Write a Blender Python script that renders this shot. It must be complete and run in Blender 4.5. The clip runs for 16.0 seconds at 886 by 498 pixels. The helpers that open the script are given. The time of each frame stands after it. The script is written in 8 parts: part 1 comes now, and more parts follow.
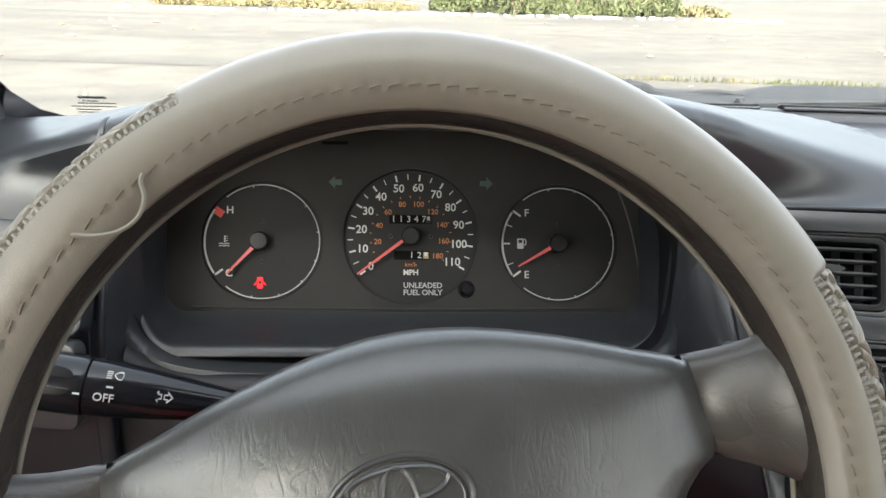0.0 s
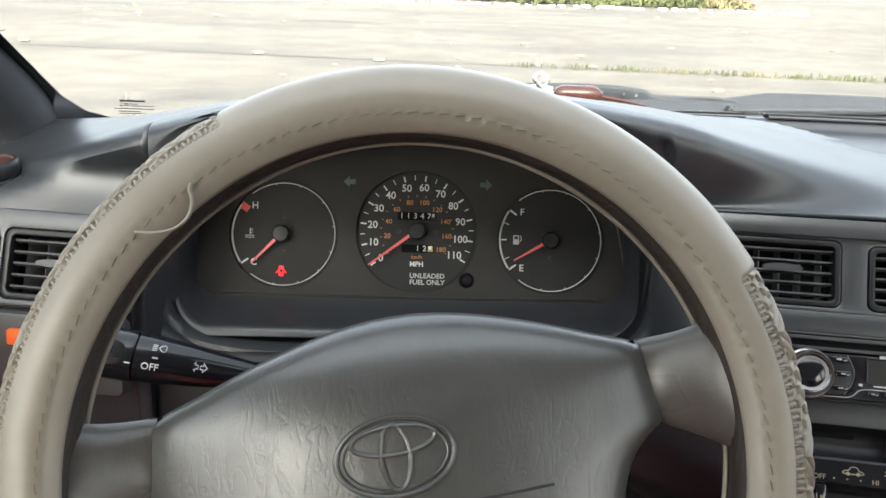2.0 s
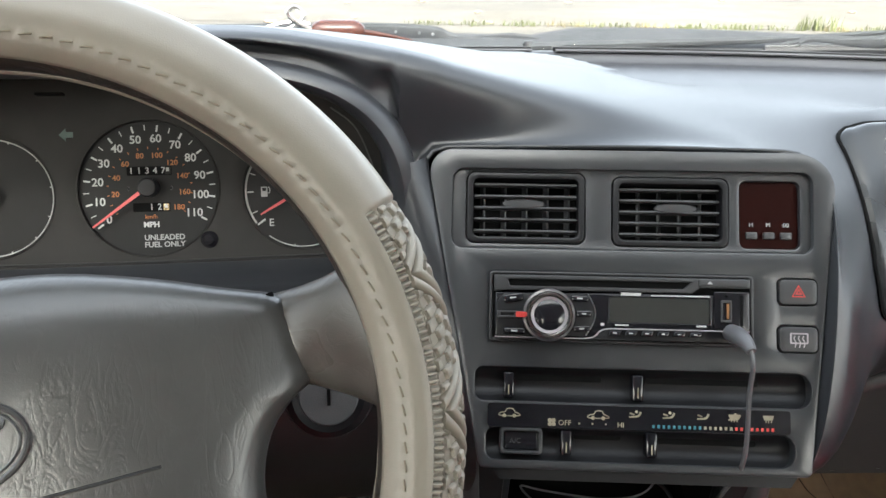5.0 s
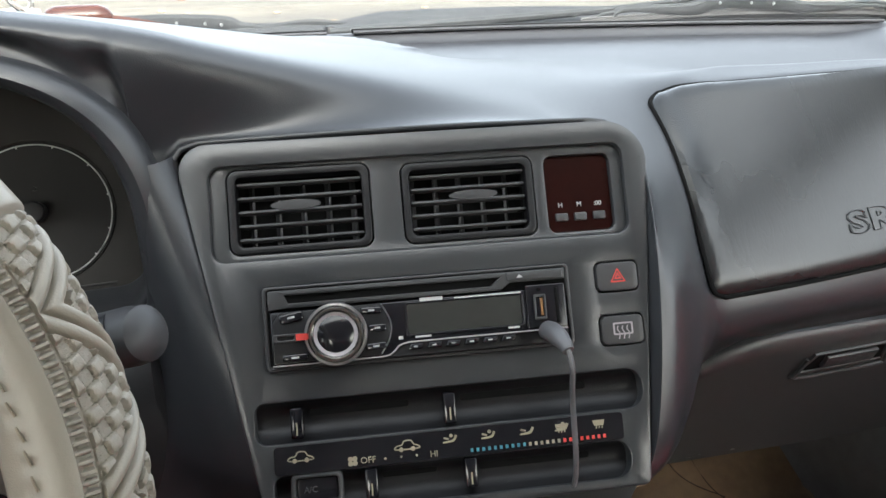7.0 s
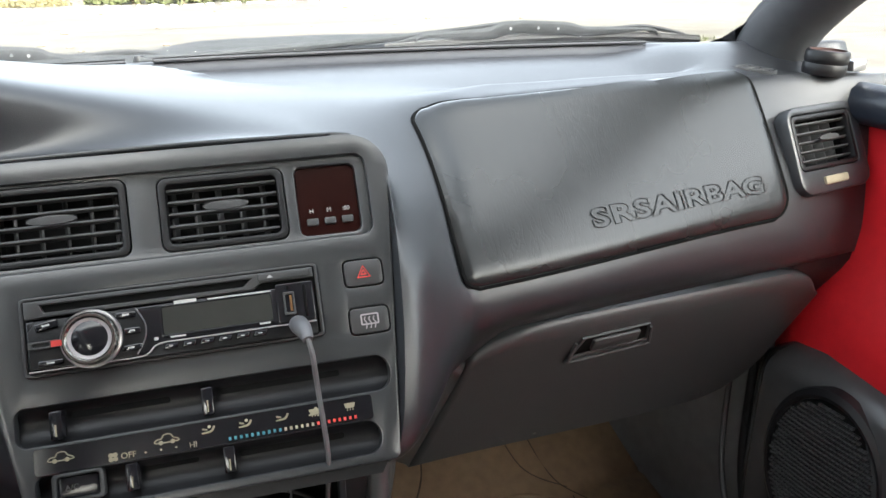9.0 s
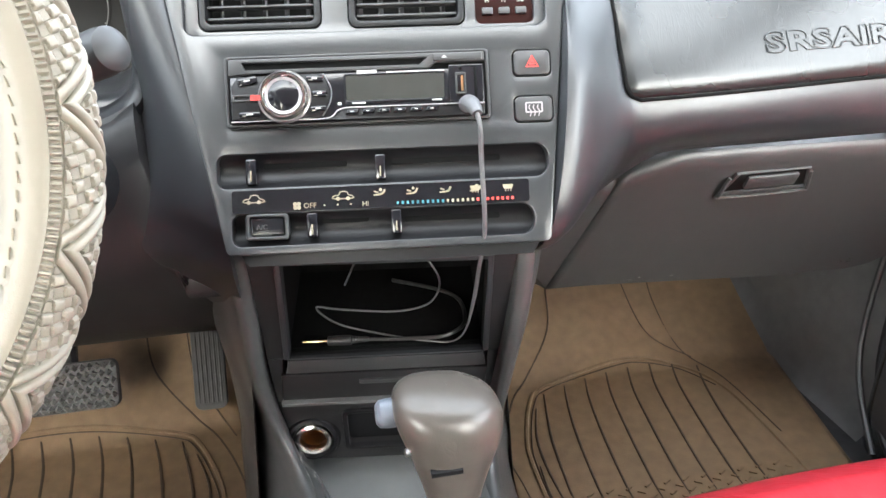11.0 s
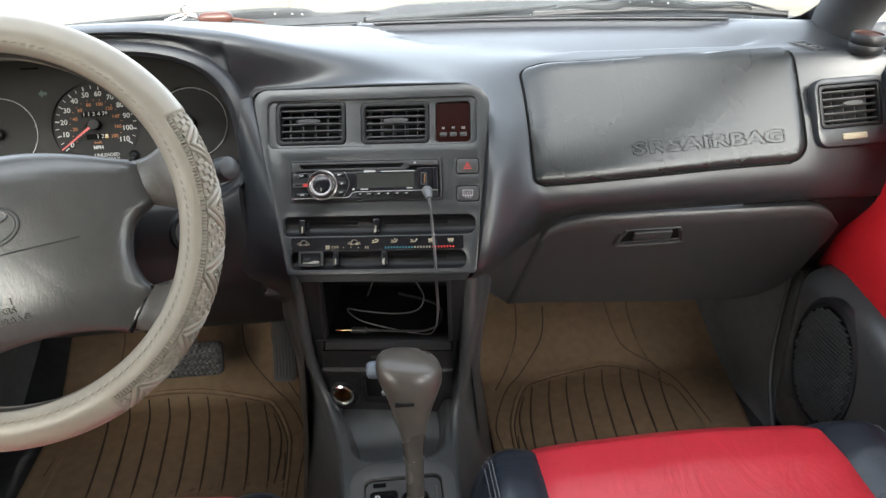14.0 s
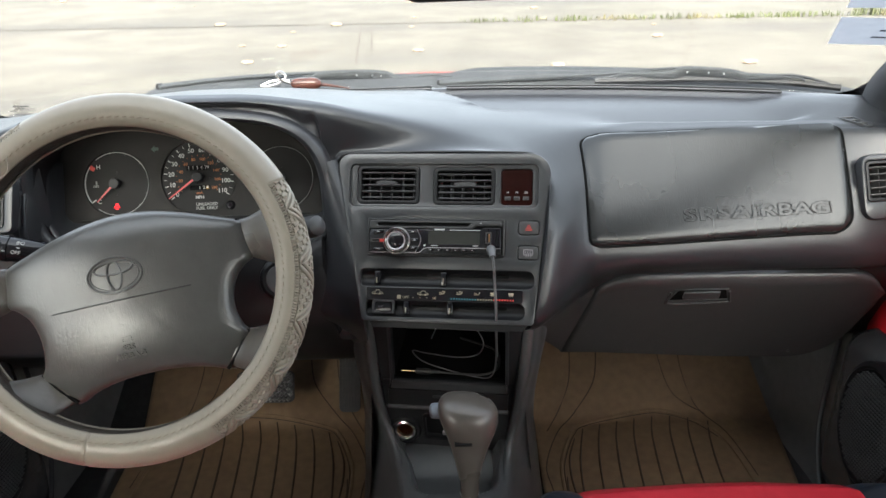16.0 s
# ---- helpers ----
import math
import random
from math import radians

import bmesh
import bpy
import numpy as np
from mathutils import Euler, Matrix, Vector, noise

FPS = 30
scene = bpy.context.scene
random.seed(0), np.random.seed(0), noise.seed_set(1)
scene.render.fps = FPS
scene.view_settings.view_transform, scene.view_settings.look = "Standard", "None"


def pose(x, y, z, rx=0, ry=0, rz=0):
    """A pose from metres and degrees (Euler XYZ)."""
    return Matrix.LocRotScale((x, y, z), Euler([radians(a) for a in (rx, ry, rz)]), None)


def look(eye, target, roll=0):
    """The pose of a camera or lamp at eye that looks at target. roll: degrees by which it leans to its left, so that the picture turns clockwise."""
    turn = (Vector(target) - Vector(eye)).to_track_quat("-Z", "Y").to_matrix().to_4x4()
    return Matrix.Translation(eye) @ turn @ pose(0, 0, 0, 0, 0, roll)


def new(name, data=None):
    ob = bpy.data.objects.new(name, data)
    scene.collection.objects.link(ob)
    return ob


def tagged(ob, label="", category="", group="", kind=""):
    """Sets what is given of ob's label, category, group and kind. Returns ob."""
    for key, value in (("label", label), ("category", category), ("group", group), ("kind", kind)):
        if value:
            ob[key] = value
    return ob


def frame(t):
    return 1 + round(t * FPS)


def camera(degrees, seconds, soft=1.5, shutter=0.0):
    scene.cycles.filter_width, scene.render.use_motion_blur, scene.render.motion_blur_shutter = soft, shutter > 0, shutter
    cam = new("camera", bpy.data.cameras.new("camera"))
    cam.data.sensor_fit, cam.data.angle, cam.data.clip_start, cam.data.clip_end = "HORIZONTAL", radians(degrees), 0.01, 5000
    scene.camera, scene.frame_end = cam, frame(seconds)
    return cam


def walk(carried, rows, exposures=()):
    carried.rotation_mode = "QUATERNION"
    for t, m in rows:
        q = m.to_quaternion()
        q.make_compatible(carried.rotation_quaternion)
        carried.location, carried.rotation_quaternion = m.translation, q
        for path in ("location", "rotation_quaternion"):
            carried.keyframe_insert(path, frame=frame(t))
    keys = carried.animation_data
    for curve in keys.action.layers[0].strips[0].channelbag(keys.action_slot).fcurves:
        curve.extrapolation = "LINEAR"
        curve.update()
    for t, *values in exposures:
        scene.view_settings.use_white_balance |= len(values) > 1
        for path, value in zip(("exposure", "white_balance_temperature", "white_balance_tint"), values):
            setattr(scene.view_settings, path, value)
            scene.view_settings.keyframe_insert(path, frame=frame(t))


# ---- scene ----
cam = camera(61.9, 16.0)
PATH = [
    (0, (0.056, 0.063, 1.168), (0.086, 1.934, 0.461), 1.4),
    (0.5, (0.061, 0.062, 1.167), (0.085, 1.937, 0.47), 1.5),
    (1, (0.06, 0.058, 1.158), (0.083, 1.933, 0.46), 1.9),
    (1.5, (0.065, 0.039, 1.175), (0.085, 1.912, 0.475), 2.0),
    (2, (0.068, 0.004, 1.196), (0.052, 1.864, 0.46), 1.9),
    (2.5, (0.074, -0.044, 1.199), (0.043, 1.789, 0.4), 1.8),
    (3, (0.079, -0.073, 1.212), (0.043, 1.749, 0.387), 1.7),
    (3.5, (0.094, -0.082, 1.197), (0.044, 1.725, 0.341), 1.2),
    (4, (0.117, -0.062, 1.196), (0.113, 1.748, 0.344), 2.3),
    (4.5, (0.173, -0.008, 1.183), (0.256, 1.805, 0.343), 1.4),
    (4.7, (0.193, 0.016, 1.177), (0.324, 1.831, 0.346), 1.3),
    (6.8, (0.279, 0.111, 1.134), (0.746, 1.884, 0.336), -0.4),
    (7, (0.295, 0.11, 1.133), (0.796, 1.874, 0.334), -0.5),
    (7.5, (0.338, 0.108, 1.133), (0.982, 1.834, 0.355), -0.3),
    (8, (0.374, 0.095, 1.14), (1.133, 1.78, 0.375), 0.1),
    (8.2, (0.387, 0.08, 1.144), (1.195, 1.749, 0.393), 0.1),
    (10.3, (0.349, -0.01, 1.089), (0.859, 1.775, 0.345), -1.8),
    (10.5, (0.346, -0.01, 1.08), (0.832, 1.767, 0.301), -1.6),
    (11, (0.336, -0.021, 1.069), (0.716, 1.694, 0.112), 0.1),
    (11.5, (0.346, -0.032, 1.056), (0.69, 1.568, -0.093), 1.6),
    (12, (0.346, -0.063, 1.075), (0.672, 1.488, -0.145), 2.3),
    (12.5, (0.36, -0.151, 1.146), (0.567, 1.509, 0.05), -0.6),
    (13, (0.387, -0.239, 1.187), (0.55, 1.482, 0.181), -2.4),
    (13.5, (0.412, -0.302, 1.205), (0.558, 1.443, 0.239), -3.3),
    (14, (0.413, -0.344, 1.249), (0.553, 1.429, 0.335), -1.8),
    (14.5, (0.407, -0.371, 1.277), (0.513, 1.427, 0.406), -1.4),
    (15, (0.405, -0.384, 1.298), (0.466, 1.412, 0.419), -1.4),
    (15.5, (0.404, -0.395, 1.311), (0.409, 1.404, 0.438), -2.1),
    (16, (0.402, -0.407, 1.319), (0.393, 1.406, 0.475), -1.7),
]
EXPOSURES = [(0.0, 2.3), (2.0, 2.3), (3.5, 2.52), (4.7, 2.52), (7.0, 2.38), (8.0, 2.45), (10.3, 3.3), (11.0, 4.1), (11.5, 4.72), (12.2, 4.64), (12.5, 4.05), (13.0, 3.5), (13.5, 3.15), (14.0, 2.72), (15.0, 2.45), (16.0, 2.3)]
walk(cam, [(t, look(eye, target, roll)) for t, eye, target, roll in PATH], EXPOSURES)

# ---------- light: hazy bright day, sun high behind the car ----------
SUN_EL, SUN_AZ = radians(32), radians(183)
world = bpy.data.worlds.new("sky")
scene.world = world
world.use_nodes = True
wn = world.node_tree.nodes
sky = wn.new("ShaderNodeTexSky")
sky.sky_type, sky.sun_disc, sky.sun_elevation, sky.sun_rotation = "NISHITA", False, SUN_EL, SUN_AZ
sky.air_density, sky.dust_density, sky.ozone_density = 0.8, 6.0, 0.6
wn["Background"].inputs["Strength"].default_value = 0.45
haze = wn.new("ShaderNodeHueSaturation")
haze.inputs["Saturation"].default_value = 0.40
world.node_tree.links.new(sky.outputs["Color"], haze.inputs["Color"])
world.node_tree.links.new(haze.outputs["Color"], wn["Background"].inputs["Color"])
sun = new("sun", bpy.data.lights.new("sun", "SUN"))
sun.data.energy, sun.data.angle, sun.data.color = 0.8, radians(0.6), (1.0, 0.95, 0.87)
sun.matrix_world = look((0, 0, 10), (-10 * math.cos(SUN_EL) * math.sin(SUN_AZ), -10 * math.cos(SUN_EL) * math.cos(SUN_AZ), 10 - 10 * math.sin(SUN_EL)))


# ---------- materials ----------
def material(name, color, rough=0.5, metal=0.0, vary=0.12, scale=60.0, bump=0.05, grain=900.0, specular=0.5, second=None, patch=6.0):
    """Painted, moulded or woven surface: colour varied at two scales, with fine relief."""
    m = bpy.data.materials.new(name)
    m.use_nodes = True
    n, l = m.node_tree.nodes, m.node_tree.links
    b = n["Principled BSDF"]
    b.inputs["Roughness"].default_value, b.inputs["Metallic"].default_value = rough, metal
    b.inputs["Specular IOR Level"].default_value = specular
    tc = n.new("ShaderNodeTexCoord")
    big, small = n.new("ShaderNodeTexNoise"), n.new("ShaderNodeTexNoise")
    big.inputs["Scale"].default_value, small.inputs["Scale"].default_value = patch, scale
    big.inputs["Detail"].default_value, small.inputs["Detail"].default_value = 4, 3
    add = n.new("ShaderNodeMath")
    add.operation = "ADD"
    ramp = n.new("ShaderNodeValToRGB")
    c0 = [max(0, c * (1 - vary)) for c in color]
    c1 = list(second) if second else [min(1, c * (1 + vary)) for c in color]
    ramp.color_ramp.elements[0].position, ramp.color_ramp.elements[1].position = 0.35, 0.65
    ramp.color_ramp.elements[0].color, ramp.color_ramp.elements[1].color = (*c0, 1), (*c1, 1)
    half = n.new("ShaderNodeMath")
    half.operation, half.inputs[1].default_value = "MULTIPLY", 0.5
    for t in (big, small):
        l.new(tc.outputs["Object"], t.inputs["Vector"])
    l.new(big.outputs["Fac"], add.inputs[0])
    l.new(small.outputs["Fac"], add.inputs[1])
    l.new(add.outputs[0], half.inputs[0])
    l.new(half.outputs[0], ramp.inputs["Fac"])
    l.new(ramp.outputs["Color"], b.inputs["Base Color"])
    rr = n.new("ShaderNodeMapRange")
    rr.inputs["To Min"].default_value, rr.inputs["To Max"].default_value = max(0.02, rough - 0.07), min(1, rough + 0.07)
    l.new(big.outputs["Fac"], rr.inputs["Value"])
    l.new(rr.outputs["Result"], b.inputs["Roughness"])
    if bump:
        g, bp = n.new("ShaderNodeTexNoise"), n.new("ShaderNodeBump")
        g.inputs["Scale"].default_value, g.inputs["Detail"].default_value = grain, 2
        bp.inputs["Strength"].default_value, bp.inputs["Distance"].default_value = bump, 0.001
        l.new(tc.outputs["Object"], g.inputs["Vector"])
        l.new(g.outputs["Fac"], bp.inputs["Height"])
        l.new(bp.outputs["Normal"], b.inputs["Normal"])
    return m


def wrinkled(name, color, rough, strength, scale=28.0, vary=0.15, distance=0.002, specular=0.5, stretch=(1, 1, 1), vein=True, pebble=0.18):
    """Leather-grained skin: long irregular creases over a pebbled grain."""
    m = material(name, color, rough, vary=vary, bump=0, specular=specular)
    n, l = m.node_tree.nodes, m.node_tree.links
    b = n["Principled BSDF"]
    tc, mp = n.new("ShaderNodeTexCoord"), n.new("ShaderNodeMapping")
    mp.inputs["Scale"].default_value = stretch
    warp = n.new("ShaderNodeTexNoise")
    warp.inputs["Scale"].default_value, warp.inputs["Detail"].default_value = scale, 5
    warp.inputs["Distortion"].default_value = 1.6
    fine = n.new("ShaderNodeTexVoronoi")
    fine.inputs["Scale"].default_value = scale * 26
    ridge = n.new("ShaderNodeValToRGB")
    e = ridge.color_ramp.elements
    e[0].position, e[1].position = 0.44, 0.5
    e[0].color, e[1].color = (1, 1, 1, 1), (0, 0, 0, 1)
    e2 = ridge.color_ramp.elements.new(0.56)
    e2.color = (1, 1, 1, 1)
    mul = n.new("ShaderNodeMath")
    mul.operation, mul.inputs[1].default_value = "MULTIPLY_ADD", pebble
    bp = n.new("ShaderNodeBump")
    bp.inputs["Strength"].default_value, bp.inputs["Distance"].default_value = strength, distance
    l.new(tc.outputs["Object"], mp.inputs["Vector"])
    l.new(mp.outputs["Vector"], warp.inputs["Vector"])
    l.new(tc.outputs["Object"], fine.inputs["Vector"])
    l.new(warp.outputs["Fac"], ridge.inputs["Fac"])
    l.new(fine.outputs["Distance"], mul.inputs[0])
    l.new((ridge if vein else warp).outputs[0], mul.inputs[2])
    l.new(mul.outputs[0], bp.inputs["Height"])
    l.new(bp.outputs["Normal"], b.inputs["Normal"])
    return m


def glowing(name, color, strength):
    m = bpy.data.materials.new(name)
    m.use_nodes = True
    b = m.node_tree.nodes["Principled BSDF"]
    b.inputs["Base Color"].default_value = (*color, 1)
    b.inputs["Emission Color"].default_value = (*color, 1)
    b.inputs["Emission Strength"].default_value = strength
    return m


def clear(name, tint=(0.97, 0.98, 0.97)):
    """Thin sheet glass: light passes straight on, with a faint mirror on top."""
    m = bpy.data.materials.new(name)
    m.use_nodes = True
    n, l = m.node_tree.nodes, m.node_tree.links
    n.remove(n["Principled BSDF"])
    t, g, f, mix = n.new("ShaderNodeBsdfTransparent"), n.new("ShaderNodeBsdfGlossy"), n.new("ShaderNodeLayerWeight"), n.new("ShaderNodeMixShader")
    p = n.new("ShaderNodeMath")
    p.operation, p.inputs[1].default_value = "POWER", 4.0
    k = n.new("ShaderNodeMath")
    k.operation, k.inputs[1].default_value, k.inputs[2].default_value = "MULTIPLY_ADD", 0.35, 0.012
    t.inputs["Color"].default_value = (*tint, 1)
    g.inputs["Roughness"].default_value, f.inputs["Blend"].default_value = 0.0, 0.5
    l.new(f.outputs["Facing"], p.inputs[0])
    l.new(p.outputs[0], k.inputs[0])
    l.new(k.outputs[0], mix.inputs[0])
    l.new(t.outputs[0], mix.inputs[1])
    l.new(g.outputs[0], mix.inputs[2])
    l.new(mix.outputs[0], n["Material Output"].inputs["Surface"])
    return m


def thin_paper(name, color):
    """Paper on glass: daylight from behind glows through it."""
    m = material(name, color, 0.6, vary=0.1, bump=0.0)
    n, l = m.node_tree.nodes, m.node_tree.links
    t, mix = n.new("ShaderNodeBsdfTranslucent"), n.new("ShaderNodeMixShader")
    t.inputs["Color"].default_value = (*color, 1)
    mix.inputs[0].default_value = 0.45
    l.new(n["Principled BSDF"].outputs[0], mix.inputs[1])
    l.new(t.outputs[0], mix.inputs[2])
    l.new(mix.outputs[0], n["Material Output"].inputs["Surface"])
    return m


M = dict(
    dash=material("dash_vinyl", (0.022, 0.024, 0.027), 0.36, vary=0.10, bump=0.14, grain=1400, specular=0.65),
    dash_low=material("lower_dash_plastic", (0.037, 0.038, 0.039), 0.38, vary=0.10, bump=0.2, grain=1200, specular=0.55),
    fascia=material("fascia_plastic", (0.024, 0.026, 0.028), 0.34, vary=0.12, bump=0.12, grain=1500, specular=0.8),
    black=material("black_plastic", (0.007, 0.007, 0.008), 0.42, vary=0.15, bump=0.12, specular=0.32),
    gloss=material("gloss_black_plastic", (0.010, 0.010, 0.012), 0.16, vary=0.1, bump=0.0),
    # near-black: shade inside hollows and gaps put into the colour
    void=material("hollow_shade_black", (0.004, 0.004, 0.004), 0.8, bump=0.0, specular=0.1),
    face=material("gauge_face", (0.026, 0.0245, 0.023), 0.7, vary=0.08, bump=0.05, specular=0.25),
    dial=material("dial_face", (0.020, 0.0195, 0.019), 0.65, vary=0.06, bump=0.0, specular=0.25),
    white=material("white_print", (0.50, 0.50, 0.485), 0.6, vary=0.04, bump=0.0),
    dim=material("grey_print", (0.38, 0.38, 0.37), 0.6, vary=0.04, bump=0.0),
    orange=material("orange_print", (0.42, 0.15, 0.045), 0.6, vary=0.05, bump=0.0),
    green=material("dark_green_print", (0.045, 0.075, 0.065), 0.5, vary=0.05, bump=0.0),
    teal=material("green_letter", (0.03, 0.45, 0.30), 0.5, vary=0.05, bump=0.0),
    redp=material("red_print", (0.60, 0.05, 0.04), 0.5, vary=0.05, bump=0.0),
    needle=material("needle_red", (0.60, 0.10, 0.10), 0.4, vary=0.05, bump=0.0),
    blue=material("blue_print", (0.03, 0.15, 0.19), 0.5, vary=0.05, bump=0.0),
    cover=material("beige_wheel_cover", (0.245, 0.217, 0.174), 0.34, vary=0.06, bump=0.12, grain=1600, specular=0.5),
    woven=material("beige_relief_leather", (0.255, 0.228, 0.183), 0.45, vary=0.08, bump=0.2, grain=1600),
    thread=material("tan_thread", (0.21, 0.178, 0.125), 0.8, vary=0.1, bump=0.2),
    rim=wrinkled("worn_rim_leather", (0.035, 0.028, 0.022), 0.5, 0.25),
    pad=wrinkled("grained_airbag_skin", (0.066, 0.065, 0.062), 0.31, 0.085, scale=60, specular=0.85, distance=0.0013, stretch=(1.6, 0.5, 0.55)),
    # paler than the pad: highlights on the raised letters put into the colour
    pad_mark=material("raised_skin_highlight", (0.14, 0.135, 0.125), 0.5, vary=0.15, bump=0.1),
    pod=material("black_door_moulding", (0.045, 0.046, 0.047), 0.26, vary=0.12, bump=0.08, grain=1300, specular=0.6),
    kick=material("grey_kick_plastic", (0.12, 0.121, 0.12), 0.32, vary=0.12, bump=0.2, specular=0.45),
    spoke=wrinkled("worn_spoke_skin", (0.078, 0.071, 0.063), 0.28, 0.06, scale=60),
    bag=wrinkled("passenger_airbag_skin", (0.013, 0.0145, 0.015), 0.27, 0.10, specular=0.55, scale=46, distance=0.0008, stretch=(2.6, 1, 0.35)),
    red=wrinkled("red_leather", (0.47, 0.027, 0.040), 0.33, 0.60, scale=9, vary=0.05, distance=0.006, stretch=(1.6, 0.7, 1), vein=False, pebble=0.018),
    seat_black=wrinkled("black_leather", (0.016, 0.020, 0.028), 0.30, 0.40, scale=11, distance=0.005, vein=False, pebble=0.03),
    red_door=material("red_door_vinyl", (0.50, 0.012, 0.018), 0.45, vary=0.08, bump=0.2),
    mat=material("brown_rubber", (0.184, 0.124, 0.073), 0.55, vary=0.18, bump=0.2, grain=500, patch=4, specular=0.4),
    # dark brown: the mat channels' shadow and dirt in one colour
    groove=material("channel_shadow_and_dirt", (0.050, 0.034, 0.022), 0.8, vary=0.25, bump=0.2, grain=500),
    carpet=material("black_carpet", (0.030, 0.030, 0.031), 0.95, vary=0.3, bump=0.6, grain=700),
    chrome=material("worn_chrome", (0.72, 0.70, 0.66), 0.18, 1.0, vary=0.08, bump=0.0),
    brass=material("worn_brass", (0.62, 0.48, 0.28), 0.25, 1.0, vary=0.1, bump=0.0),
    brass_dark=material("tarnished_brass", (0.36, 0.20, 0.10), 0.38, 1.0, vary=0.25, bump=0.0),
    silver=material("silver_ring", (0.55, 0.55, 0.57), 0.3, 1.0, vary=0.05, bump=0.0),
    grey_dark=material("dark_grey_console_plastic", (0.056, 0.058, 0.059), 0.34, vary=0.12, bump=0.2, grain=1200, specular=0.65),
    grey=material("grey_console_plastic", (0.085, 0.085, 0.086), 0.5, vary=0.1, bump=0.2, specular=0.45),
    knob=wrinkled("worn_gear_knob", (0.080, 0.070, 0.061), 0.28, 0.05, scale=40, distance=0.001),
    button=material("blue_grey_button", (0.13, 0.15, 0.18), 0.4, bump=0.0),
    pillar=material("grey_cloth_trim", (0.055, 0.058, 0.063), 0.85, vary=0.08, bump=0.4, grain=900, specular=0.2),
    screen=material("lcd_dark_glass", (0.035, 0.036, 0.033), 0.06, vary=0.1, bump=0.0),
    clock=material("smoked_red_lens", (0.012, 0.002, 0.0014), 0.30, vary=0.25, bump=0.0, specular=0.15),
    orange_sw=material("orange_switch", (0.55, 0.10, 0.02), 0.4, bump=0.0),
    console=material("dark_console_plastic", (0.016, 0.016, 0.017), 0.42, vary=0.12, bump=0.15, grain=1300, specular=0.35),
    cone=material("dark_speaker_mesh", (0.045, 0.020, 0.016), 0.6, vary=0.2, bump=0.3, grain=900, specular=0.2),
    cable=material("grey_cable", (0.10, 0.10, 0.105), 0.4, bump=0.0),
    cable_black=material("black_cable", (0.02, 0.02, 0.02), 0.35, bump=0.0),
    rubber=material("pedal_rubber", (0.05, 0.05, 0.052), 0.75, vary=0.2, bump=0.3, grain=500),
    wiper=material("weathered_wiper_black", (0.050, 0.053, 0.056), 0.85, vary=0.2, bump=0.1, specular=0.1),
    paint=material("red_car_paint", (0.30, 0.05, 0.04), 0.7, bump=0.0, specular=0.05),
    frit=material("black_glass_border", (0.006, 0.006, 0.007), 0.25, bump=0.0),
    paper=thin_paper("faded_sticker", (0.30, 0.33, 0.37)),
    paper_ink=thin_paper("sticker_ink", (0.12, 0.13, 0.15)),
    capsule=material("brown_glazed_charm", (0.050, 0.018, 0.012), 0.22, vary=0.2, bump=0.0),
    trim=material("satin_dark_trim", (0.040, 0.040, 0.041), 0.42, vary=0.1, bump=0.0, specular=0.4),
    knob_ring=material("grey_knob_face", (0.34, 0.31, 0.32), 0.35, vary=0.08, bump=0.0),
    cream=material("cream_print", (0.27, 0.235, 0.165), 0.6, vary=0.06, bump=0.0),
    tint=material("opaque_dark_pane", (0.010, 0.011, 0.012), 0.08, vary=0.05, bump=0.0),
    rear_glass=clear("dimming_glass_rear", (0.70, 0.715, 0.70)),
    seam=material("grey_seat_thread", (0.16, 0.165, 0.175), 0.7, vary=0.1, bump=0.1),
    faint=material("faint_grey_line", (0.085, 0.083, 0.080), 0.5, bump=0.0),
    lining=material("pale_headliner", (0.30, 0.295, 0.285), 0.9, vary=0.05, bump=0.3),
    mirror=material("mirror_glass", (0.9, 0.9, 0.9), 0.02, 1.0, vary=0.0, bump=0.0),
    glass=clear("windscreen_glass", (0.80, 0.82, 0.805)),
    dark_glass=clear("dimming_glass_driver", (0.61, 0.625, 0.61)),
    side_glass=clear("dimming_glass_passenger", (0.76, 0.775, 0.76)),
    warn=glowing("warning_lamp", (0.9, 0.006, 0.012), 0.45),
    leaf=material("shrub_leaf", (0.062, 0.070, 0.032), 0.7, vary=0.35, scale=3, patch=0.6, bump=0.0, specular=0.2),
    straw=material("dry_grass", (0.12, 0.105, 0.055), 0.8, vary=0.3, scale=3, patch=0.6, bump=0.0, specular=0.2),
    litter=material("pale_litter", (0.6, 0.6, 0.58), 0.7, bump=0.0),
    stone=material("loose_stone", (0.20, 0.15, 0.11), 0.9, bump=0.0),
)


# ---------- building tools ----------
def thing(name, label, category, at=(0, 0, 0), group="", kind="", m=None):
    ob = new(name)
    ob.empty_display_size = 0.05
    ob.matrix_world = m if m else Matrix.Translation(at)
    return tagged(ob, label, category, group, kind)


def link_mesh(name, mesh, mat_, parent, smooth=True, xf=None):
    if xf is not None:
        mesh.transform(xf)
    if mat_ is not None:
        mesh.materials.append(mat_)
    if smooth:
        mesh.shade_smooth()
        mesh.set_sharp_from_angle(angle=radians(38))
    ob = new(name, mesh)
    if parent is not None:
        ob.parent, ob.matrix_parent_inverse = parent, parent.matrix_world.inverted()
    return ob


def part(name, bm, mat_, parent, label="", smooth=True, xf=None):
    mesh = bpy.data.meshes.new(name)
    bm.normal_update()
    bm.to_mesh(mesh)
    bm.free()
    ob = link_mesh(name, mesh, mat_, parent, smooth, xf)
    if label:
        ob["label"] = label
    return ob


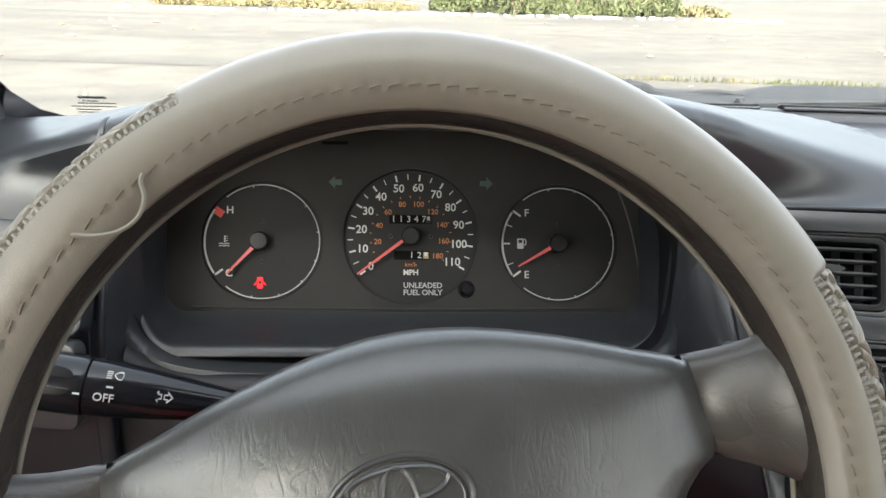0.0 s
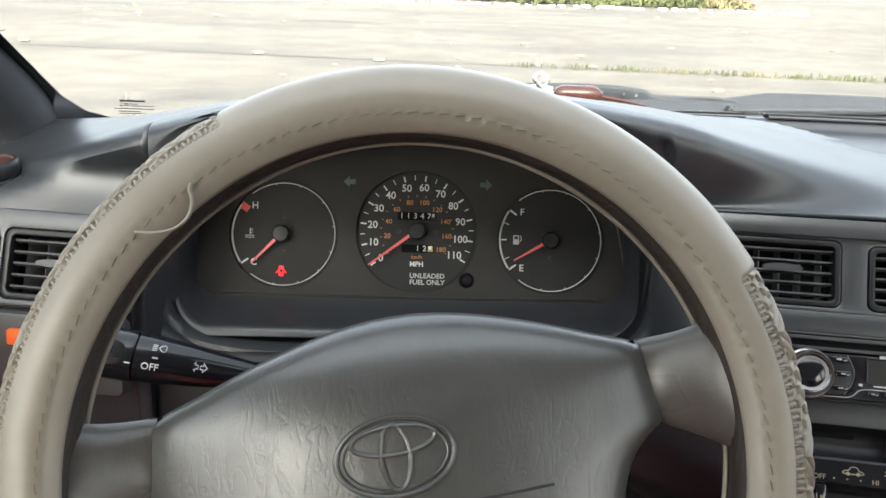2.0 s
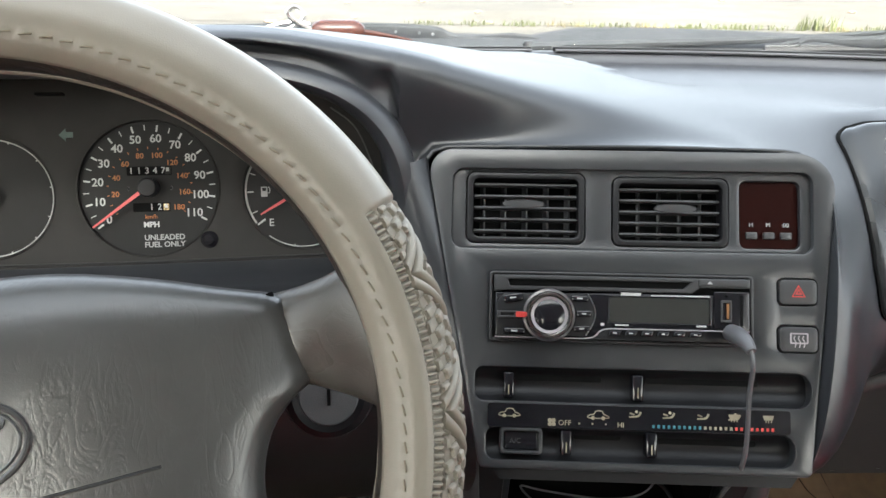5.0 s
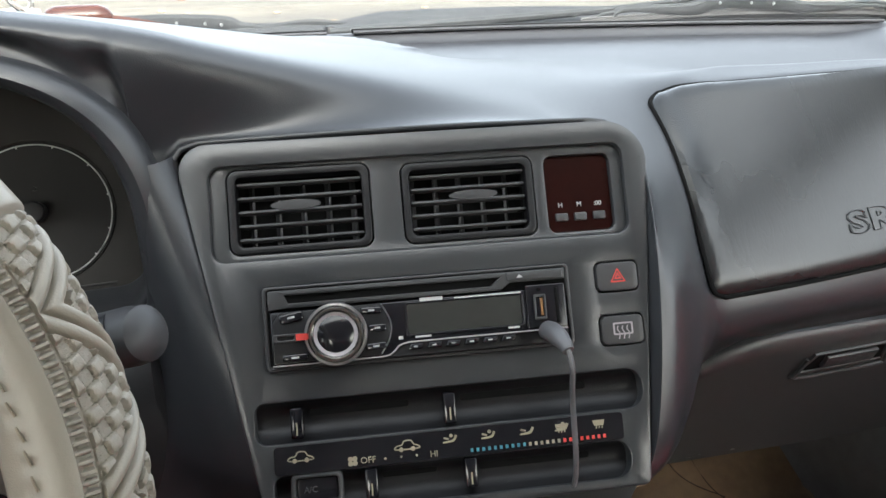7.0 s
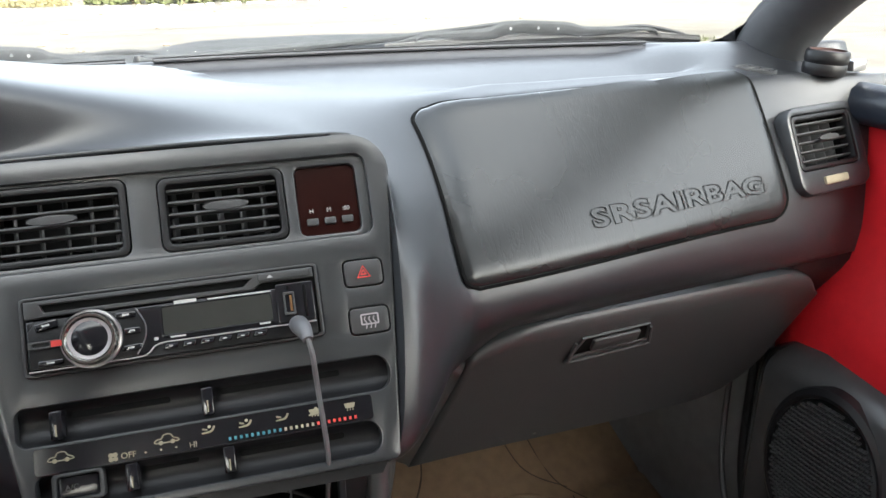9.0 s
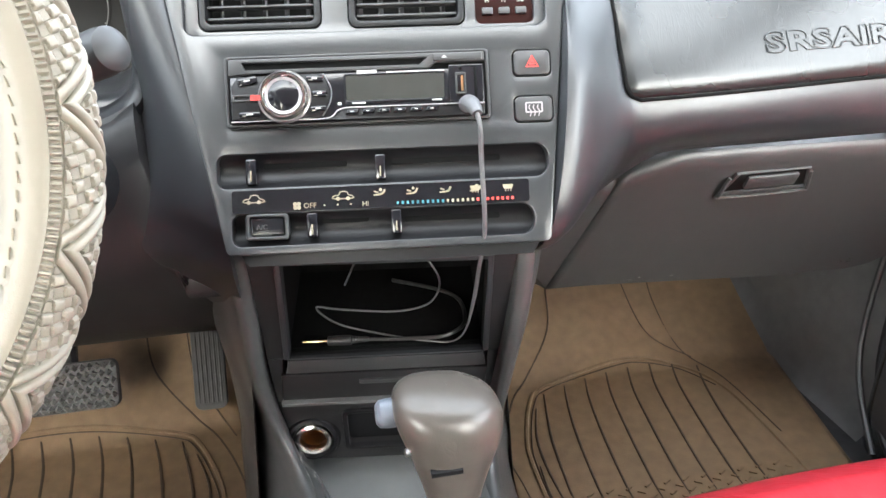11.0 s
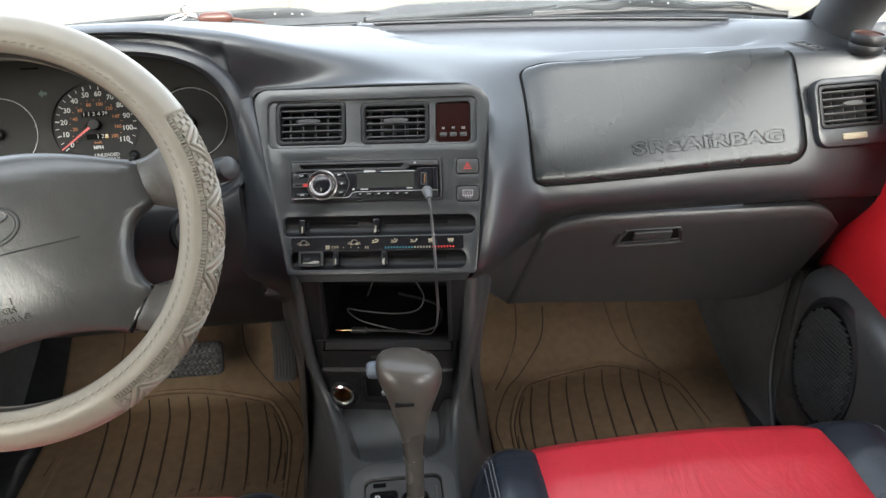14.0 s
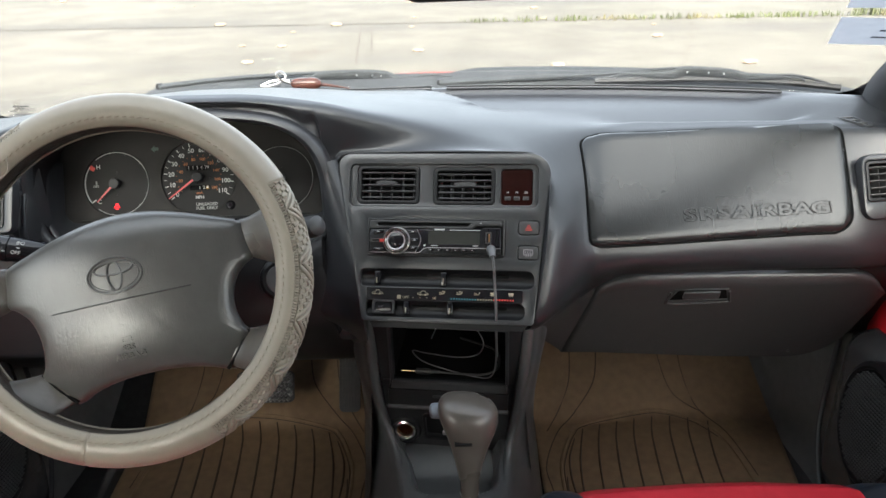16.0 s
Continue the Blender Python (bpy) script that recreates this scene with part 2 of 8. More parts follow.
def box(c, size, bevel=0.0, rot=None, bm=None, seg=2):
    out = bm or bmesh.new()
    tmp = bmesh.new()
    bmesh.ops.create_cube(tmp, size=1)
    for v in tmp.verts:
        v.co = Vector((v.co.x * size[0], v.co.y * size[1], v.co.z * size[2]))
    if bevel:
        bmesh.ops.bevel(tmp, geom=tmp.edges[:], offset=min(bevel, min(size) * 0.49), segments=seg, affect="EDGES", profile=0.5)
    mm = Matrix.Translation(c) @ (rot.to_4x4() if rot is not None else Matrix.Identity(4))
    bmesh.ops.transform(tmp, matrix=mm, verts=tmp.verts[:])
    return merge(out, tmp)


def merge(out, tmp):
    me = bpy.data.meshes.new("tmp")
    tmp.to_mesh(me)
    tmp.free()
    out.from_mesh(me)
    bpy.data.meshes.remove(me)
    return out


def lathe(profile, seg=32, m=None, bm=None):
    """Turned about the local z axis from (radius, height) pairs."""
    out, rings = bm or bmesh.new(), []
    mm = m or Matrix.Identity(4)
    for r, z in profile:
        if r < 1e-6:
            rings.append([out.verts.new(mm @ Vector((0, 0, z)))])
        else:
            rings.append([out.verts.new(mm @ Vector((r * math.cos(2 * math.pi * i / seg), r * math.sin(2 * math.pi * i / seg), z))) for i in range(seg)])
    for a, b in zip(rings, rings[1:]):
        for i in range(seg):
            q = [a[i % len(a)], a[(i + 1) % len(a)], b[(i + 1) % len(b)], b[i % len(b)]]
            q = list(dict.fromkeys(q))
            if len(q) > 2:
                try:
                    out.faces.new(q)
                except ValueError:
                    pass
    return out


def spline(pts, n=8, closed=False):
    """Smooth curve through the points."""
    P = [Vector(p) for p in pts]
    out, k = [], len(P)
    for i in range(k if closed else k - 1):
        if closed:
            a, b, c, d = P[i - 1], P[i], P[(i + 1) % k], P[(i + 2) % k]
        else:
            a, b, c, d = P[max(i - 1, 0)], P[i], P[i + 1], P[min(i + 2, k - 1)]
        for j in range(n):
            t = j / n
            out.append(0.5 * ((2 * b) + (c - a) * t + (2 * a - 5 * b + 4 * c - d) * t * t + (3 * b - a - 3 * c + d) * t ** 3))
    if not closed:
        out.append(P[-1])
    return out


def tube(pts, r, seg=8, n=6, bm=None, closed=False, flat=1.0):
    """A round rod along a smooth curve; r: one radius or one for each given point."""
    C = spline(pts, n, closed) if n > 1 else [Vector(p) for p in pts]
    rs = [r] * len(C) if isinstance(r, (int, float)) else [float(q) for q in np.interp(np.linspace(0, 1, len(C)), np.linspace(0, 1, len(r)), r)]
    out, rings = bm or bmesh.new(), []
    ref = Vector((0.13, 0.21, 0.97)).normalized()
    for i, p in enumerate(C):
        d = (C[(i + 1) % len(C)] - C[i - 1]) if closed else (C[min(i + 1, len(C) - 1)] - C[max(i - 1, 0)])
        d.normalize()
        a = d.cross(ref)
        if a.length < 0.05:
            a = d.cross(Vector((1, 0, 0)))
        a.normalize()
        b = a.cross(d)
        ref = b
        rings.append([out.verts.new(p + rs[i] * (math.cos(2 * math.pi * k / seg) * a + flat * math.sin(2 * math.pi * k / seg) * b)) for k in range(seg)])
    m = len(rings)
    for i in range(m if closed else m - 1):
        a, b = rings[i], rings[(i + 1) % m]
        for k in range(seg):
            out.faces.new((a[k], a[(k + 1) % seg], b[(k + 1) % seg], b[k]))
    if not closed:
        out.faces.new(rings[0][::-1])
        out.faces.new(rings[-1])
    bmesh.ops.recalc_face_normals(out, faces=out.faces[:])
    return out


def rrect(x0, y0, x1, y1, r=0.003, n=5, radii=None):
    """Outline of a rounded rectangle, anticlockwise from the lower left; radii: ll, lr, ur, ul."""
    q = radii or (r, r, r, r)
    out = []
    for (cx, cy, a0), rr in zip(((x0, y0, 180), (x1, y0, 270), (x1, y1, 0), (x0, y1, 90)), q):
        ox = cx + rr if cx == x0 else cx - rr
        oy = cy + rr if cy == y0 else cy - rr
        for i in range(n + 1):
            a = radians(a0 + 90 * i / n)
            out.append((ox + rr * math.cos(a), oy + rr * math.sin(a)))
    return out


def circle(x, y, r, n=40, ry=None):
    return [(x + r * math.cos(2 * math.pi * i / n), y + (ry or r) * math.sin(2 * math.pi * i / n)) for i in range(n)]


def plate(outline, holes=(), z0=0.0, z1=0.004, bm=None, round_=0.0):
    """A flat slab between z0 and z1 with real openings."""
    tmp = bmesh.new()
    for loop in (outline, *holes):
        vs = [tmp.verts.new((x, y, z1)) for x, y in loop]
        for i in range(len(vs)):
            tmp.edges.new((vs[i - 1], vs[i]))
    bmesh.ops.triangle_fill(tmp, use_beauty=True, use_dissolve=False, edges=tmp.edges[:], normal=(0, 0, 1))
    for fc in tmp.faces:
        if fc.normal.z < 0:
            fc.normal_flip()
    ext = bmesh.ops.extrude_face_region(tmp, geom=tmp.faces[:])
    top = [g for g in ext["geom"] if isinstance(g, bmesh.types.BMFace)]
    old = [fc for fc in tmp.faces if fc not in set(top)]
    moved = [g for g in ext["geom"] if isinstance(g, bmesh.types.BMVert)]
    base = [v for v in tmp.verts if v not in set(moved)]
    for v in base:
        v.co.z = z0
    bmesh.ops.recalc_face_normals(tmp, faces=tmp.faces[:])
    if round_:
        rim_e = [e for e in tmp.edges if len(e.link_faces) == 2 and e.calc_face_angle(0) > 1.2 and e.verts[0].co.z > (z0 + z1) / 2 and e.verts[1].co.z > (z0 + z1) / 2]
        bmesh.ops.bevel(tmp, geom=rim_e, offset=round_, segments=2, affect="EDGES", profile=0.5)
    return merge(bm, tmp) if bm else tmp


def sheet(P, closed_u=False, bm=None, flip=False):
    """A surface through the grid of points P[i][j]."""
    out = bm or bmesh.new()
    V = [[out.verts.new(p) for p in row] for row in P]
    n, m = len(V), len(V[0])
    for i in range(n if closed_u else n - 1):
        for j in range(m - 1):
            q = (V[i][j], V[(i + 1) % n][j], V[(i + 1) % n][j + 1], V[i][j + 1])
            out.faces.new(q[::-1] if flip else q)
    return out


def sheet_mesh(name, P, closed_u=False, closed_v=False):
    """A dense surface from an array of points, made at once."""
    n, m = P.shape[:2]
    i, j = np.meshgrid(np.arange(n if closed_u else n - 1), np.arange(m if closed_v else m - 1), indexing="ij")
    i2, j2 = (i + 1) % n, (j + 1) % m
    F = np.stack([i * m + j, i2 * m + j, i2 * m + j2, i * m + j2], -1).reshape(-1, 4)
    me = bpy.data.meshes.new(name)
    me.from_pydata(P.reshape(-1, 3).tolist(), [], F.tolist())
    me.validate()
    return me


def solid(ob, t, offset=-1.0):
    md = ob.modifiers.new("thickness", "SOLIDIFY")
    md.thickness, md.offset = t, offset
    return ob


def lettering(txt, size, xf, mat_, parent, name="lettering", depth=0.0003, bold=0.0, spread=1.0, label="", bead=0.0):
    """Raised or printed characters, centred on the local origin of xf."""
    cu = bpy.data.curves.new("txt", "FONT")
    cu.body, cu.size, cu.align_x, cu.align_y = txt, size, "CENTER", "CENTER"
    cu.extrude, cu.offset, cu.space_character, cu.resolution_u = depth, bold, spread, 3
    if bead:
        cu.fill_mode, cu.bevel_depth, cu.bevel_resolution = "NONE", bead, 1
    tmp = bpy.data.objects.new("txt", cu)
    scene.collection.objects.link(tmp)
    bpy.context.view_layer.update()
    me = bpy.data.meshes.new_from_object(tmp)
    bpy.data.objects.remove(tmp)
    bpy.data.curves.remove(cu)
    me.name = name
    me.materials.clear()
    ob = link_mesh(name, me, mat_, parent, False, xf)
    if label:
        ob["label"] = label
    return ob


def frame_matrix(o, u, v, n):
    return Matrix(((u[0], v[0], n[0], o[0]), (u[1], v[1], n[1], o[1]), (u[2], v[2], n[2], o[2]), (0, 0, 0, 1)))


def tr(x, y, z=0.0, deg=0.0):
    return Matrix.Translation((x, y, z)) @ Matrix.Rotation(radians(deg), 4, "Z")


def sm(a, b, x):
    t = np.clip((np.asarray(x, float) - a) / (b - a), 0, 1)
    return t * t * (3 - 2 * t)


# local frames: centre stack, gauges, steering wheel (x right, y up along the face, z towards the seats)
S = frame_matrix((0.29796, 0.50972, 0.93416), (0.98888, -0.14743, 0.01945), (0.05427, 0.47955, 0.87583), (-0.13846, -0.86504, 0.48222))
K = frame_matrix((0.0355, 0.6293, 0.9625), (0.99943, 0.03376, 0.0), (-0.01366, 0.40446, 0.91445), (0.03087, -0.91393, 0.40469))
WHEEL_LEAN, WHEEL_TURN, WHEEL_YAW = 27.5, 9.0, 4.5
W = Matrix.Translation((0.0547, 0.3048, 0.9627)) @ Matrix.Rotation(radians(WHEEL_YAW), 4, "Z") @ Matrix.Rotation(radians(90 - WHEEL_LEAN), 4, "X") @ Matrix.Rotation(radians(WHEEL_TURN), 4, "Z")
MID = 0.37          # the car's middle


# ---------- outside: ground, planting, bonnet ----------
def ground_material():
    m = material("sunlit_concrete", (0.108, 0.099, 0.084), 0.9, vary=0.22, scale=2.2, patch=0.35, bump=0.3, grain=40, specular=0.2)
    n, l = m.node_tree.nodes, m.node_tree.links
    b = n["Principled BSDF"]
    src = b.inputs["Base Color"].links[0].from_socket
    tc, mp, st, rp, mx = (n.new("ShaderNodeTexCoord"), n.new("ShaderNodeMapping"), n.new("ShaderNodeTexNoise"), n.new("ShaderNodeValToRGB"), n.new("ShaderNodeMixRGB"))
    mp.inputs["Scale"].default_value = (0.25, 1.1, 1)
    st.inputs["Scale"].default_value, st.inputs["Detail"].default_value = 0.7, 8
    rp.color_ramp.elements[0].position, rp.color_ramp.elements[1].position = 0.5, 0.72
    mx.inputs["Color2"].default_value = (0.074, 0.070, 0.064, 1)
    l.new(tc.outputs["Object"], mp.inputs["Vector"])
    l.new(mp.outputs["Vector"], st.inputs["Vector"])
    l.new(st.outputs["Fac"], rp.inputs["Fac"])
    l.new(rp.outputs["Color"], mx.inputs["Fac"])
    l.new(src, mx.inputs["Color1"])
    l.new(mx.outputs["Color"], b.inputs["Base Color"])
    return m


GZ = 0.10
gp = np.zeros((41, 41, 3))
axis = np.sign(np.linspace(-1, 1, 41)) * np.abs(np.linspace(-1, 1, 41)) ** 3 * 1500
gp[..., 0], gp[..., 1], gp[..., 2] = axis[:, None], axis[None, :] + 8, GZ
ground = link_mesh("ground", sheet_mesh("ground", gp), ground_material(), None, False)
tagged(ground, "sunlit pale concrete lot with stains and joints", "ground", kind="structure")
joint_mat = material("dirt_joint", (0.060, 0.050, 0.039), 0.95, vary=0.3, scale=6, patch=1.5, bump=0.2)
rng = random.Random(5)


def joint(x0, y0, x1, y1, w, wob):
    k = 60
    P = []
    for i in range(k + 1):
        t = i / k
        d = wob * (noise.noise((t * 9, x0, y0)) + 0.5 * noise.noise((t * 31, y0, x1)))
        hw = w * (0.55 + 0.6 * abs(noise.noise((t * 17, x1, 3.1))))
        x, y = x0 + (x1 - x0) * t, y0 + (y1 - y0) * t
        L = math.hypot(x1 - x0, y1 - y0)
        nx, ny = -(y1 - y0) / L, (x1 - x0) / L
        P.append([(x + nx * (d - hw), y + ny * (d - hw), GZ + 0.004), (x + nx * (d + hw), y + ny * (d + hw), GZ + 0.004)])
    part("expansion_joint", sheet(P), joint_mat, ground, "dirt-filled joint in the concrete", smooth=False)


joint(-14, 9.40, 14, 7.35, 0.050, 0.03)
joint(-0.50, 8.3, -0.33, 6.0, 0.012, 0.012)
joint(-0.38, 8.3, -0.24, 6.6, 0.010, 0.012)
joint(3.15, 7.9, 2.25, 5.3, 0.007, 0.08)
joint(-30, 13.5, 20, 13.0, 0.04, 0.08)


def blades(cx, cy, count, spread, height, mat_, name, label, wide=0.006, seed=1, spread_y=None):
    r = random.Random(seed)
    vs, fs = [], []
    for _ in range(count):
        x, y = cx + r.gauss(0, spread), cy + r.gauss(0, spread_y or spread * 0.4)
        h, a, lean = height * r.uniform(0.35, 1.1), r.uniform(0, 6.28), r.uniform(0.0, 0.5)
        dx, dy = math.cos(a), math.sin(a)
        w = wide * r.uniform(0.6, 1.4)
        b = len(vs)
        for t, ww in ((0, 1), (0.5, 0.8), (1, 0.08)):
            px, py, pz = x + dx * lean * h * t * t, y + dy * lean * h * t * t, GZ + h * t
            vs += [(px - dy * w * ww, py + dx * w * ww, pz), (px + dy * w * ww, py - dx * w * ww, pz)]
        fs += [(b, b + 1, b + 3, b + 2), (b + 2, b + 3, b + 5, b + 4)]
    me = bpy.data.meshes.new(name)
    me.from_pydata(vs, [], fs)
    ob = link_mesh(name, me, mat_, None, False)
    return tagged(ob, label, "grass", "grass along the joint", kind="stuff")


x = 0.9
while x < 7.5:
    y = 8.37 - 0.073 * x
    big = (3.4 < x < 4.6) or x > 4.85 or rng.random() < 0.12
    blades(x, y, 90 if big else 45, 0.13, 0.065 if x < 4.7 else 0.17 if x < 5.2 else 0.07, M["leaf"] if rng.random() < 0.75 else M["straw"], "grass_tuft", "short dry green grass tuft growing from a concrete joint", 0.006, int(x * 100))
    x += rng.uniform(0.18, 0.55)


def shrub(cx, cy, w, h, seed, mat_, label):
    """A low bush: limbs from one base and a crown of many small leaf clumps."""
    r = random.Random(seed)
    ob = thing("shrub", label, "bush", (cx, cy, GZ), "bushes at the edge of the lot")
    bm = bmesh.new()
    for _ in range(5):
        a, l = r.uniform(0, 6.28), r.uniform(0.3, 0.5) * w
        tube([(cx, cy, GZ), (cx + 0.4 * l * math.cos(a), cy + 0.4 * l * math.sin(a), GZ + 0.4 * h), (cx + l * math.cos(a), cy + l * math.sin(a), GZ + 0.8 * h)], [0.05, 0.03, 0.01], 5, 3, bm)
    part("branches", bm, M["stone"], ob, "thin woody branches")
    vs, fs = [], []
    for _ in range(900):
        a, q = r.uniform(0, 6.28), r.random() ** 0.5
        top = h * (1 - 0.7 * q * q) * (0.75 + 0.4 * noise.noise((cx + q * math.cos(a) * 2, cy + q * math.sin(a) * 2, seed)))
        p = Vector((cx + 0.5 * w * q * math.cos(a), cy + 0.35 * w * q * math.sin(a), GZ + max(0.03, top * r.uniform(0.1, 1.0))))
        s = r.uniform(0.035, 0.10)
        e = Euler((r.uniform(0, 6.28), r.uniform(0, 6.28), r.uniform(0, 6.28))).to_matrix()
        b = len(vs)
        vs += [p + e @ Vector(v) * s for v in ((-1, 0, 0), (0, -0.5, 0.1), (1, 0, 0), (0, 0.5, 0.1))]
        fs.append((b, b + 1, b + 2, b + 3))
    me = bpy.data.meshes.new("leaves")
    me.from_pydata(vs, [], fs)
    link_mesh("crown", me, mat_, ob, False)


for i in range(22):
    bx = -7.4 + i * 0.70 + rng.uniform(-0.25, 0.25)
    dry = bx < 0.2 or bx > 6.6
    if dry and i % 3 == 1:
        continue
    shrub(bx, 20.9 + rng.uniform(-0.4, 1.1) - (0.2 if not dry else -1.0), rng.uniform(1.1, 1.8), rng.uniform(0.7, 1.5) * (0.28 if dry else 1), 40 + i, M["straw"] if dry else M["leaf"], "pale dry scrub at the edge of the lot" if dry else "dense green scrub bush at the edge of the lot")
bm = bmesh.new()
for _ in range(160):
    px, py = rng.uniform(-8, 9), 19.5 + abs(rng.gauss(0, 0.35))
    box((px, py, GZ + 0.02), (rng.uniform(0.03, 0.2), rng.uniform(0.03, 0.14), rng.uniform(0.02, 0.07)), 0, Euler((0, 0, rng.uniform(0, 3))).to_matrix(), bm)
tagged(part("litter", bm, M["litter"], None, smooth=False), "pale scraps of litter along the scrub", "litter", kind="stuff")
bm = bmesh.new()
for _ in range(120):
    px, py = rng.uniform(-7, 9), rng.uniform(5.2, 24)
    s = rng.uniform(0.012, 0.05)
    bmesh.ops.create_icosphere(bm, subdivisions=1, radius=s, matrix=Matrix.Translation((px, py, GZ + s * 0.4)) @ Matrix.Diagonal((1.6, 1, 0.5, 1)))
tagged(part("loose_stones", bm, M["stone"], None, smooth=False), "small dark stones and leaves scattered on the concrete", "stones", kind="stuff")


def windscreen_y(z):
    return 0.845 - (z - 1.045) * 1.62


def base_y(x):
    return 0.852 - 0.29 * (np.asarray(x, float) - MID) ** 2


# bonnet and the cowl below the glass
Pb = np.zeros((25, 14, 3))
for i, bx in enumerate(np.linspace(-0.40, 1.14, 25)):
    for j, t in enumerate(np.linspace(0, 1, 14)):
        Pb[i, j] = (bx, base_y(bx) + 0.19 + 1.0 * t, 0.978 - 0.05 * ((bx - MID) / 0.75) ** 2 + 0.012 * math.sin(min(1, t * 3) * math.pi) - 0.04 * t - 0.14 * t * t)
bonnet = solid(link_mesh("bonnet", sheet_mesh("bonnet", Pb), M["paint"], None), 0.004)
tagged(bonnet, "dark red painted bonnet beyond the windscreen", "bonnet")
Pc = np.zeros((33, 12, 3))
for i, bx in enumerate(np.linspace(-0.38, 1.12, 33)):
    crown = float(np.interp(bx, (-0.38, -0.20, -0.13, -0.10, 0.02, 0.12, 0.20, 0.42, 0.47, 0.62, 0.80, 0.99, 1.12), (0.985, 0.990, 1.030, 1.042, 1.049, 1.046, 1.041, 1.039, 1.048, 1.049, 1.046, 1.036, 1.020)))
    for j, t in enumerate(np.linspace(0, 1, 12)):
        Pc[i, j] = (bx, base_y(bx) + 0.004 + 0.17 * t, min(1.030, crown) + (crown - min(1.030, crown)) * float(sm(0.05, 0.6, t)) - 0.022 * float(sm(0.62, 1.0, t)))
cowl = solid(link_mesh("cowl_panel", sheet_mesh("cowl_panel", Pc), M["wiper"], None), 0.004)
tagged(cowl, "weathered dark grey plastic cowl under the wipers", "cowl panel")


def wiper(bridge, blade, arm, dy, label):
    """Pressed bridge over two claws and a rubber blade, with a flat arm, lying along the foot of the glass."""
    x0 = blade[0][0]
    ob = thing("windscreen_wiper", label, "wiper", (x0, float(base_y(x0)) + dy, 1.035), "windscreen wipers")

    def at(p, ey=0.0, ez=0.0):
        return Vector((p[0], float(base_y(p[0])) + dy + ey, p[1] + ez))
    # bridge: a folded strip, deep in its middle
    rows = []
    C = spline([at(p) for p in bridge], 6)
    for k, c in enumerate(C):
        t = k / (len(C) - 1)
        deep = 0.004 + 0.009 * float(sm(0.10, 0.35, t)) * float(1 - sm(0.62, 0.85, t))
        rows.append([c + Vector((0, 0.005, -deep)), c + Vector((0, 0.006, -0.002)), c + Vector((0, 0.004, 0)), c + Vector((0, -0.004, 0)), c + Vector((0, -0.006, -0.002)), c + Vector((0, -0.006, -deep))])
    br = solid(part("blade_bridge", sheet(rows), M["wiper"], ob), 0.0012)
    xa, xb = blade[0][0], blade[-1][0]
    for t in (0.44, 0.50, 0.56):
        c = C[int(t * (len(C) - 1))]
        part("rivet", lathe([(0.0, 0.0008), (0.0015, 0.0006), (0.0018, 0.0)], 10, Matrix.Translation(c + Vector((0, -0.0072, -0.007))) @ Matrix.Rotation(radians(90), 4, "X")), M["silver"], br, "bright rivet")
    for a, b in ((0.02, 0.36), (0.66, 0.97)):
        xs_ = [xa + (xb - xa) * q for q in (a, a + 0.03, (a + b) / 2, b - 0.03, b)]
        zb = [float(np.interp(x, [p[0] for p in sorted(blade)], [p[1] for p in sorted(blade)])) for x in xs_]
        part("claw", tube([at((xs_[k], zb[k] + (0.003, 0.007, 0.013, 0.007, 0.003)[k]), -0.002) for k in range(5)], [0.002, 0.003, 0.0045, 0.003, 0.002], 6, 5, flat=0.7), M["wiper"], ob)
    part("rubber_blade", tube([at(p, -0.004) for p in blade], 0.0032, 6, 8, flat=1.6), M["black"], ob, "black rubber blade")
    part("spine", tube([at(p, -0.004, 0.0055) for p in blade], 0.0013, 6, 8), M["grey"], ob, "thin steel strip of the blade")
    part("arm", tube([at(p, 0.006) for p in arm], [0.010, 0.009, 0.007, 0.005], 8, 6, flat=0.55), M["wiper"], ob)
    part("pivot_cap", lathe([(0.0, 0.006), (0.005, 0.005), (0.007, 0.0), (0.007, -0.03)], 16, Matrix.Translation(at(arm[0], 0.006, 0.002))), M["black"], ob)


wiper([(0.10, 1.040), (0.165, 1.047), (0.185, 1.053), (0.25, 1.053), (0.300, 1.049), (0.325, 1.041), (0.425, 1.035), (0.45, 1.030)], [(0.02, 1.030), (0.25, 1.032), (0.47, 1.026)], [(-0.09, 1.044), (-0.02, 1.048), (0.08, 1.051), (0.22, 1.051)], 0.088,
      "weathered black wiper resting at the foot of the glass")
wiper([(0.700, 1.047), (0.715, 1.053), (0.78, 1.055), (0.811, 1.063), (0.876, 1.061), (0.905, 1.055), (0.973, 1.054), (0.985, 1.048)], [(0.665, 1.036), (0.83, 1.043), (0.95, 1.043), (1.035, 1.038)], [(0.40, 1.034), (0.54, 1.040), (0.68, 1.048), (0.80, 1.060)], 0.040,
      "weathered black wiper lying at the foot of the glass")

# ---------- cabin shell ----------
LEFT, RIGHT, ROOF, REAR = -0.40, 1.14, 1.47, -1.5


def floor_z(y):
    return 0.355 + 0.60 * max(0.0, y - 0.80) + 0.5 * max(0.0, -0.9 - y) * 0


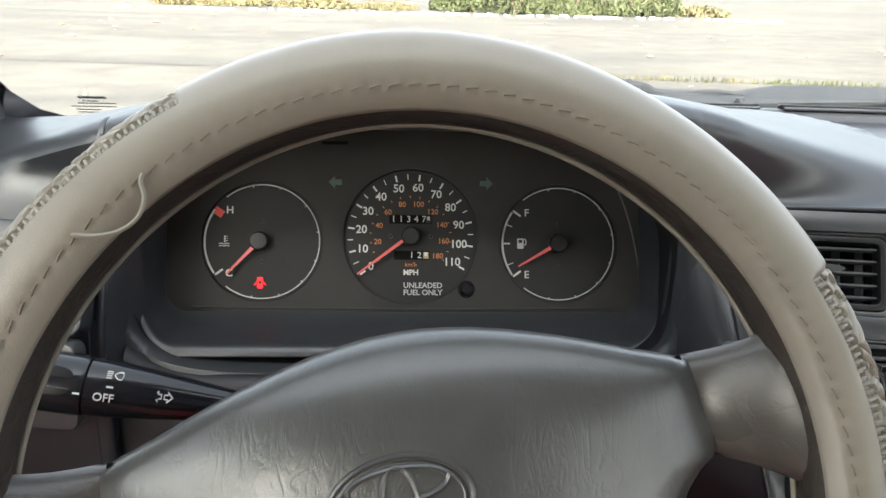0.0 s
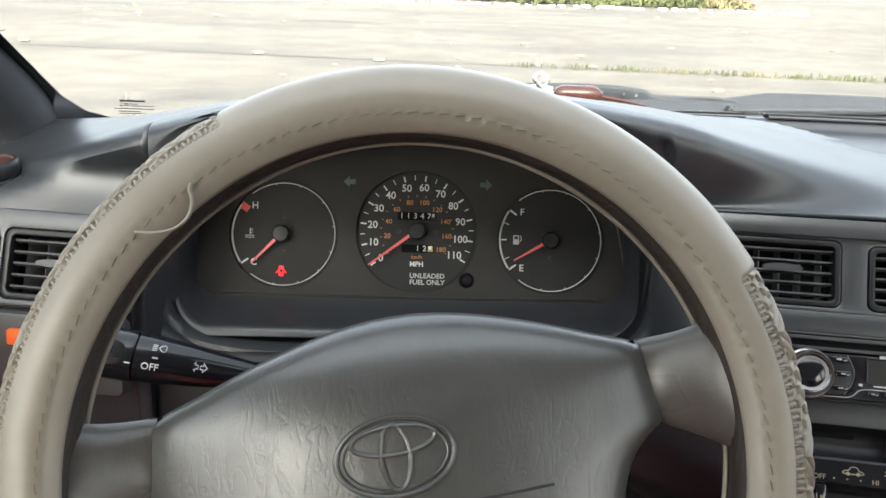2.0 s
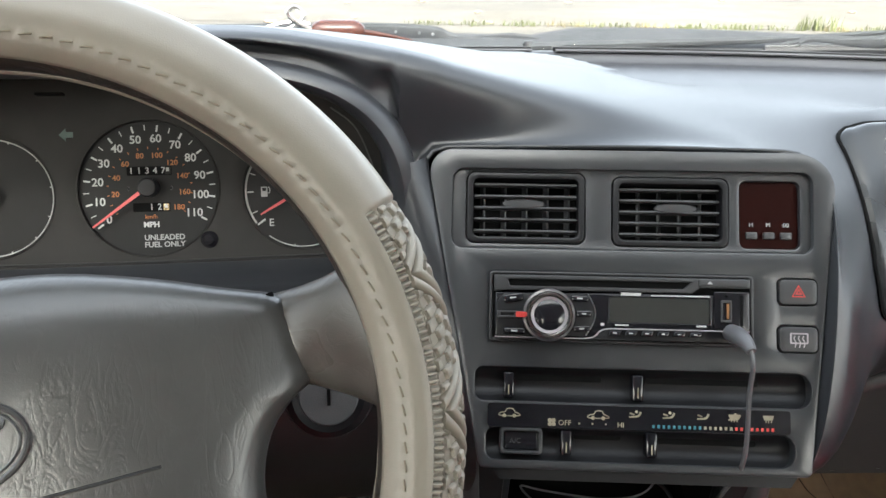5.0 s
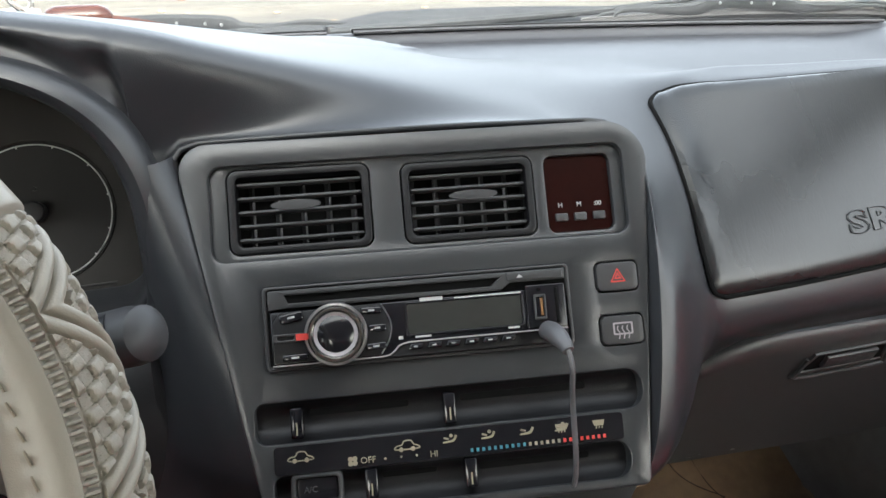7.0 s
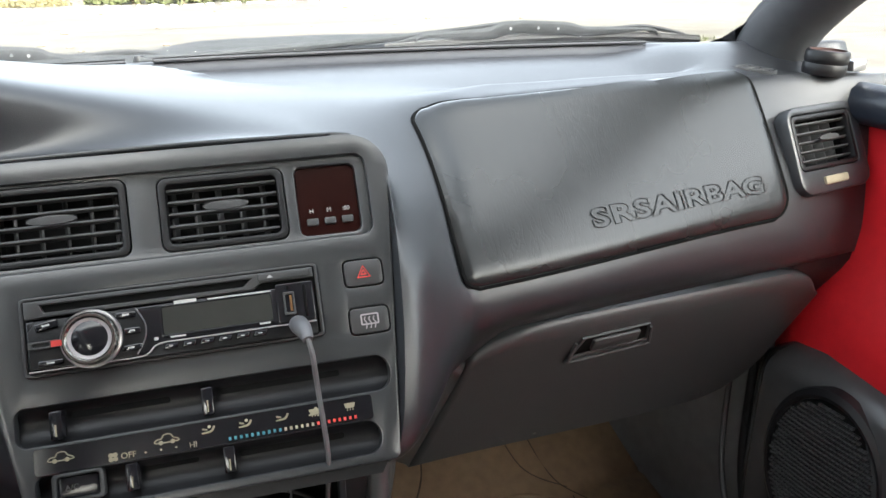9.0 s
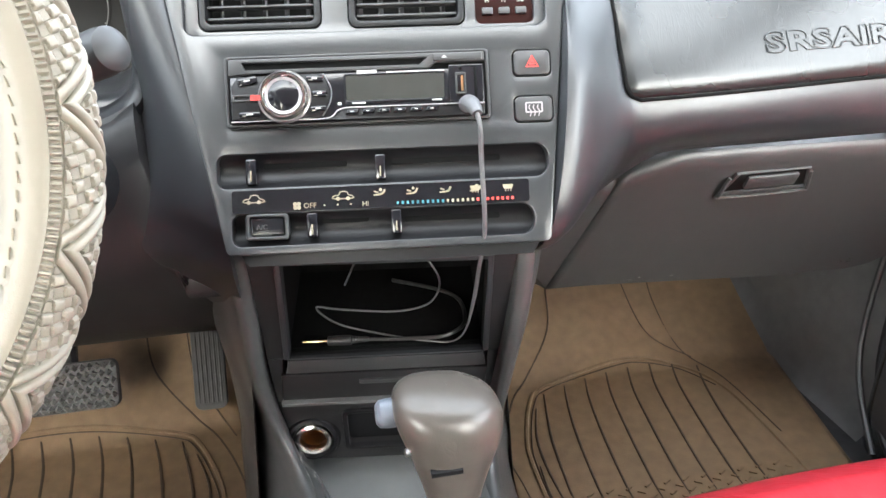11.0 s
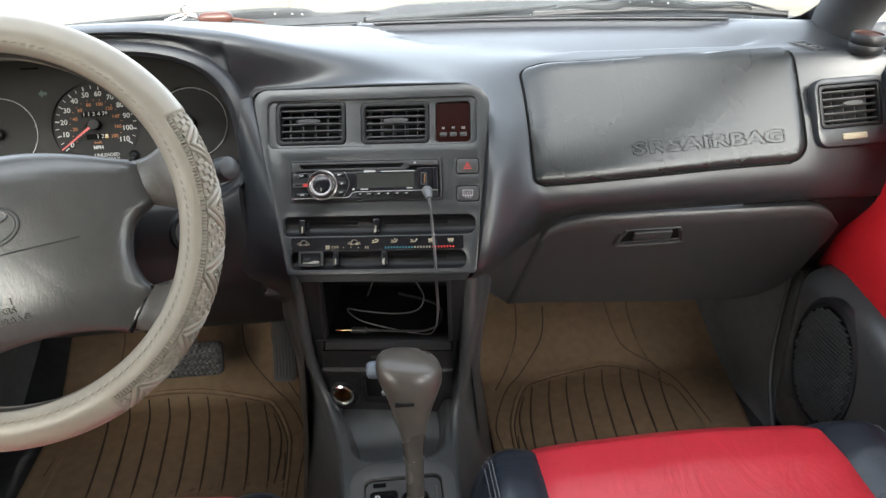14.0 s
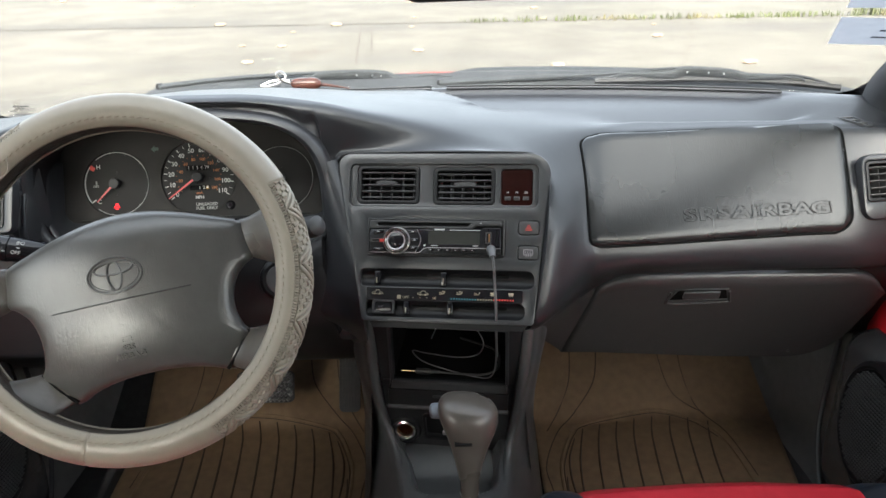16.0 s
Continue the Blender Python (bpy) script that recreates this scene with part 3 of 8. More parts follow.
floor_ys = np.unique(np.concatenate([np.linspace(REAR, 0.80, 34), np.linspace(0.80, 1.25, 8)]))
Pf = np.zeros((20, len(floor_ys), 3))
for i, fx in enumerate(np.linspace(LEFT - 0.03, RIGHT + 0.03, 20)):
    for j, fy in enumerate(floor_ys):
        Pf[i, j] = (fx, fy, floor_z(fy))
floor = solid(link_mesh("floor", sheet_mesh("floor", Pf), M["carpet"], None), 0.02)
tagged(floor, "black carpeted car floor rising to the toe board", "floor", kind="structure")
wall = solid(link_mesh("wall_firewall", sheet_mesh("wall_firewall", np.array([[(x, 1.22, 0.3), (x, 1.0, 0.9), (x, 0.93, 0.975)] for x in (LEFT, MID, RIGHT)])), M["carpet"], None), 0.02)
tagged(wall, "dark insulated bulkhead behind the dashboard", "wall", kind="structure")
# roof
top_edge = windscreen_y(ROOF - 0.03)
Pr = np.zeros((15, 20, 3))
for i, fx in enumerate(np.linspace(LEFT + 0.10, RIGHT - 0.10, 15)):
    for j, fy in enumerate(np.linspace(top_edge, REAR + 0.05, 20)):
        Pr[i, j] = (fx, fy, ROOF - 0.03 - 0.04 * ((fx - MID) / 0.66) ** 4 + 0.03 * math.sin(math.pi * j / 19) - 0.16 * max(0.0, j / 19 - 0.75) / 0.25)
roof = solid(link_mesh("ceiling", sheet_mesh("ceiling", Pr), M["lining"], None), 0.03, 1.0)
tagged(roof, "pale grey cloth headliner", "ceiling", kind="structure")
# unseen closing walls, added to keep sunlight out of the rear cabin
bm = bmesh.new()
box((MID, REAR - 0.02, 0.76), (RIGHT - LEFT, 0.04, 0.86), 0.0, None, bm)
for sx in (LEFT + 0.02, RIGHT - 0.02):
    box((sx, (REAR - 0.60) / 2, 0.66), (0.04, -REAR - 0.60, 0.65), 0.0, None, bm)
    box((sx + (0.05 if sx < MID else -0.05), REAR + 0.14, 1.20), (0.05, 0.30, 0.46), 0.0, None, bm)
tagged(part("wall_rear", bm, M["seat_black"], None, smooth=False), "plain unseen rear wall added to block daylight, window opening above it", "wall", kind="structure")
# side walls behind the doors, added to block daylight at the sills
for sx, nm in ((LEFT - 0.03, "wall_sill_left"), (RIGHT + 0.03, "wall_sill_right")):
    tagged(part(nm, box((sx, -0.35, 0.62), (0.03, 2.3, 0.70)), M["carpet"], None, smooth=False), "plain dark outer side wall added to stop daylight leaking in", "wall", kind="structure")
# unseen panes behind the front seats, added to limit daylight; the rearmost is opaque
for k, (c, sz) in enumerate((((LEFT + 0.03, (REAR - 0.36) / 2, 1.20), (0.006, -REAR - 0.36, 0.46)), ((RIGHT - 0.03, (REAR - 0.36) / 2, 1.20), (0.006, -REAR - 0.36, 0.46)), ((MID, REAR + 0.02, 1.30), (RIGHT - LEFT - 0.1, 0.006, 0.30)))):
    tagged(part("window_%d" % (k + 2), box(c, sz, 0.002), M["tint"] if k == 2 else M["rear_glass"], None, smooth=False), "unseen rear cabin pane added to hold back daylight", "window", kind="structure")
# side glass frames: rail over the doors, middle pillars
for sx, nm in ((LEFT + 0.05, "pillar_left"), (RIGHT - 0.05, "pillar_right")):
    s = 1 if sx > MID else -1
    bm = bmesh.new()
    tube([(sx - s * 0.04, top_edge + 0.05, ROOF - 0.07), (sx - s * 0.05, -0.4, ROOF - 0.06), (sx - s * 0.06, REAR + 0.36, ROOF - 0.07)], 0.045, 8, 6, bm)
    tube([(sx + s * 0.02, -0.33, 0.95), (sx - s * 0.05, -0.36, ROOF - 0.06)], 0.055, 8, 4, bm)
    tagged(part("trim_" + nm, bm, M["pillar"], None), "grey trimmed roof rail and middle pillar", "pillar trim", kind="structure")
    # windscreen pillar, widening at its foot
    fx = MID + s * (0.690 if s > 0 else 0.704)
    C = spline([(fx + s * 0.020, 0.740, 0.945), (fx + s * 0.004, 0.705, 1.010), (fx - s * 0.010, 0.655, 1.075), (fx - s * 0.030, 0.50, 1.185), (fx - s * 0.075, 0.20, 1.385), (fx - s * 0.10, top_edge - 0.06, ROOF)], 8)
    Pp = np.zeros((len(C), 20, 3))
    for i, c in enumerate(C):
        t = i / (len(C) - 1)
        w, d = 0.042 - 0.008 * t + (0.016 if s > 0 else 0.0) * max(0.0, 1 - t * 5), 0.045 - 0.010 * t + 0.02 * max(0.0, 1 - t * 5)
        for j in range(20):
            a = 2 * math.pi * j / 20
            Pp[i, j] = (c.x + s * 0.012 + w * math.cos(a), c.y - 0.3 * d + d * math.sin(a) * 0.9, c.z + 0.4 * d * math.sin(a))
    tagged(link_mesh("trim_" + nm + "_windscreen", sheet_mesh("pillar", Pp, False, True), M["pillar"], None), "grey cloth-textured windscreen pillar trim", "pillar trim", kind="structure")

# unseen front side panes, added and tinted to dim light from the sides
for k, (sx, s) in enumerate(((LEFT + 0.012, -1), (RIGHT - 0.012, 1))):
    rows = []
    for y in np.linspace(-0.34, 0.66, 16):
        top = min(1.405, 1.06 + max(0.0, 0.66 - y) * 0.70)
        rows.append([(sx - s * 0.11 * (z - 0.98), y, z) for z in np.linspace(0.975, top, 6)])
    pane = solid(part("window_%d" % (k + 5), sheet(rows), M["side_glass" if s > 0 else "dark_glass"], None), 0.004)
    tagged(pane, "unseen front side pane added to dim side light" if s > 0 else "unseen front side pane added to dim side light more strongly", "window", kind="structure")

# windscreen: glass, black border, stickers
win = thing("window_1", "clear windscreen with a black printed border", "windscreen", (MID, 0.85, 1.04), kind="structure")


def glass_pt(gx, z, off=0.0):
    return (gx, float(base_y(gx)) - (z - 1.045) * 1.62 - off * 0.5, z - off * 0.85)


Pg = np.zeros((24, 10, 3))
for i, gx in enumerate(np.linspace(-0.345, 1.085, 24)):
    for j, z in enumerate(np.linspace(1.038, ROOF - 0.02, 10)):
        k = 1 - 0.13 * (z - 1.04) / 0.41
        Pg[i, j] = glass_pt(MID + (gx - MID) * k, z)
pane = solid(link_mesh("pane", sheet_mesh("pane", Pg), M["glass"], win), 0.004, 1.0)
pane.visible_shadow = False
bm = bmesh.new()
for s in (-1, 1):
    rows = []
    for i in range(30):
        t = i / 29
        if t < 0.4:
            q = t / 0.4
            a, b = (MID + s * (0.45 + 0.235 * q), 1.027), (MID + s * (0.45 + 0.205 * q), 1.034 + 0.003 * q ** 6)
        else:
            q = (t - 0.4) / 0.6
            z = 1.036 + 0.37 * q
            k = 1 - 0.13 * (z - 1.04) / 0.41
            a = (MID + s * 0.715 * k, z)
            b = (MID + s * (0.655 + 0.015 * min(1, q * 12) ** 0.6) * k, z + 0.004 * (1 - q))
        rows.append([glass_pt(*a, 0.004), glass_pt(*b, 0.004)])
    sheet(rows, bm=bm)
part("border", bm, M["frit"], win, "black printed glass border", smooth=False)
for k, (z, w, dx) in enumerate(((1.0625, 0.024, 0.004), (1.0585, 0.014, 0.0), (1.0555, 0.034, 0.003), (1.052, 0.040, -0.002), (1.0485, 0.022, -0.008), (1.045, 0.030, -0.006))):
    c = Vector(glass_pt(-0.246 + dx, z, 0.006))
    part("print_bar", box(c, (w, 0.0016 if k else 0.0042, 0.0004), 0, Matrix.Rotation(radians(-32), 3, "X")), M["frit"], win, "small dark print on the glass", smooth=False)
for z0, z1, nm in ((1.144, 1.187, "sticker"), (1.201, 1.235, "sticker")):
    bm = sheet([[glass_pt(0.919 - 0.49 * (z - 1.144) if a == 0.0 else 1.05, z, 0.008) for z in (z0, z1)] for a in (0.0, 1.0)])
    stk = part(nm, bm, M["paper"], None, smooth=False)
    tagged(stk, "faded grey paper sticker on the windscreen glass", "sticker", "windscreen stickers")
    for q in (0.3, 0.55, 0.75):
        bm = sheet([[glass_pt(a, z0 + (z1 - z0) * (q + e), 0.0095) for e in (0, 0.06)] for a in (0.955, 1.02)])
        part("print_bar", bm, M["paper_ink"], stk, "dark printed line", smooth=False)


# ---------- dashboard ----------
dash = thing("dashboard", "dark charcoal moulded car dashboard with hooded gauges and vents", "dashboard", (MID, 0.8, 0.8))
RIM_X0, RIM_X1, RIM_C = -0.167, 0.237, 0.035      # gauge opening
xs = np.unique(np.concatenate([np.linspace(-0.40, 1.14, 150), [RIM_X0 - 0.0005, RIM_X0 + 0.0005, RIM_X1 - 0.0005, RIM_X1 + 0.0005, 0.2525, 0.2535, 0.5395, 0.5405], np.linspace(-0.166, -0.12, 14), np.linspace(0.19, 0.2365, 14), np.linspace(0.2382, 0.2520, 6), np.linspace(0.541, 0.62, 20)]))
ST = [-0.40, -0.33, -0.26, -0.20, -0.12, 0.035, 0.15, 0.24, 0.30, 0.36, 0.42, 0.48, 0.60, 0.80, 0.96, 1.04, 1.14]
CREST_Z = [1.000, 1.018, 1.037, 1.060, 1.084, 1.102, 1.101, 1.086, 1.069, 1.048, 1.030, 1.024, 1.024, 1.026, 1.025, 1.020, 1.005]
CREST_Y = [0.60, 0.592, 0.575, 0.562, 0.552, 0.547, 0.547, 0.554, 0.562, 0.581, 0.603, 0.600, 0.600, 0.605, 0.612, 0.605, 0.590]


def soft(xq, X, Y, w=0.02):
    """Station values, rounded off over a width w."""
    return sum(np.interp(np.asarray(xq) + d, X, Y) for d in (-1.5 * w, -0.75 * w, 0, 0.75 * w, 1.5 * w)) / 5


def rim_top(x):
    q = np.clip(abs((x - RIM_C) / (RIM_X1 - RIM_C)), 0, 1)
    return 0.965 + 0.108 * (1 - q ** 4.2) ** (1 / 2.6)


def stack_top(u):
    """Upper edge of the centre fascia, with its rounded corners."""
    v = 0.0935 + 0.003 * math.sin((u + 0.05) / 0.29 * math.pi)
    for d, r in ((u - 0.2165, 0.026), (-0.027 - u, 0.020)):
        if d > 0:
            v -= r - math.sqrt(max(0.0, r * r - min(d, r) ** 2))
    return v


def front_points(x):
    """Upper front, middle and lower edge of the moulding under the crest."""
    if x < RIM_X0:
        s_ = float(sm(-0.32, -0.22, x))
        return (0.545 + 0.022 * s_, 1.004 + 0.014 * s_), (0.516, 0.93), (0.500, 0.74)
    if x <= RIM_X1:
        z = float(rim_top(x))
        e = float(sm(0.88, 1.0, abs(x - RIM_C) / 0.202)) if x > RIM_C else 0.0
        return (0.556 + 0.006 * e, z + 0.018 + 0.030 * e), (0.548, z + 0.006), (0.550, z)
    if x < 0.540:
        u = (max(x, 0.2535) - 0.298) / 0.989
        q = S @ Vector((u, stack_top(u) + 0.0018, -0.0022))
        lo = (q.y, q.z)
        if x < 0.2535:
            f_ = (x - RIM_X1) / 0.0165
            lo = (0.552 * (1 - f_) + q.y * f_, 0.980 * (1 - f_) + q.z * f_)
        t = float(sm(0.36, 0.46, x))
        s_, e = float(sm(0.215, 0.355, x)), float(sm(0.44, 0.530, x))
        hi = ((0.562 + 0.024 * s_) * (1 - t) + 0.572 * t - 0.020 * e, (1.016 + 0.024 * s_) * (1 - t) + 1.0285 * t - 0.008 * e)
        return hi, (0.55 * lo[0] + 0.45 * hi[0] + 0.004 * (1 - t), max(lo[1] + 0.0030, 1.0190 - 0.016 * (1 - s_) - 0.0085 * e)), lo
    t = float(sm(0.545, 0.61, x))
    e = float(sm(0.96, 1.12, x))
    zl = 0.780 + 0.058 * float(sm(0.545, 0.66, x)) - 0.01 * e
    hi = (0.512 + 0.080 * t - 0.02 * e, 1.002 + 0.008 * t)
    mid = (0.421 + 0.074 * t + 0.025 * float(sm(0.6, 0.96, x)) + 0.03 * e, 0.838 + 0.050 * t)
    return hi, mid, (0.480 + 0.045 * t + 0.02 * e, zl)


NT, NF = 76, 44
czs, cys = soft(xs, ST, CREST_Z, 0.016), soft(xs, ST, CREST_Y, 0.016)
TRAY_X, TRAY_Y = [0.39, 0.402, 0.459, 0.499, 0.579, 0.738, 0.90, 0.935, 0.965, 0.990], [0.80, 0.785, 0.717, 0.682, 0.650, 0.634, 0.630, 0.640, 0.665, 0.70]


def dash_column(x, cz, cy):
    yw = float(base_y(x)) - 0.006
    p1 = Vector((0, (yw + cy) / 2, 0.55 * cz + 0.45 * 1.043 + 0.006))
    up, mid, low = front_points(x)
    back = spline([(0, yw, 1.036), (0, yw - 0.03, 1.043), p1, (0, cy + 0.018, cz - 0.001)], 12)
    turn = max(0.002, min(0.020, 0.35 * (cz - up[1])))
    keys = [(0, cy + 0.018, cz - 0.001), (0, cy + 0.005, cz - 0.003 - 0.10 * turn), (0, cy - 0.001, cz - 0.004 - 0.8 * turn), (0, *up), (0, *mid), (0, *low)]
    front = spline(keys, 12)

    def even(C, k):
        d = np.concatenate([[0], np.cumsum([(C[i + 1] - C[i]).length for i in range(len(C) - 1)])])
        q = np.linspace(0, d[-1], k)
        return np.interp(q, d, [c.y for c in C]), np.interp(q, d, [c.z for c in C])
    ya, za = even(back, NT)
    if x > 0.38:
        edge = float(soft(x, TRAY_X, TRAY_Y, 0.010)) if x < 0.999 else 0.9
        za = za - 0.010 * sm(edge - 0.002, edge + 0.010, ya) * (1 - sm(yw - 0.045, yw - 0.03, ya)) * float(1 - sm(0.86, 0.960, x))
    yb, zb = even(front, NF)
    return np.concatenate([ya, yb[1:]]), np.concatenate([za, zb[1:]])


DP = np.zeros((len(xs), NT + NF - 1, 3))
for i, xx in enumerate(xs):
    DP[i, :, 1], DP[i, :, 2] = dash_column(float(xx), float(czs[i]), float(cys[i]))
    # the moulding follows the slanting sides of the centre stack
    low_ = np.clip((1.02 - DP[i, :, 2]) / 0.22, 0, 1.1) * (np.arange(NT + NF - 1) >= NT)
    shift = 0.0
    if xx > 0.54:
        shift = -0.034 * float(1 - sm(0.54, 0.62, xx)) * low_ ** 1.6
    DP[i, :, 0] = xx + shift
CUTS = [k for k in range(len(xs) - 1) if any(xs[k] < c < xs[k + 1] for c in (RIM_X0, 0.540))]
# soften the scoop beside the hood and the corner above the wing
jj = np.arange(NT + NF - 1)
keep_x = sm(0.315, 0.40, xs) * (1 - sm(0.515, 0.538, xs))
keep_j = sm(NT - 34, NT - 22, jj) * (1 - sm(NT + NF - 11, NT + NF - 3, jj))
top_x = sm(0.43, 0.47, xs) * (1 - sm(0.62, 0.68, xs))
top_j = sm(NT - 34, NT - 22, jj) * (1 - sm(NT - 2, NT + 5, jj))
soften = np.maximum(np.outer(keep_x, keep_j), np.outer(top_x, top_j))[:, :, None]
cutB = CUTS[-1]
for _ in range(45):
    P = DP[:, :, 1:]
    lf, rt, dn, up_ = np.roll(P, 1, 0), np.roll(P, -1, 0), np.roll(P, 1, 1), np.roll(P, -1, 1)
    rt[cutB, NT:], lf[cutB + 1, NT:] = P[cutB, NT:], P[cutB + 1, NT:]
    DP[:, :, 1:] = P + soften * ((lf + rt + dn + up_) / 4 - P)
m_ = DP.shape[1]
quads = [(i * m_ + j, (i + 1) * m_ + j, (i + 1) * m_ + j + 1, i * m_ + j + 1) for i in range(len(xs) - 1) for j in range(m_ - 1) if not (i in CUTS and j >= NT)]
# bridge the surround's end to the wing, then relax the corner until it flows
ia, ib, ja, jb = cutB, cutB + 1, NT, NT
flat = DP.reshape(-1, 3)
bridge = []
while ja < m_ - 1:
    near_a = np.linalg.norm(flat[ia * m_ + ja + 1] - flat[ib * m_ + jb])
    near_b = np.linalg.norm(flat[ia * m_ + ja] - flat[ib * m_ + jb + 1])
    if near_a <= near_b:
        bridge.append((ia * m_ + ja, ib * m_ + jb, ia * m_ + ja + 1))
        ja += 1
    else:
        bridge.append((ia * m_ + ja, ib * m_ + jb, ib * m_ + jb + 1))
        jb += 1
    if jb >= m_ - 2:
        break
JOIN_B = jb
pairs = np.array(sorted({tuple(sorted((f[k], f[(k + 1) % len(f)]))) for f in quads + bridge for k in range(len(f))}))
count = np.bincount(pairs.ravel(), minlength=len(flat))[:, None]
gx, gj, gz = np.repeat(xs, m_), np.tile(jj, len(xs)), flat[:, 2]
free = sm(0.262, 0.310, gx) * (1 - sm(0.585, 0.640, gx)) * sm(NT - 36, NT - 24, gj) * np.where(gx < 0.54, 1 - sm(m_ - 7, m_ - 2, gj), sm(0.930, 0.975, gz))
free = (free * np.where((gx > 0.54) & (gx < 0.5415) & (gj > JOIN_B), 0, 1))[:, None]
for _ in range(220):
    total = np.zeros_like(flat)
    np.add.at(total, pairs[:, 0], flat[pairs[:, 1]])
    np.add.at(total, pairs[:, 1], flat[pairs[:, 0]])
    flat = flat + 0.7 * free * (total / count - flat)
DP = flat.reshape(DP.shape)
# openings for the outer vents
VR = frame_matrix((1.0310, 0.5500, 0.9568), (0.995, 0.10, 0), (-0.045, 0.43, 0.90), (0.09, -0.894, 0.438))
VL = frame_matrix((-0.225, 0.500, 0.966), (0.995, -0.10, 0), (0.045, 0.43, 0.90), (-0.09, -0.894, 0.438))


def in_vent(f):
    c = Vector(flat[list(f)].mean(axis=0))
    r, l = VR.inverted() @ c, VL.inverted() @ c
    return (abs(r.x + 0.0045) < 0.046 and abs(r.y - 0.003) < 0.0275 and abs(r.z) < 0.04) or (abs(l.x - 0.003) < 0.046 and abs(l.y - 0.008) < 0.026 and abs(l.z) < 0.04)


quads = [f for f in quads + bridge if not in_vent(f)]
pad_me = bpy.data.meshes.new("top_pad")
pad_me.from_pydata(DP.reshape(-1, 3).tolist(), [], quads)
solid(link_mesh("top_pad", pad_me, M["dash"], dash), 0.003, 1.0)


# turn the wing's edge in beside the stack
B_ = DP[cutB + 1, NT - 1:]
rows = [[Vector(p) + Vector((0.0004, 0.0006, 0)), Vector(p) + Vector((-0.0015, 0.010, 0)), Vector(p) + Vector((-0.006, 0.028, 0)), Vector(p) + Vector((-0.020, 0.05, 0))] for p in B_[max(0, JOIN_B - NT - 1):]]
part("wing_return", sheet(rows), M["dash"], dash, "inward edge of the moulding beside the stack")


def front_at(x, z, off=0.0):
    """A point on the dashboard's front below the crest, and its outward way."""
    i = int(np.clip(np.searchsorted(xs, x), 1, len(xs) - 1))
    col = DP[i, NT - 1:]
    y = float(np.interp(-z, -col[:, 2], col[:, 1]))
    y2 = float(np.interp(-(z + 0.004), -col[:, 2], col[:, 1]))
    nrm = Vector((0, -0.004, y2 - y)).normalized()
    if nrm.y > 0:
        nrm = -nrm
    return Vector((x, y, z)) + nrm * off, nrm


# rounded column between the gauges and the centre stack
rows = []
for z in np.linspace(1.010, 0.690, 44):
    v = (max(z, 0.812) - S.col[3].z) / S.col[1].z
    R_ = S @ Vector((-0.0475 + 0.043 * (0.0935 - v) / 0.2275, v, -0.004))
    fl = max(0.0, min(1.0, (0.900 - z) / 0.12))
    under = 1.5 * max(0.0, 0.800 - z) ** 1.25
    a, b_ = Vector((RIM_X1 - 0.006 - 0.050 * fl ** 1.5, 0.549 - 0.026 * fl + under, z)), Vector((min(R_.x, 0.294), max(R_.y, 0.462) + under, z))
    row = []
    for t in np.linspace(-0.15, 1.06, 20):
        q = a.lerp(b_, min(1.0, max(0.0, t)))
        e = min(1, max(0, t))
        q.y += -0.010 * math.sin(math.pi * e) ** 0.8 * (1 - fl) + 0.012 * math.sin(math.pi * e) * fl + (0.02 if t < 0 else 0.016 if t > 1 else 0)
        row.append(q)
    rows.append(row)
part("gauge_side_column", sheet(rows), M["dash"], dash, "rounded charcoal moulding beside the gauges")

rows = []
iL = max(k for k in range(len(xs)) if xs[k] < RIM_X0)
for z in np.linspace(1.004, 0.785, 30):
    col = DP[iL, NT - 1:]
    yl = float(np.interp(-z, -col[:, 2], col[:, 1]))
    a, b_ = Vector((RIM_X0 + 0.006, 0.549, z)), Vector((RIM_X0 - 0.010, yl - 0.001, z))
    rows.append([a + Vector((0.004, 0.02, 0)), a] + [a.lerp(b_, t) + Vector((0, -0.004 * math.sin(math.pi * t), 0)) for t in (0.2, 0.4, 0.6, 0.8)] + [b_, b_ + Vector((-0.02, 0.004, 0))])
part("gauge_side_column", sheet(rows, flip=True), M["dash"], dash, "rounded charcoal moulding beside the gauges")

# knee panel under the gauges
cols = []
for xx in np.linspace(-0.395, 0.30, 40):
    zt = 0.884 if RIM_X0 < xx < RIM_X1 else 0.80
    if RIM_X0 < xx < RIM_X1:
        q = abs((xx - RIM_C) / 0.202)
        zt = 0.884 + 0.045 * max(0.0, q - 0.75) ** 2 / 0.0625 * 0.6
    cols.append([Vector(p) for p in spline([(xx, 0.548, zt + 0.004), (xx, 0.530, zt - 0.006), (xx, 0.518, zt - 0.05), (xx, 0.525, 0.76), (xx, 0.60, 0.66), (xx, 0.70, 0.63)], 6)])
solid(part("knee_panel", sheet(cols), M["console"], dash), 0.003, 1.0)

# gauge hood: lip round the opening and the tunnel down to the gauges
def opening(t):
    """The gauge opening's outline, by angle."""
    a = 2 * math.pi * t
    c, s_ = math.cos(a), math.sin(a)
    x = RIM_C + 0.202 * math.copysign(abs(c) ** 0.42, c)
    if s_ >= 0:
        z = 0.965 + 0.108 * abs(s_) ** (0.80 if abs(c) > 0.2 else 0.86)
        z = min(z, float(rim_top(x))) if abs(x - RIM_C) < 0.2019 else z
    else:
        z = 0.965 - 0.080 * abs(s_) ** 0.36
    return x, z


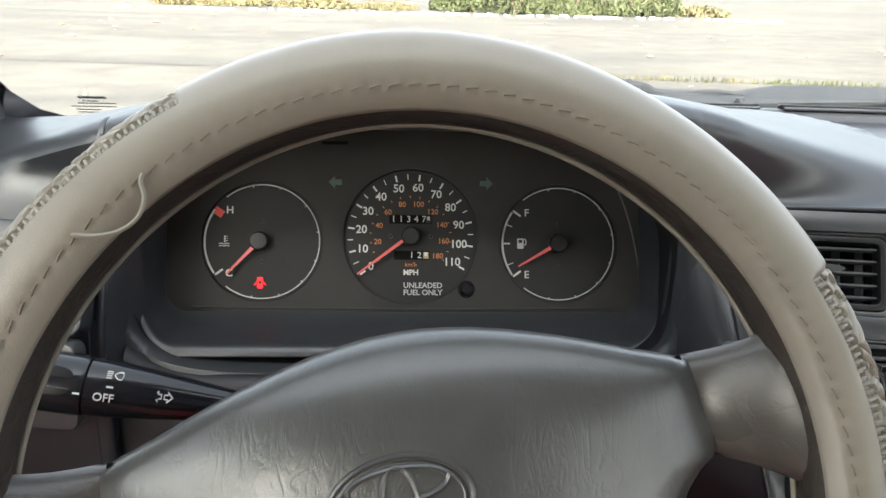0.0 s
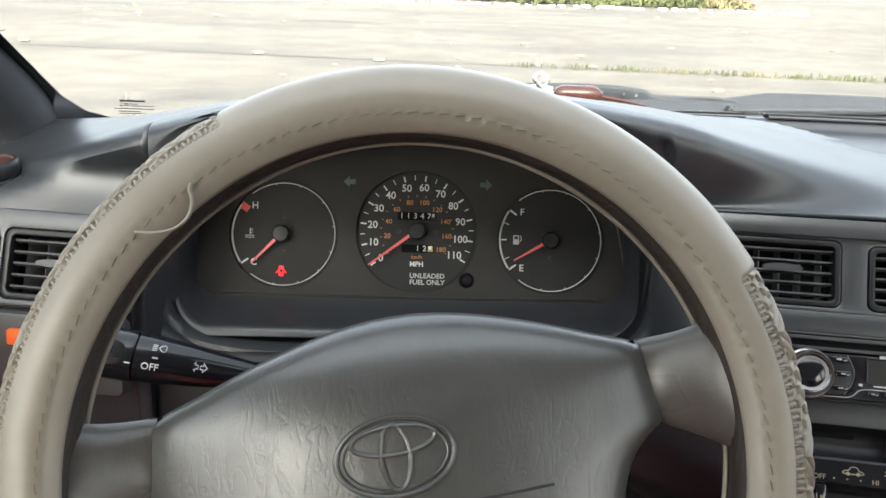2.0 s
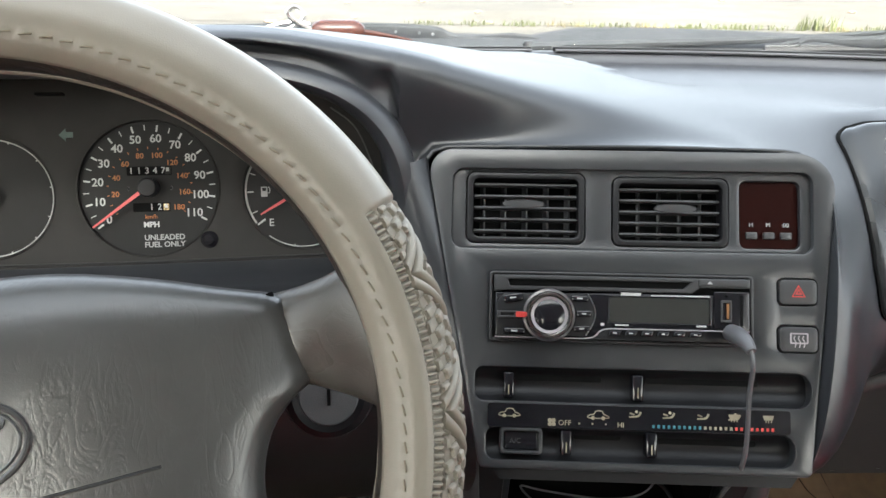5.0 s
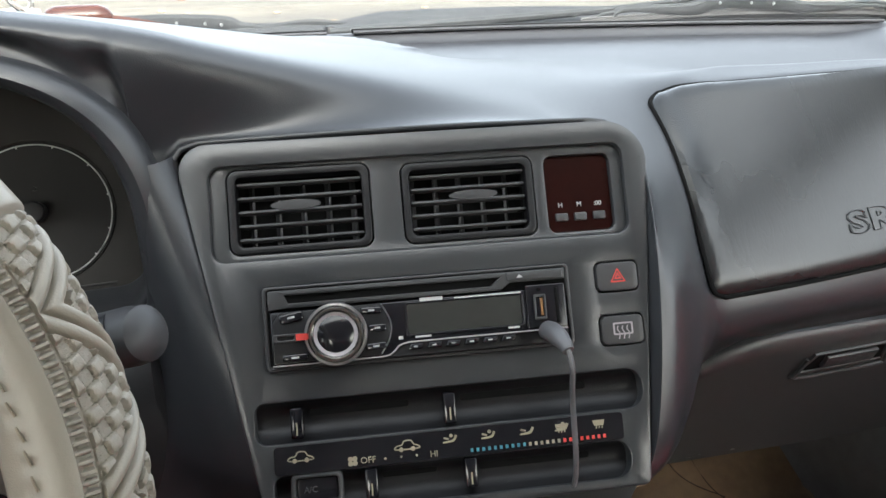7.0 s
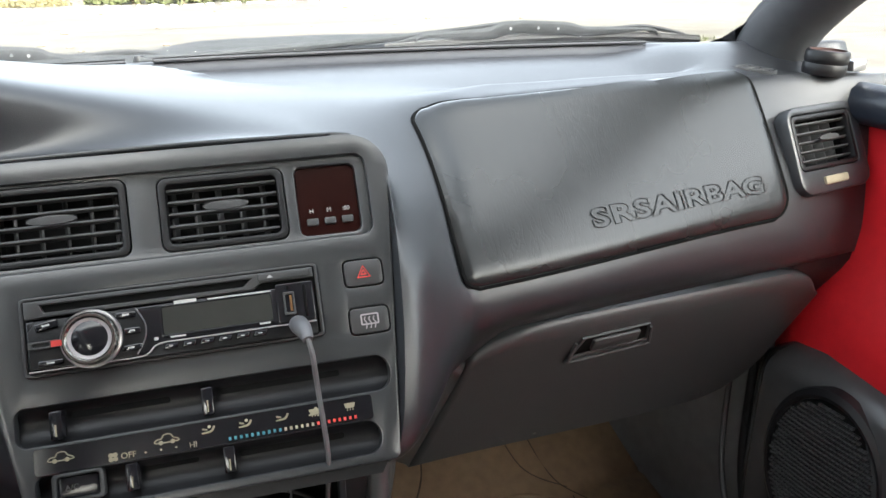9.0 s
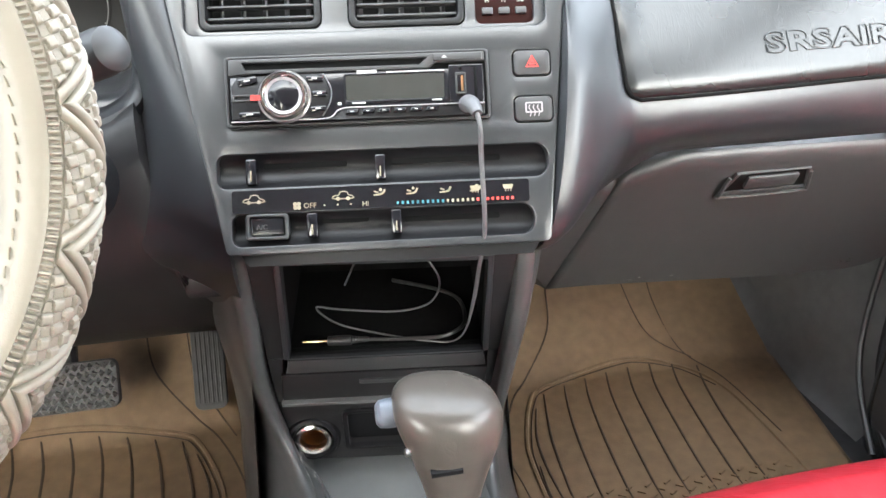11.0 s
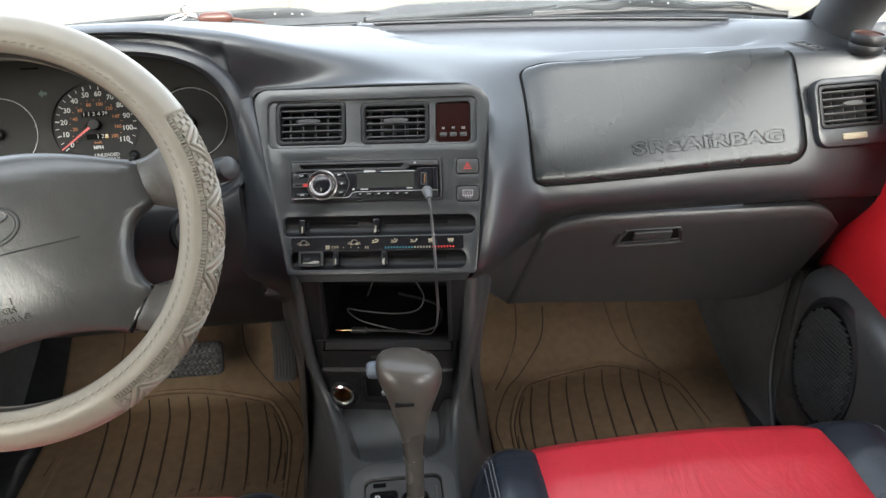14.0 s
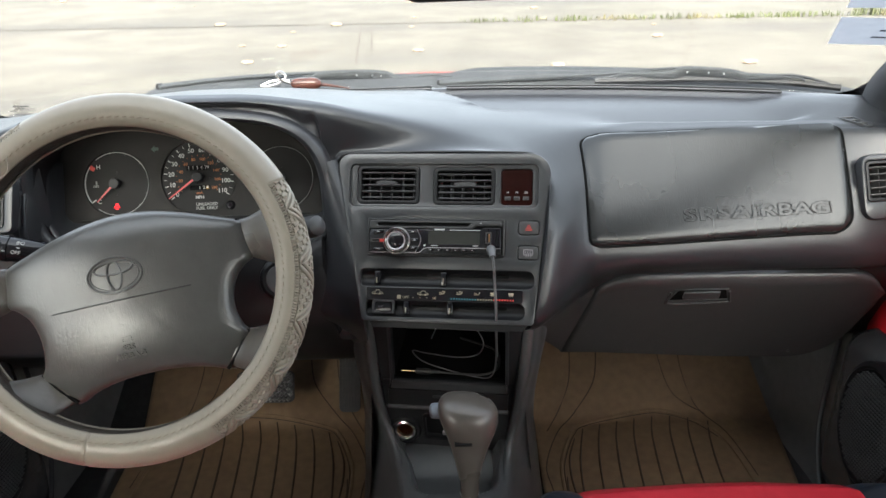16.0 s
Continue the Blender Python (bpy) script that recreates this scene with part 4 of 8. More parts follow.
N_O = 96
lip, tun = [], []
for k in range(N_O):
    x, z = opening(k / N_O)
    d = Vector((RIM_C - x, 0, 0.965 - z)).normalized()
    p = Vector((x, 0.546, z))
    kb = K @ Vector(((x - 0.0355) * 0.985, (z - 0.9625) * 0.93 - 0.006, 0.004))
    fat = 1.0 + 0.5 * max(0.0, d.z)
    lip.append([p - d * 0.015 * fat + Vector((0, 0.014, 0)), p - d * 0.014 * fat + Vector((0, 0.003, 0)), p - d * 0.010 * fat + Vector((0, -0.004, 0)), p - d * 0.004 * fat + Vector((0, -0.007, 0)), p + d * 0.001 + Vector((0, -0.005, 0)), p + d * 0.005 + Vector((0, 0.001, 0)), p + d * 0.006 + Vector((0, 0.006, 0))])
    q = p + d * 0.006 + Vector((0, 0.006, 0))
    tun.append([q, q.lerp(kb, 0.3), q.lerp(kb, 0.7), kb])
part("gauge_rim", sheet(lip, closed_u=True, flip=True), M["dash"], dash, "rounded charcoal lip round the gauges")
part("gauge_tunnel", sheet(tun, closed_u=True, flip=True), M["black"], dash, "black matt shroud inside the gauge hood")

# ---------- centre stack ----------
outer = rrect(-0.047, -0.1310, 0.2425, 0.0935, radii=(0.004, 0.004, 0.026, 0.020), n=7)
outer = [(u + (0.043 * (0.0935 - v) / 0.2275 if u < 0.09 else -0.020 * max(0, (0.03 - v)) / 0.165), v + 0.003 * math.sin((u + 0.05) / 0.29 * math.pi) * (1 if v > 0 else 0)) for u, v in outer]
REC = rrect(-0.0270, 0.0225, 0.2265, 0.0800, r=0.008)
RADIO = rrect(0.0005, -0.0428, 0.1838, 0.0062, r=0.003)
HAZ, DEFOG = rrect(0.2010, -0.0138, 0.2285, 0.0052, r=0.004), rrect(0.2007, -0.0465, 0.2287, -0.0275, r=0.004)
SLOT1 = rrect(-0.0085, -0.0845, 0.2235, -0.0610, radii=(0.006, 0.010, 0.010, 0.006))
SLOT2 = rrect(0.0000, -0.1250, 0.2120, -0.1030, radii=(0.006, 0.010, 0.010, 0.006))
fascia = part("centre_fascia", plate(outer, (REC, RADIO, HAZ, DEFOG, SLOT1, SLOT2), -0.010, 0.0, round_=0.0012), M["fascia"], dash, "charcoal centre fascia with cut-outs", xf=S)
inset = lambda k, poly=outer: [(0.098 + (u - 0.098) * k, -0.020 + (v + 0.020) * k) for u, v in poly]
part("fascia_skirt", plate(inset(0.996), (inset(0.965),), -0.060, -0.0095), M["console"], dash, "return edge of the centre fascia", xf=S)
# near-black sheet whose colour stands for the shadow gap behind the return edge
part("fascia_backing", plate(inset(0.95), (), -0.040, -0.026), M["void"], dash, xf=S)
V1, V2 = rrect(-0.0170, 0.0265, 0.0682, 0.0780, r=0.006), rrect(0.0870, 0.0258, 0.1695, 0.0757, r=0.006)
CLK = rrect(0.1770, 0.0260, 0.2190, 0.0742, r=0.005)
part("vent_surround", plate(rrect(-0.029, 0.0205, 0.2285, 0.082, r=0.008), (V1, V2, CLK), -0.012, -0.004, round_=0.0015), M["fascia"], dash, "recessed panel round the vents and clock", xf=S)


def air_vent(parent, m, w, h, tilt, vanes, tab_u, side=1, slat=None):
    """Louvred outlet: frame, five slats, vanes behind and a thumb tab; local origin at its middle."""
    fr = part("air_vent", plate(rrect(-w / 2, -h / 2, w / 2, h / 2, r=0.006), (rrect(-w / 2 + 0.0045, -h / 2 + 0.0045, w / 2 - 0.0045, h / 2 - 0.0045, r=0.004),), -0.012, 0.001, round_=0.0012), M["black"], parent, "black louvred air vent", xf=m)
    # duct back and walls painted near-black for the shade behind the slats
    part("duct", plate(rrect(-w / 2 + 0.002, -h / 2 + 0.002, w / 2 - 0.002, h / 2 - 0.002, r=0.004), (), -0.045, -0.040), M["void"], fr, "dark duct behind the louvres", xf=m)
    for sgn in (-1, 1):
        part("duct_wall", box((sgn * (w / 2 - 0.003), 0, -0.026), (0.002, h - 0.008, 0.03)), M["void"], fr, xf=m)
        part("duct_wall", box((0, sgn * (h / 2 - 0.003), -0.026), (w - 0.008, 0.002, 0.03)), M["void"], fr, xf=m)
    k = 5
    for i in range(k):
        y = -h / 2 + 0.0045 + (h - 0.009) * (i + 0.5) / k
        part("slat", box((0, y, -0.005), (w - 0.010, 0.0020, 0.0048), 0.0008, Matrix.Rotation(radians(tilt), 3, "X")), slat or M["trim"], fr, xf=m)
    for i in range(vanes):
        x = -w / 2 + (w - 0.006) * (i + 0.6) / vanes
        part("vane", box((x, 0, -0.024), (0.0018, h - 0.010, 0.016), 0.0005, Matrix.Rotation(radians(25 * side), 3, "Y")), M["dash_low"], fr, xf=m)
    part("thumb_tab", lathe([(0, 0.0), (0.010, 0.0005), (0.0145, 0.003), (0.015, 0.006), (0.0, 0.0062)], 20, m @ tr(tab_u, 0.002, 0.0) @ Matrix.Diagonal((1, 0.20, 1, 1))), M["trim"], fr, "grey thumb tab")
    return fr


air_vent(dash, S @ tr(0.0256, 0.05225, -0.004), 0.0842, 0.0510, -14, 5, -0.002, 1)
air_vent(dash, S @ tr(0.12825, 0.05075, -0.004), 0.0815, 0.0494, -14, 5, 0.002, -1)

clock = part("clock", plate(rrect(0.1773, 0.0263, 0.2187, 0.0739, r=0.005), (), -0.012, -0.0075), M["clock"], dash, "dark red smoked digital clock, unlit", xf=S)
for i, c in enumerate(("H", "M", ":00")):
    u = 0.1860 + 0.0120 * i
    part("clock_button", box((u, 0.0355, -0.0068), (0.0078, 0.0048, 0.003), 0.0006), M["dash_low"], clock, "small grey button", xf=S)
    lettering(c, 0.0042, S @ tr(u, 0.0432, -0.0072), M["dim"], clock)


def push_switch(parent, poly, mark):
    cx = sum(p[0] for p in poly) / len(poly)
    cy = sum(p[1] for p in poly) / len(poly)
    inner = [(cx + (u - cx) * 0.95, cy + (v - cy) * 0.93) for u, v in poly]
    sw = part("push_switch", plate(inner, (), -0.008, 0.0018, round_=0.0016), M["trim"], parent, "dark grey push switch with a printed symbol", xf=S)
    bm = bmesh.new()
    if mark == "hazard":
        for s0, s1 in ((0.0048, 0.0038), (0.0022, 0.0012)):
            tri = lambda s: [(cx - s, cy - s * 0.72), (cx + s, cy - s * 0.72), (cx, cy + s * 1.05)]
            plate(tri(s0), (tri(s1),), 0.0019, 0.0022, bm)
        part("symbol", bm, M["redp"], sw, "red warning triangle", False, xf=S)
    else:
        plate(rrect(cx - 0.0062, cy - 0.0030, cx + 0.0062, cy + 0.0046, r=0.001), (rrect(cx - 0.0052, cy - 0.0020, cx + 0.0052, cy + 0.0036, r=0.0006),), 0.0019, 0.0022, bm)
        for k in (-1, 0, 1):
            tube([(cx + k * 0.003, cy - 0.0055, 0.0021), (cx + k * 0.003 + 0.0007, cy - 0.002, 0.0021), (cx + k * 0.003 - 0.0007, cy + 0.0005, 0.0021), (cx + k * 0.003, cy + 0.0025, 0.0021)], 0.0004, 4, 3, bm)
        part("symbol", bm, M["knob_ring"], sw, "rear window heater symbol", False, xf=S)


push_switch(dash, HAZ, "hazard")
push_switch(dash, DEFOG, "defog")

# heater controls
for nm, slot, dz in (("slider_recess", SLOT1, 0), ("slider_recess", SLOT2, 0)):
    c = [(min(p[0] for p in slot), min(p[1] for p in slot)), (max(p[0] for p in slot), max(p[1] for p in slot))]
    rows = []
    for u in np.linspace(c[0][0] - 0.001, c[1][0] + 0.001, 30):
        rows.append([(u, v, -0.001 - 0.009 * math.sin(math.pi * min(1, max(0, (v - c[0][1]) / (c[1][1] - c[0][1])))) ** 0.6) for v in np.linspace(c[0][1] - 0.0005, c[1][1] + 0.0005, 10)])
    part(nm, sheet(rows), M["black"], dash, "scooped black recess for the heater sliders", xf=S)
for u0, u1, v in ((0.022, 0.081, -0.0690), (0.112, 0.190, -0.0690), (0.062, 0.0945, -0.1090), (0.120, 0.188, -0.1105)):
    part("slider_slot", plate(rrect(u0, v - 0.002, u1, v + 0.002, r=0.0015), (), -0.0095, -0.0080), M["void"], dash, "dark slot", xf=S)
for u, v, h in ((0.0152, -0.0735, 0.018), (0.1045, -0.0735, 0.018), (0.0555, -0.1120, 0.017), (0.1140, -0.1120, 0.017)):
    sl = part("heater_slider", box((u, v, -0.003), (0.0075, h, 0.011), 0.0015), M["gloss"], dash, "black heater slider with a white line", xf=S)
    part("mark", box((u, v - 0.003, 0.0027), (0.0009, h * 0.40, 0.0005)), M["cream"], sl, smooth=False, xf=S)
strip = part("control_strip", plate(rrect(0.0010, -0.1020, 0.2085, -0.0862, r=0.002), (), -0.002, 0.0008), M["gloss"], dash, "black strip of printed heater symbols", xf=S)
for i in range(24):
    u = 0.1155 + i * 0.00352
    part("mark", box((u, -0.0992, 0.0010), (0.0017, 0.0022, 0.0003)), M["blue"] if i < 10 else M["cream"] if i < 16 else M["redp"], strip, smooth=False, xf=S)
lettering("OFF", 0.0052, S @ tr(0.0545, -0.0985, 0.0010), M["cream"], strip)
lettering("HI", 0.0050, S @ tr(0.0930, -0.0990, 0.0010), M["cream"], strip)
for u in (0.0645, 0.0737, 0.0828):
    part("mark", lathe([(0, 0.0003), (0.0007, 0.0003), (0.0007, 0)], 8, S @ tr(u, -0.0986, 0.0009)), M["cream"], strip)
bm = bmesh.new()
for a in range(4):
    plate(circle(0.0455 + 0.0018 * math.cos(a * 1.571 + 0.8), -0.0982 + 0.0018 * math.sin(a * 1.571 + 0.8), 0.0015, 10), (), 0.0008, 0.0011, bm)
part("fan_symbol", bm, M["cream"], strip, smooth=False, xf=S)
for u in (0.0160, 0.0775):
    bm = bmesh.new()
    tube([(u - 0.0065, -0.0945, 0.0010), (u - 0.0060, -0.0925, 0.0010), (u - 0.003, -0.0920, 0.0010), (u - 0.0015, -0.0898, 0.0010), (u + 0.0025, -0.0898, 0.0010), (u + 0.0040, -0.0920, 0.0010), (u + 0.0065, -0.0930, 0.0010), (u + 0.0065, -0.0945, 0.0010)], 0.0004, 4, 3, bm, closed=True)
    for w in (-0.0035, 0.0035):
        lathe([(0, 0.0004), (0.0014, 0.0004), (0.0014, 0)], 10, tr(u + w, -0.0945, 0.0009), bm)
    part("car_symbol", bm, M["cream"], strip, "small car outline symbol", False, xf=S)
for k, u in enumerate((0.1028, 0.1257, 0.1491, 0.1703, 0.1935)):
    bm = bmesh.new()
    if k < 4:
        tube([(u + 0.004, -0.0895, 0.0010), (u + 0.002, -0.0925, 0.0010), (u - 0.004, -0.0932, 0.0010)], [0.0008, 0.0008, 0.0005], 5, 4, bm)
        tube([(u - 0.0035, -0.0905, 0.0010), (u - 0.0005, -0.0915, 0.0010)], 0.0006, 4, 2, bm)
        if k != 2:
            lathe([(0, 0.0004), (0.0011, 0.0004), (0.0011, 0)], 8, tr(u + 0.001, -0.0895, 0.0009), bm)
    if k >= 3:
        plate([(u - 0.0038, -0.0895), (u + 0.0038, -0.0895), (u + 0.0028, -0.0928), (u - 0.0028, -0.0928)], (), 0.0008, 0.0011, bm)
        for w in (-0.0018, 0, 0.0018):
            tube([(u + w, -0.0945, 0.0010), (u + w + 0.0003, -0.0930, 0.0010)], 0.0004, 4, 2, bm)
    part("airflow_symbol", bm, M["cream"], strip, "airflow symbol", False, xf=S)
ac = part("ac_switch", plate(rrect(0.0095, -0.1208, 0.0392, -0.1028, r=0.003), (rrect(0.0122, -0.1185, 0.0365, -0.1050, r=0.002),), -0.006, 0.0012, round_=0.001), M["dash_low"], dash, "square-framed black switch", xf=S)
part("button", plate(rrect(0.0125, -0.1182, 0.0362, -0.1053, r=0.002), (), -0.006, -0.0008, round_=0.001), M["gloss"], ac, xf=S)
lettering("A/C", 0.0048, S @ tr(0.0205, -0.1120, -0.0005), M["faint"], ac)
# under-lip of the stack
part("stack_lip", plate([(0.010, -0.1390), (0.210, -0.1390), (0.216, -0.1300), (0.004, -0.1300)], (), -0.030, -0.004), M["black"], dash, xf=S)

# ---------- passenger side ----------
AX0, AX1, AZ0, AZ1 = 0.595, 0.958, 0.8985, 1.0200
rows, border = [], {}


def wing_column(x):
    """The dashboard's front at x, from the crest down, with its running length."""
    i = int(np.clip(np.searchsorted(xs, x), 1, len(xs) - 1))
    f = (x - xs[i - 1]) / (xs[i] - xs[i - 1])
    col = DP[i - 1, NT - 1:] * (1 - f) + DP[i, NT - 1:] * f
    return col, np.concatenate([[0], np.cumsum(np.linalg.norm(np.diff(col, axis=0), axis=1))])


def wing_at(x, s_, off, tilt=0.0):
    """A point on the front, s_ of the way down the airbag cover, lifted by off."""
    col, run_ = wing_column(x)
    top = TOP_RUN - 0.011 * (1 - float(sm(0.590, 0.700, x)))
    a = top + (float(np.interp(-(AZ0 + tilt), -col[:, 2], run_)) - top) * s_
    y, z = (float(np.interp(a, run_, col[:, k])) for k in (1, 2))
    ty, tz = (float(np.interp(a + 0.004, run_, col[:, k]) - np.interp(a - 0.004, run_, col[:, k])) for k in (1, 2))
    return Vector((x, y, z)) + Vector((0, tz, -ty)).normalized() * off


ref, run_ = wing_column(0.77)
TOP_RUN, run1 = (float(v) for v in np.interp([-AZ1, -AZ0], -ref[:, 2], run_))
for i in range(60):
    t = 0.6 * i / 59 + 0.2 * (1 - math.cos(math.pi * i / 59))
    row = []
    for j in range(30):
        s_ = (1 - math.cos(math.pi * j / 29)) / 2
        # rounded corners
        dtop, dbot = s_ * (run1 - TOP_RUN), (1 - s_) * (run1 - TOP_RUN)
        ins = [max(0.0, *(r - math.sqrt(max(0, r * r - (r - d) ** 2)) if d < r else 0.0 for d in (dtop, dbot))) for r in (0.013, 0.026)]
        x = (AX0 + ins[0]) + (AX1 - AX0 - ins[0] - ins[1]) * t + 0.006 * s_ * (0.5 + 0.5 * t)
        tilt = -0.003
        ed = min(min(t, 1 - t) * 0.36, dtop, dbot)
        off = 0.0010 + 0.0055 * min(1, ed / 0.009) ** 0.5
        row.append(wing_at(x, s_, off, tilt))
        if i in (0, 59) or j in (0, 29):
            border[(i, j)] = wing_at(x + (0.0015 if i == 59 else -0.0015 if i == 0 else 0), s_ + (0.010 if j == 29 else -0.010 if j == 0 else 0), 0.0006, tilt)
    rows.append(row)
cover_ = part("airbag_cover", sheet(rows), M["bag"], dash, "grained charcoal passenger airbag cover")
rows = [border[(0, j)] for j in range(0, 30)] + [border[(i, 29)] for i in range(1, 60)] + [border[(59, j)] for j in range(28, -1, -1)] + [border[(i, 0)] for i in range(58, 0, -1)]
part("airbag_seam", tube(rows, 0.0016, 6, 1, closed=True), M["void"], dash, "dark seam round the airbag cover")
letters = (("S", 1.0), ("R", 1.05), ("S", 1.0), ("A", 1.12), ("I", 0.55), ("R", 1.05), ("B", 1.05), ("A", 1.12), ("G", 1.1))
run = 0.0
for c, wd_ in letters:
    q = (run + wd_ / 2) / sum(w for _, w in letters)
    run += wd_
    x, z = 0.7235 + 0.207 * q, 0.9235 + 0.0015 * q
    p0, n0 = front_at(x, z, 0.0075)
    ax_ = (front_at(x + 0.01, z, 0.0068)[0] - front_at(x - 0.01, z, 0.0068)[0]).normalized()
    n0 = (n0 - ax_ * n0.dot(ax_)).normalized()
    lettering(c, 0.0225, frame_matrix(p0, ax_ * 1.72, n0.cross(ax_), n0), M["bag"], cover_, name="letter", depth=0.0, bold=0.0010, label="embossed outlined letter", bead=0.00042)

# glovebox
gy = lambda z: 0.5190 + (0.843 - z) * 0.42
rows = []
for i in range(64):
    t = 1 - (1 - i / 63) ** 1.5
    xt, xb = 0.616 + 0.4215 * t, 0.580 + 0.4575 * t
    ztop = float(soft(xt, [0.590, 0.616, 0.637, 0.673, 0.79, 0.95, 0.99, 1.0155, 1.030, 1.0375], [0.795, 0.813, 0.827, 0.8366, 0.8345, 0.830, 0.828, 0.8195, 0.806, 0.790], 0.005))
    zbot = min(ztop - 0.004, float(soft(xb, [0.580, 0.630, 0.842, 0.950, 0.980, 1.008, 1.030, 1.0375], [0.668, 0.6656, 0.645, 0.640, 0.646, 0.6645, 0.708, 0.786], 0.006)))
    xl = lambda q: xt + (xb - xt) * q
    x = xt
    row = [(x, gy(ztop) + 0.05, ztop - 0.004), (x, gy(ztop) + 0.020, ztop), (x, gy(ztop) + 0.010, ztop - 0.0002)]
    for s_ in (0.006, 0.015, 0.03, 0.05, 0.075, 0.10, 0.13, 0.2, 0.3, 0.4, 0.5, 0.6, 0.7, 0.8, 0.9, 0.97, 1.0):
        z = ztop + (zbot - ztop) * s_
        x = xl(float(s_))
        row.append((x, gy(z) - 0.006 + 0.013 * (1 - math.sqrt(1 - (1 - min(1.0, float(s_) / 0.12)) ** 2)) + 0.004 * s_, z))
    row.append((x, gy(zbot) + 0.03, zbot - 0.012))
    row.append((x, gy(zbot) + 0.12, zbot - 0.014))
    rows.append(row)
gb = solid(part("glovebox_door", sheet(rows), M["dash_low"], dash, "dark grey glovebox door"), 0.003, 1.0)
G = frame_matrix((0.7665, gy(0.7955) - 0.0090, 0.7955), (0.91, 0, 0.0), (0, -0.42 / 1.085, 1 / 1.085), (0, -1 / 1.085, -0.42 / 1.085))
part("latch_recess", plate([(-0.053, -0.0165), (0.053, -0.0165), (0.043, 0.015), (-0.041, 0.015)], ([(-0.047, -0.0085), (0.047, -0.0085), (0.039, 0.0135), (-0.037, 0.0135)],), -0.003, -0.0004, round_=0.0010), M["dash_low"], gb, "rim of the latch recess", xf=G)
# shallow near-black plate: its colour gives the shade of a deeper recess
part("latch_back", plate([(-0.048, -0.009), (0.048, -0.009), (0.040, 0.014), (-0.038, 0.014)], (), -0.0030, -0.0022), M["void"], gb, "dark plate with the latch recess's shade painted in", xf=G)
part("latch_lip", tube([G @ Vector(p) for p in ((-0.047, 0.010, -0.001), (-0.050, -0.010, 0.0004), (-0.047, -0.0135, 0.0010), (0.0, -0.0140, 0.0012), (0.047, -0.0135, 0.0010), (0.050, -0.010, 0.0004), (0.045, 0.010, -0.001))], 0.0018, 8, 4), M["dash_low"], gb, "worn lower lip")
part("latch_handle", box((0.002, 0.0035, -0.0002), (0.058, 0.0150, 0.0050), 0.0022), M["dash_low"], gb, "grey pull handle", xf=G)
# filler between stack, wing and glovebox
wing = [Vector(DP[k, -1]) for k in range(len(xs)) if 0.5405 <= xs[k] <= 0.625]
left_edge = [Vector(p) for p in rows[0][3:-2]][::-1]
fill = []
for k, p in enumerate(wing):
    t = k / (len(wing) - 1)
    f_ = t * (len(left_edge) - 1)
    q = left_edge[int(f_)].lerp(left_edge[min(len(left_edge) - 1, int(f_) + 1)], f_ - int(f_)) + Vector((0.001, 0.002, 0))
    fill.append([p + Vector((0, 0.004, 0.006))] + [(p + Vector((0, 0.002, -0.001))).lerp(q, s_) + Vector((0, 0.006 * math.sin(math.pi * s_), 0)) for s_ in np.linspace(0, 1, 8).tolist()])
part("side_filler", sheet(fill), M["dash_low"], dash, "dark panel beside the centre stack")
down = [[fill[0][k], fill[0][k] + Vector((-0.012, 0.06, -0.02)), fill[0][k] + Vector((-0.02, 0.16, -0.05))] for k in range(len(fill[0]))]
part("side_return", sheet(down), M["dash_low"], dash)
# end of the dashboard behind the glovebox door
rows = [[(x, 0.560, 0.850), (x, gy(0.82) + 0.016, 0.820), (x, gy(0.76) + 0.020, 0.760), (x, gy(0.70) + 0.024, 0.700), (x, gy(0.665) + 0.035, 0.665), (x, 0.70, 0.650)] for x in np.linspace(0.90, 1.112, 10).tolist()]
part("end_panel", sheet([spline(r_, 4) for r_ in rows]), M["console"], dash, "dark lower end of the dashboard")
for x, z, w in ((0.672, 0.668, 0.007), (0.683, 0.670, 0.003), (0.721, 0.667, 0.006), (0.935, 0.656, 0.004), (0.945, 0.654, 0.008), (0.944, 0.659, 0.003)):
    part("scuff", box((x, gy(z) - 0.0035, z), (w * 0.7, 0.0012, 0.0012), 0.0004), M["faint"], gb, "pale scuff mark")

# outer vents
part("vent_surround", plate(rrect(-0.056, -0.050, 0.054, 0.040, r=0.016), (rrect(-0.050, -0.0255, 0.041, 0.0315, r=0.006),), -0.014, 0.001, round_=0.003), M["dash"], dash, "vent surround", xf=VR)
air_vent(dash, VR @ tr(-0.0045, 0.003, -0.001), 0.090, 0.056, -24, 5, 0.0, 1)
part("vent_shutter", box((-0.005, -0.038, 0.002), (0.036, 0.0085, 0.004), 0.0018), M["cream"], dash, "small grey vent shutter wheel", xf=VR)
part("vent_surround", plate(rrect(-0.070, -0.0245, 0.060, 0.049, r=0.010), (rrect(-0.0415, -0.0185, 0.048, 0.0345, r=0.006), rrect(-0.0560, -0.0060, -0.0450, 0.0300, r=0.005)), -0.012, 0.001, round_=0.002), M["dash"], dash, "vent surround", xf=VL)
air_vent(dash, VL @ tr(0.003, 0.008, -0.001), 0.088, 0.0525, -20, 5, 0.0, -1)
part("shutter_wheel", lathe([(0, -0.003), (0.020, -0.003), (0.021, 0), (0.020, 0.003), (0, 0.003)], 24, VL @ tr(-0.0505, 0.012, -0.0125) @ Matrix.Rotation(radians(90), 4, "Y")), M["black"], dash, "ribbed black thumb wheel")
SWP = frame_matrix((-0.217, 0.478, 0.911), (0.995, -0.10, 0), (0.02, 0.18, 0.98), (-0.09, -0.978, 0.18))
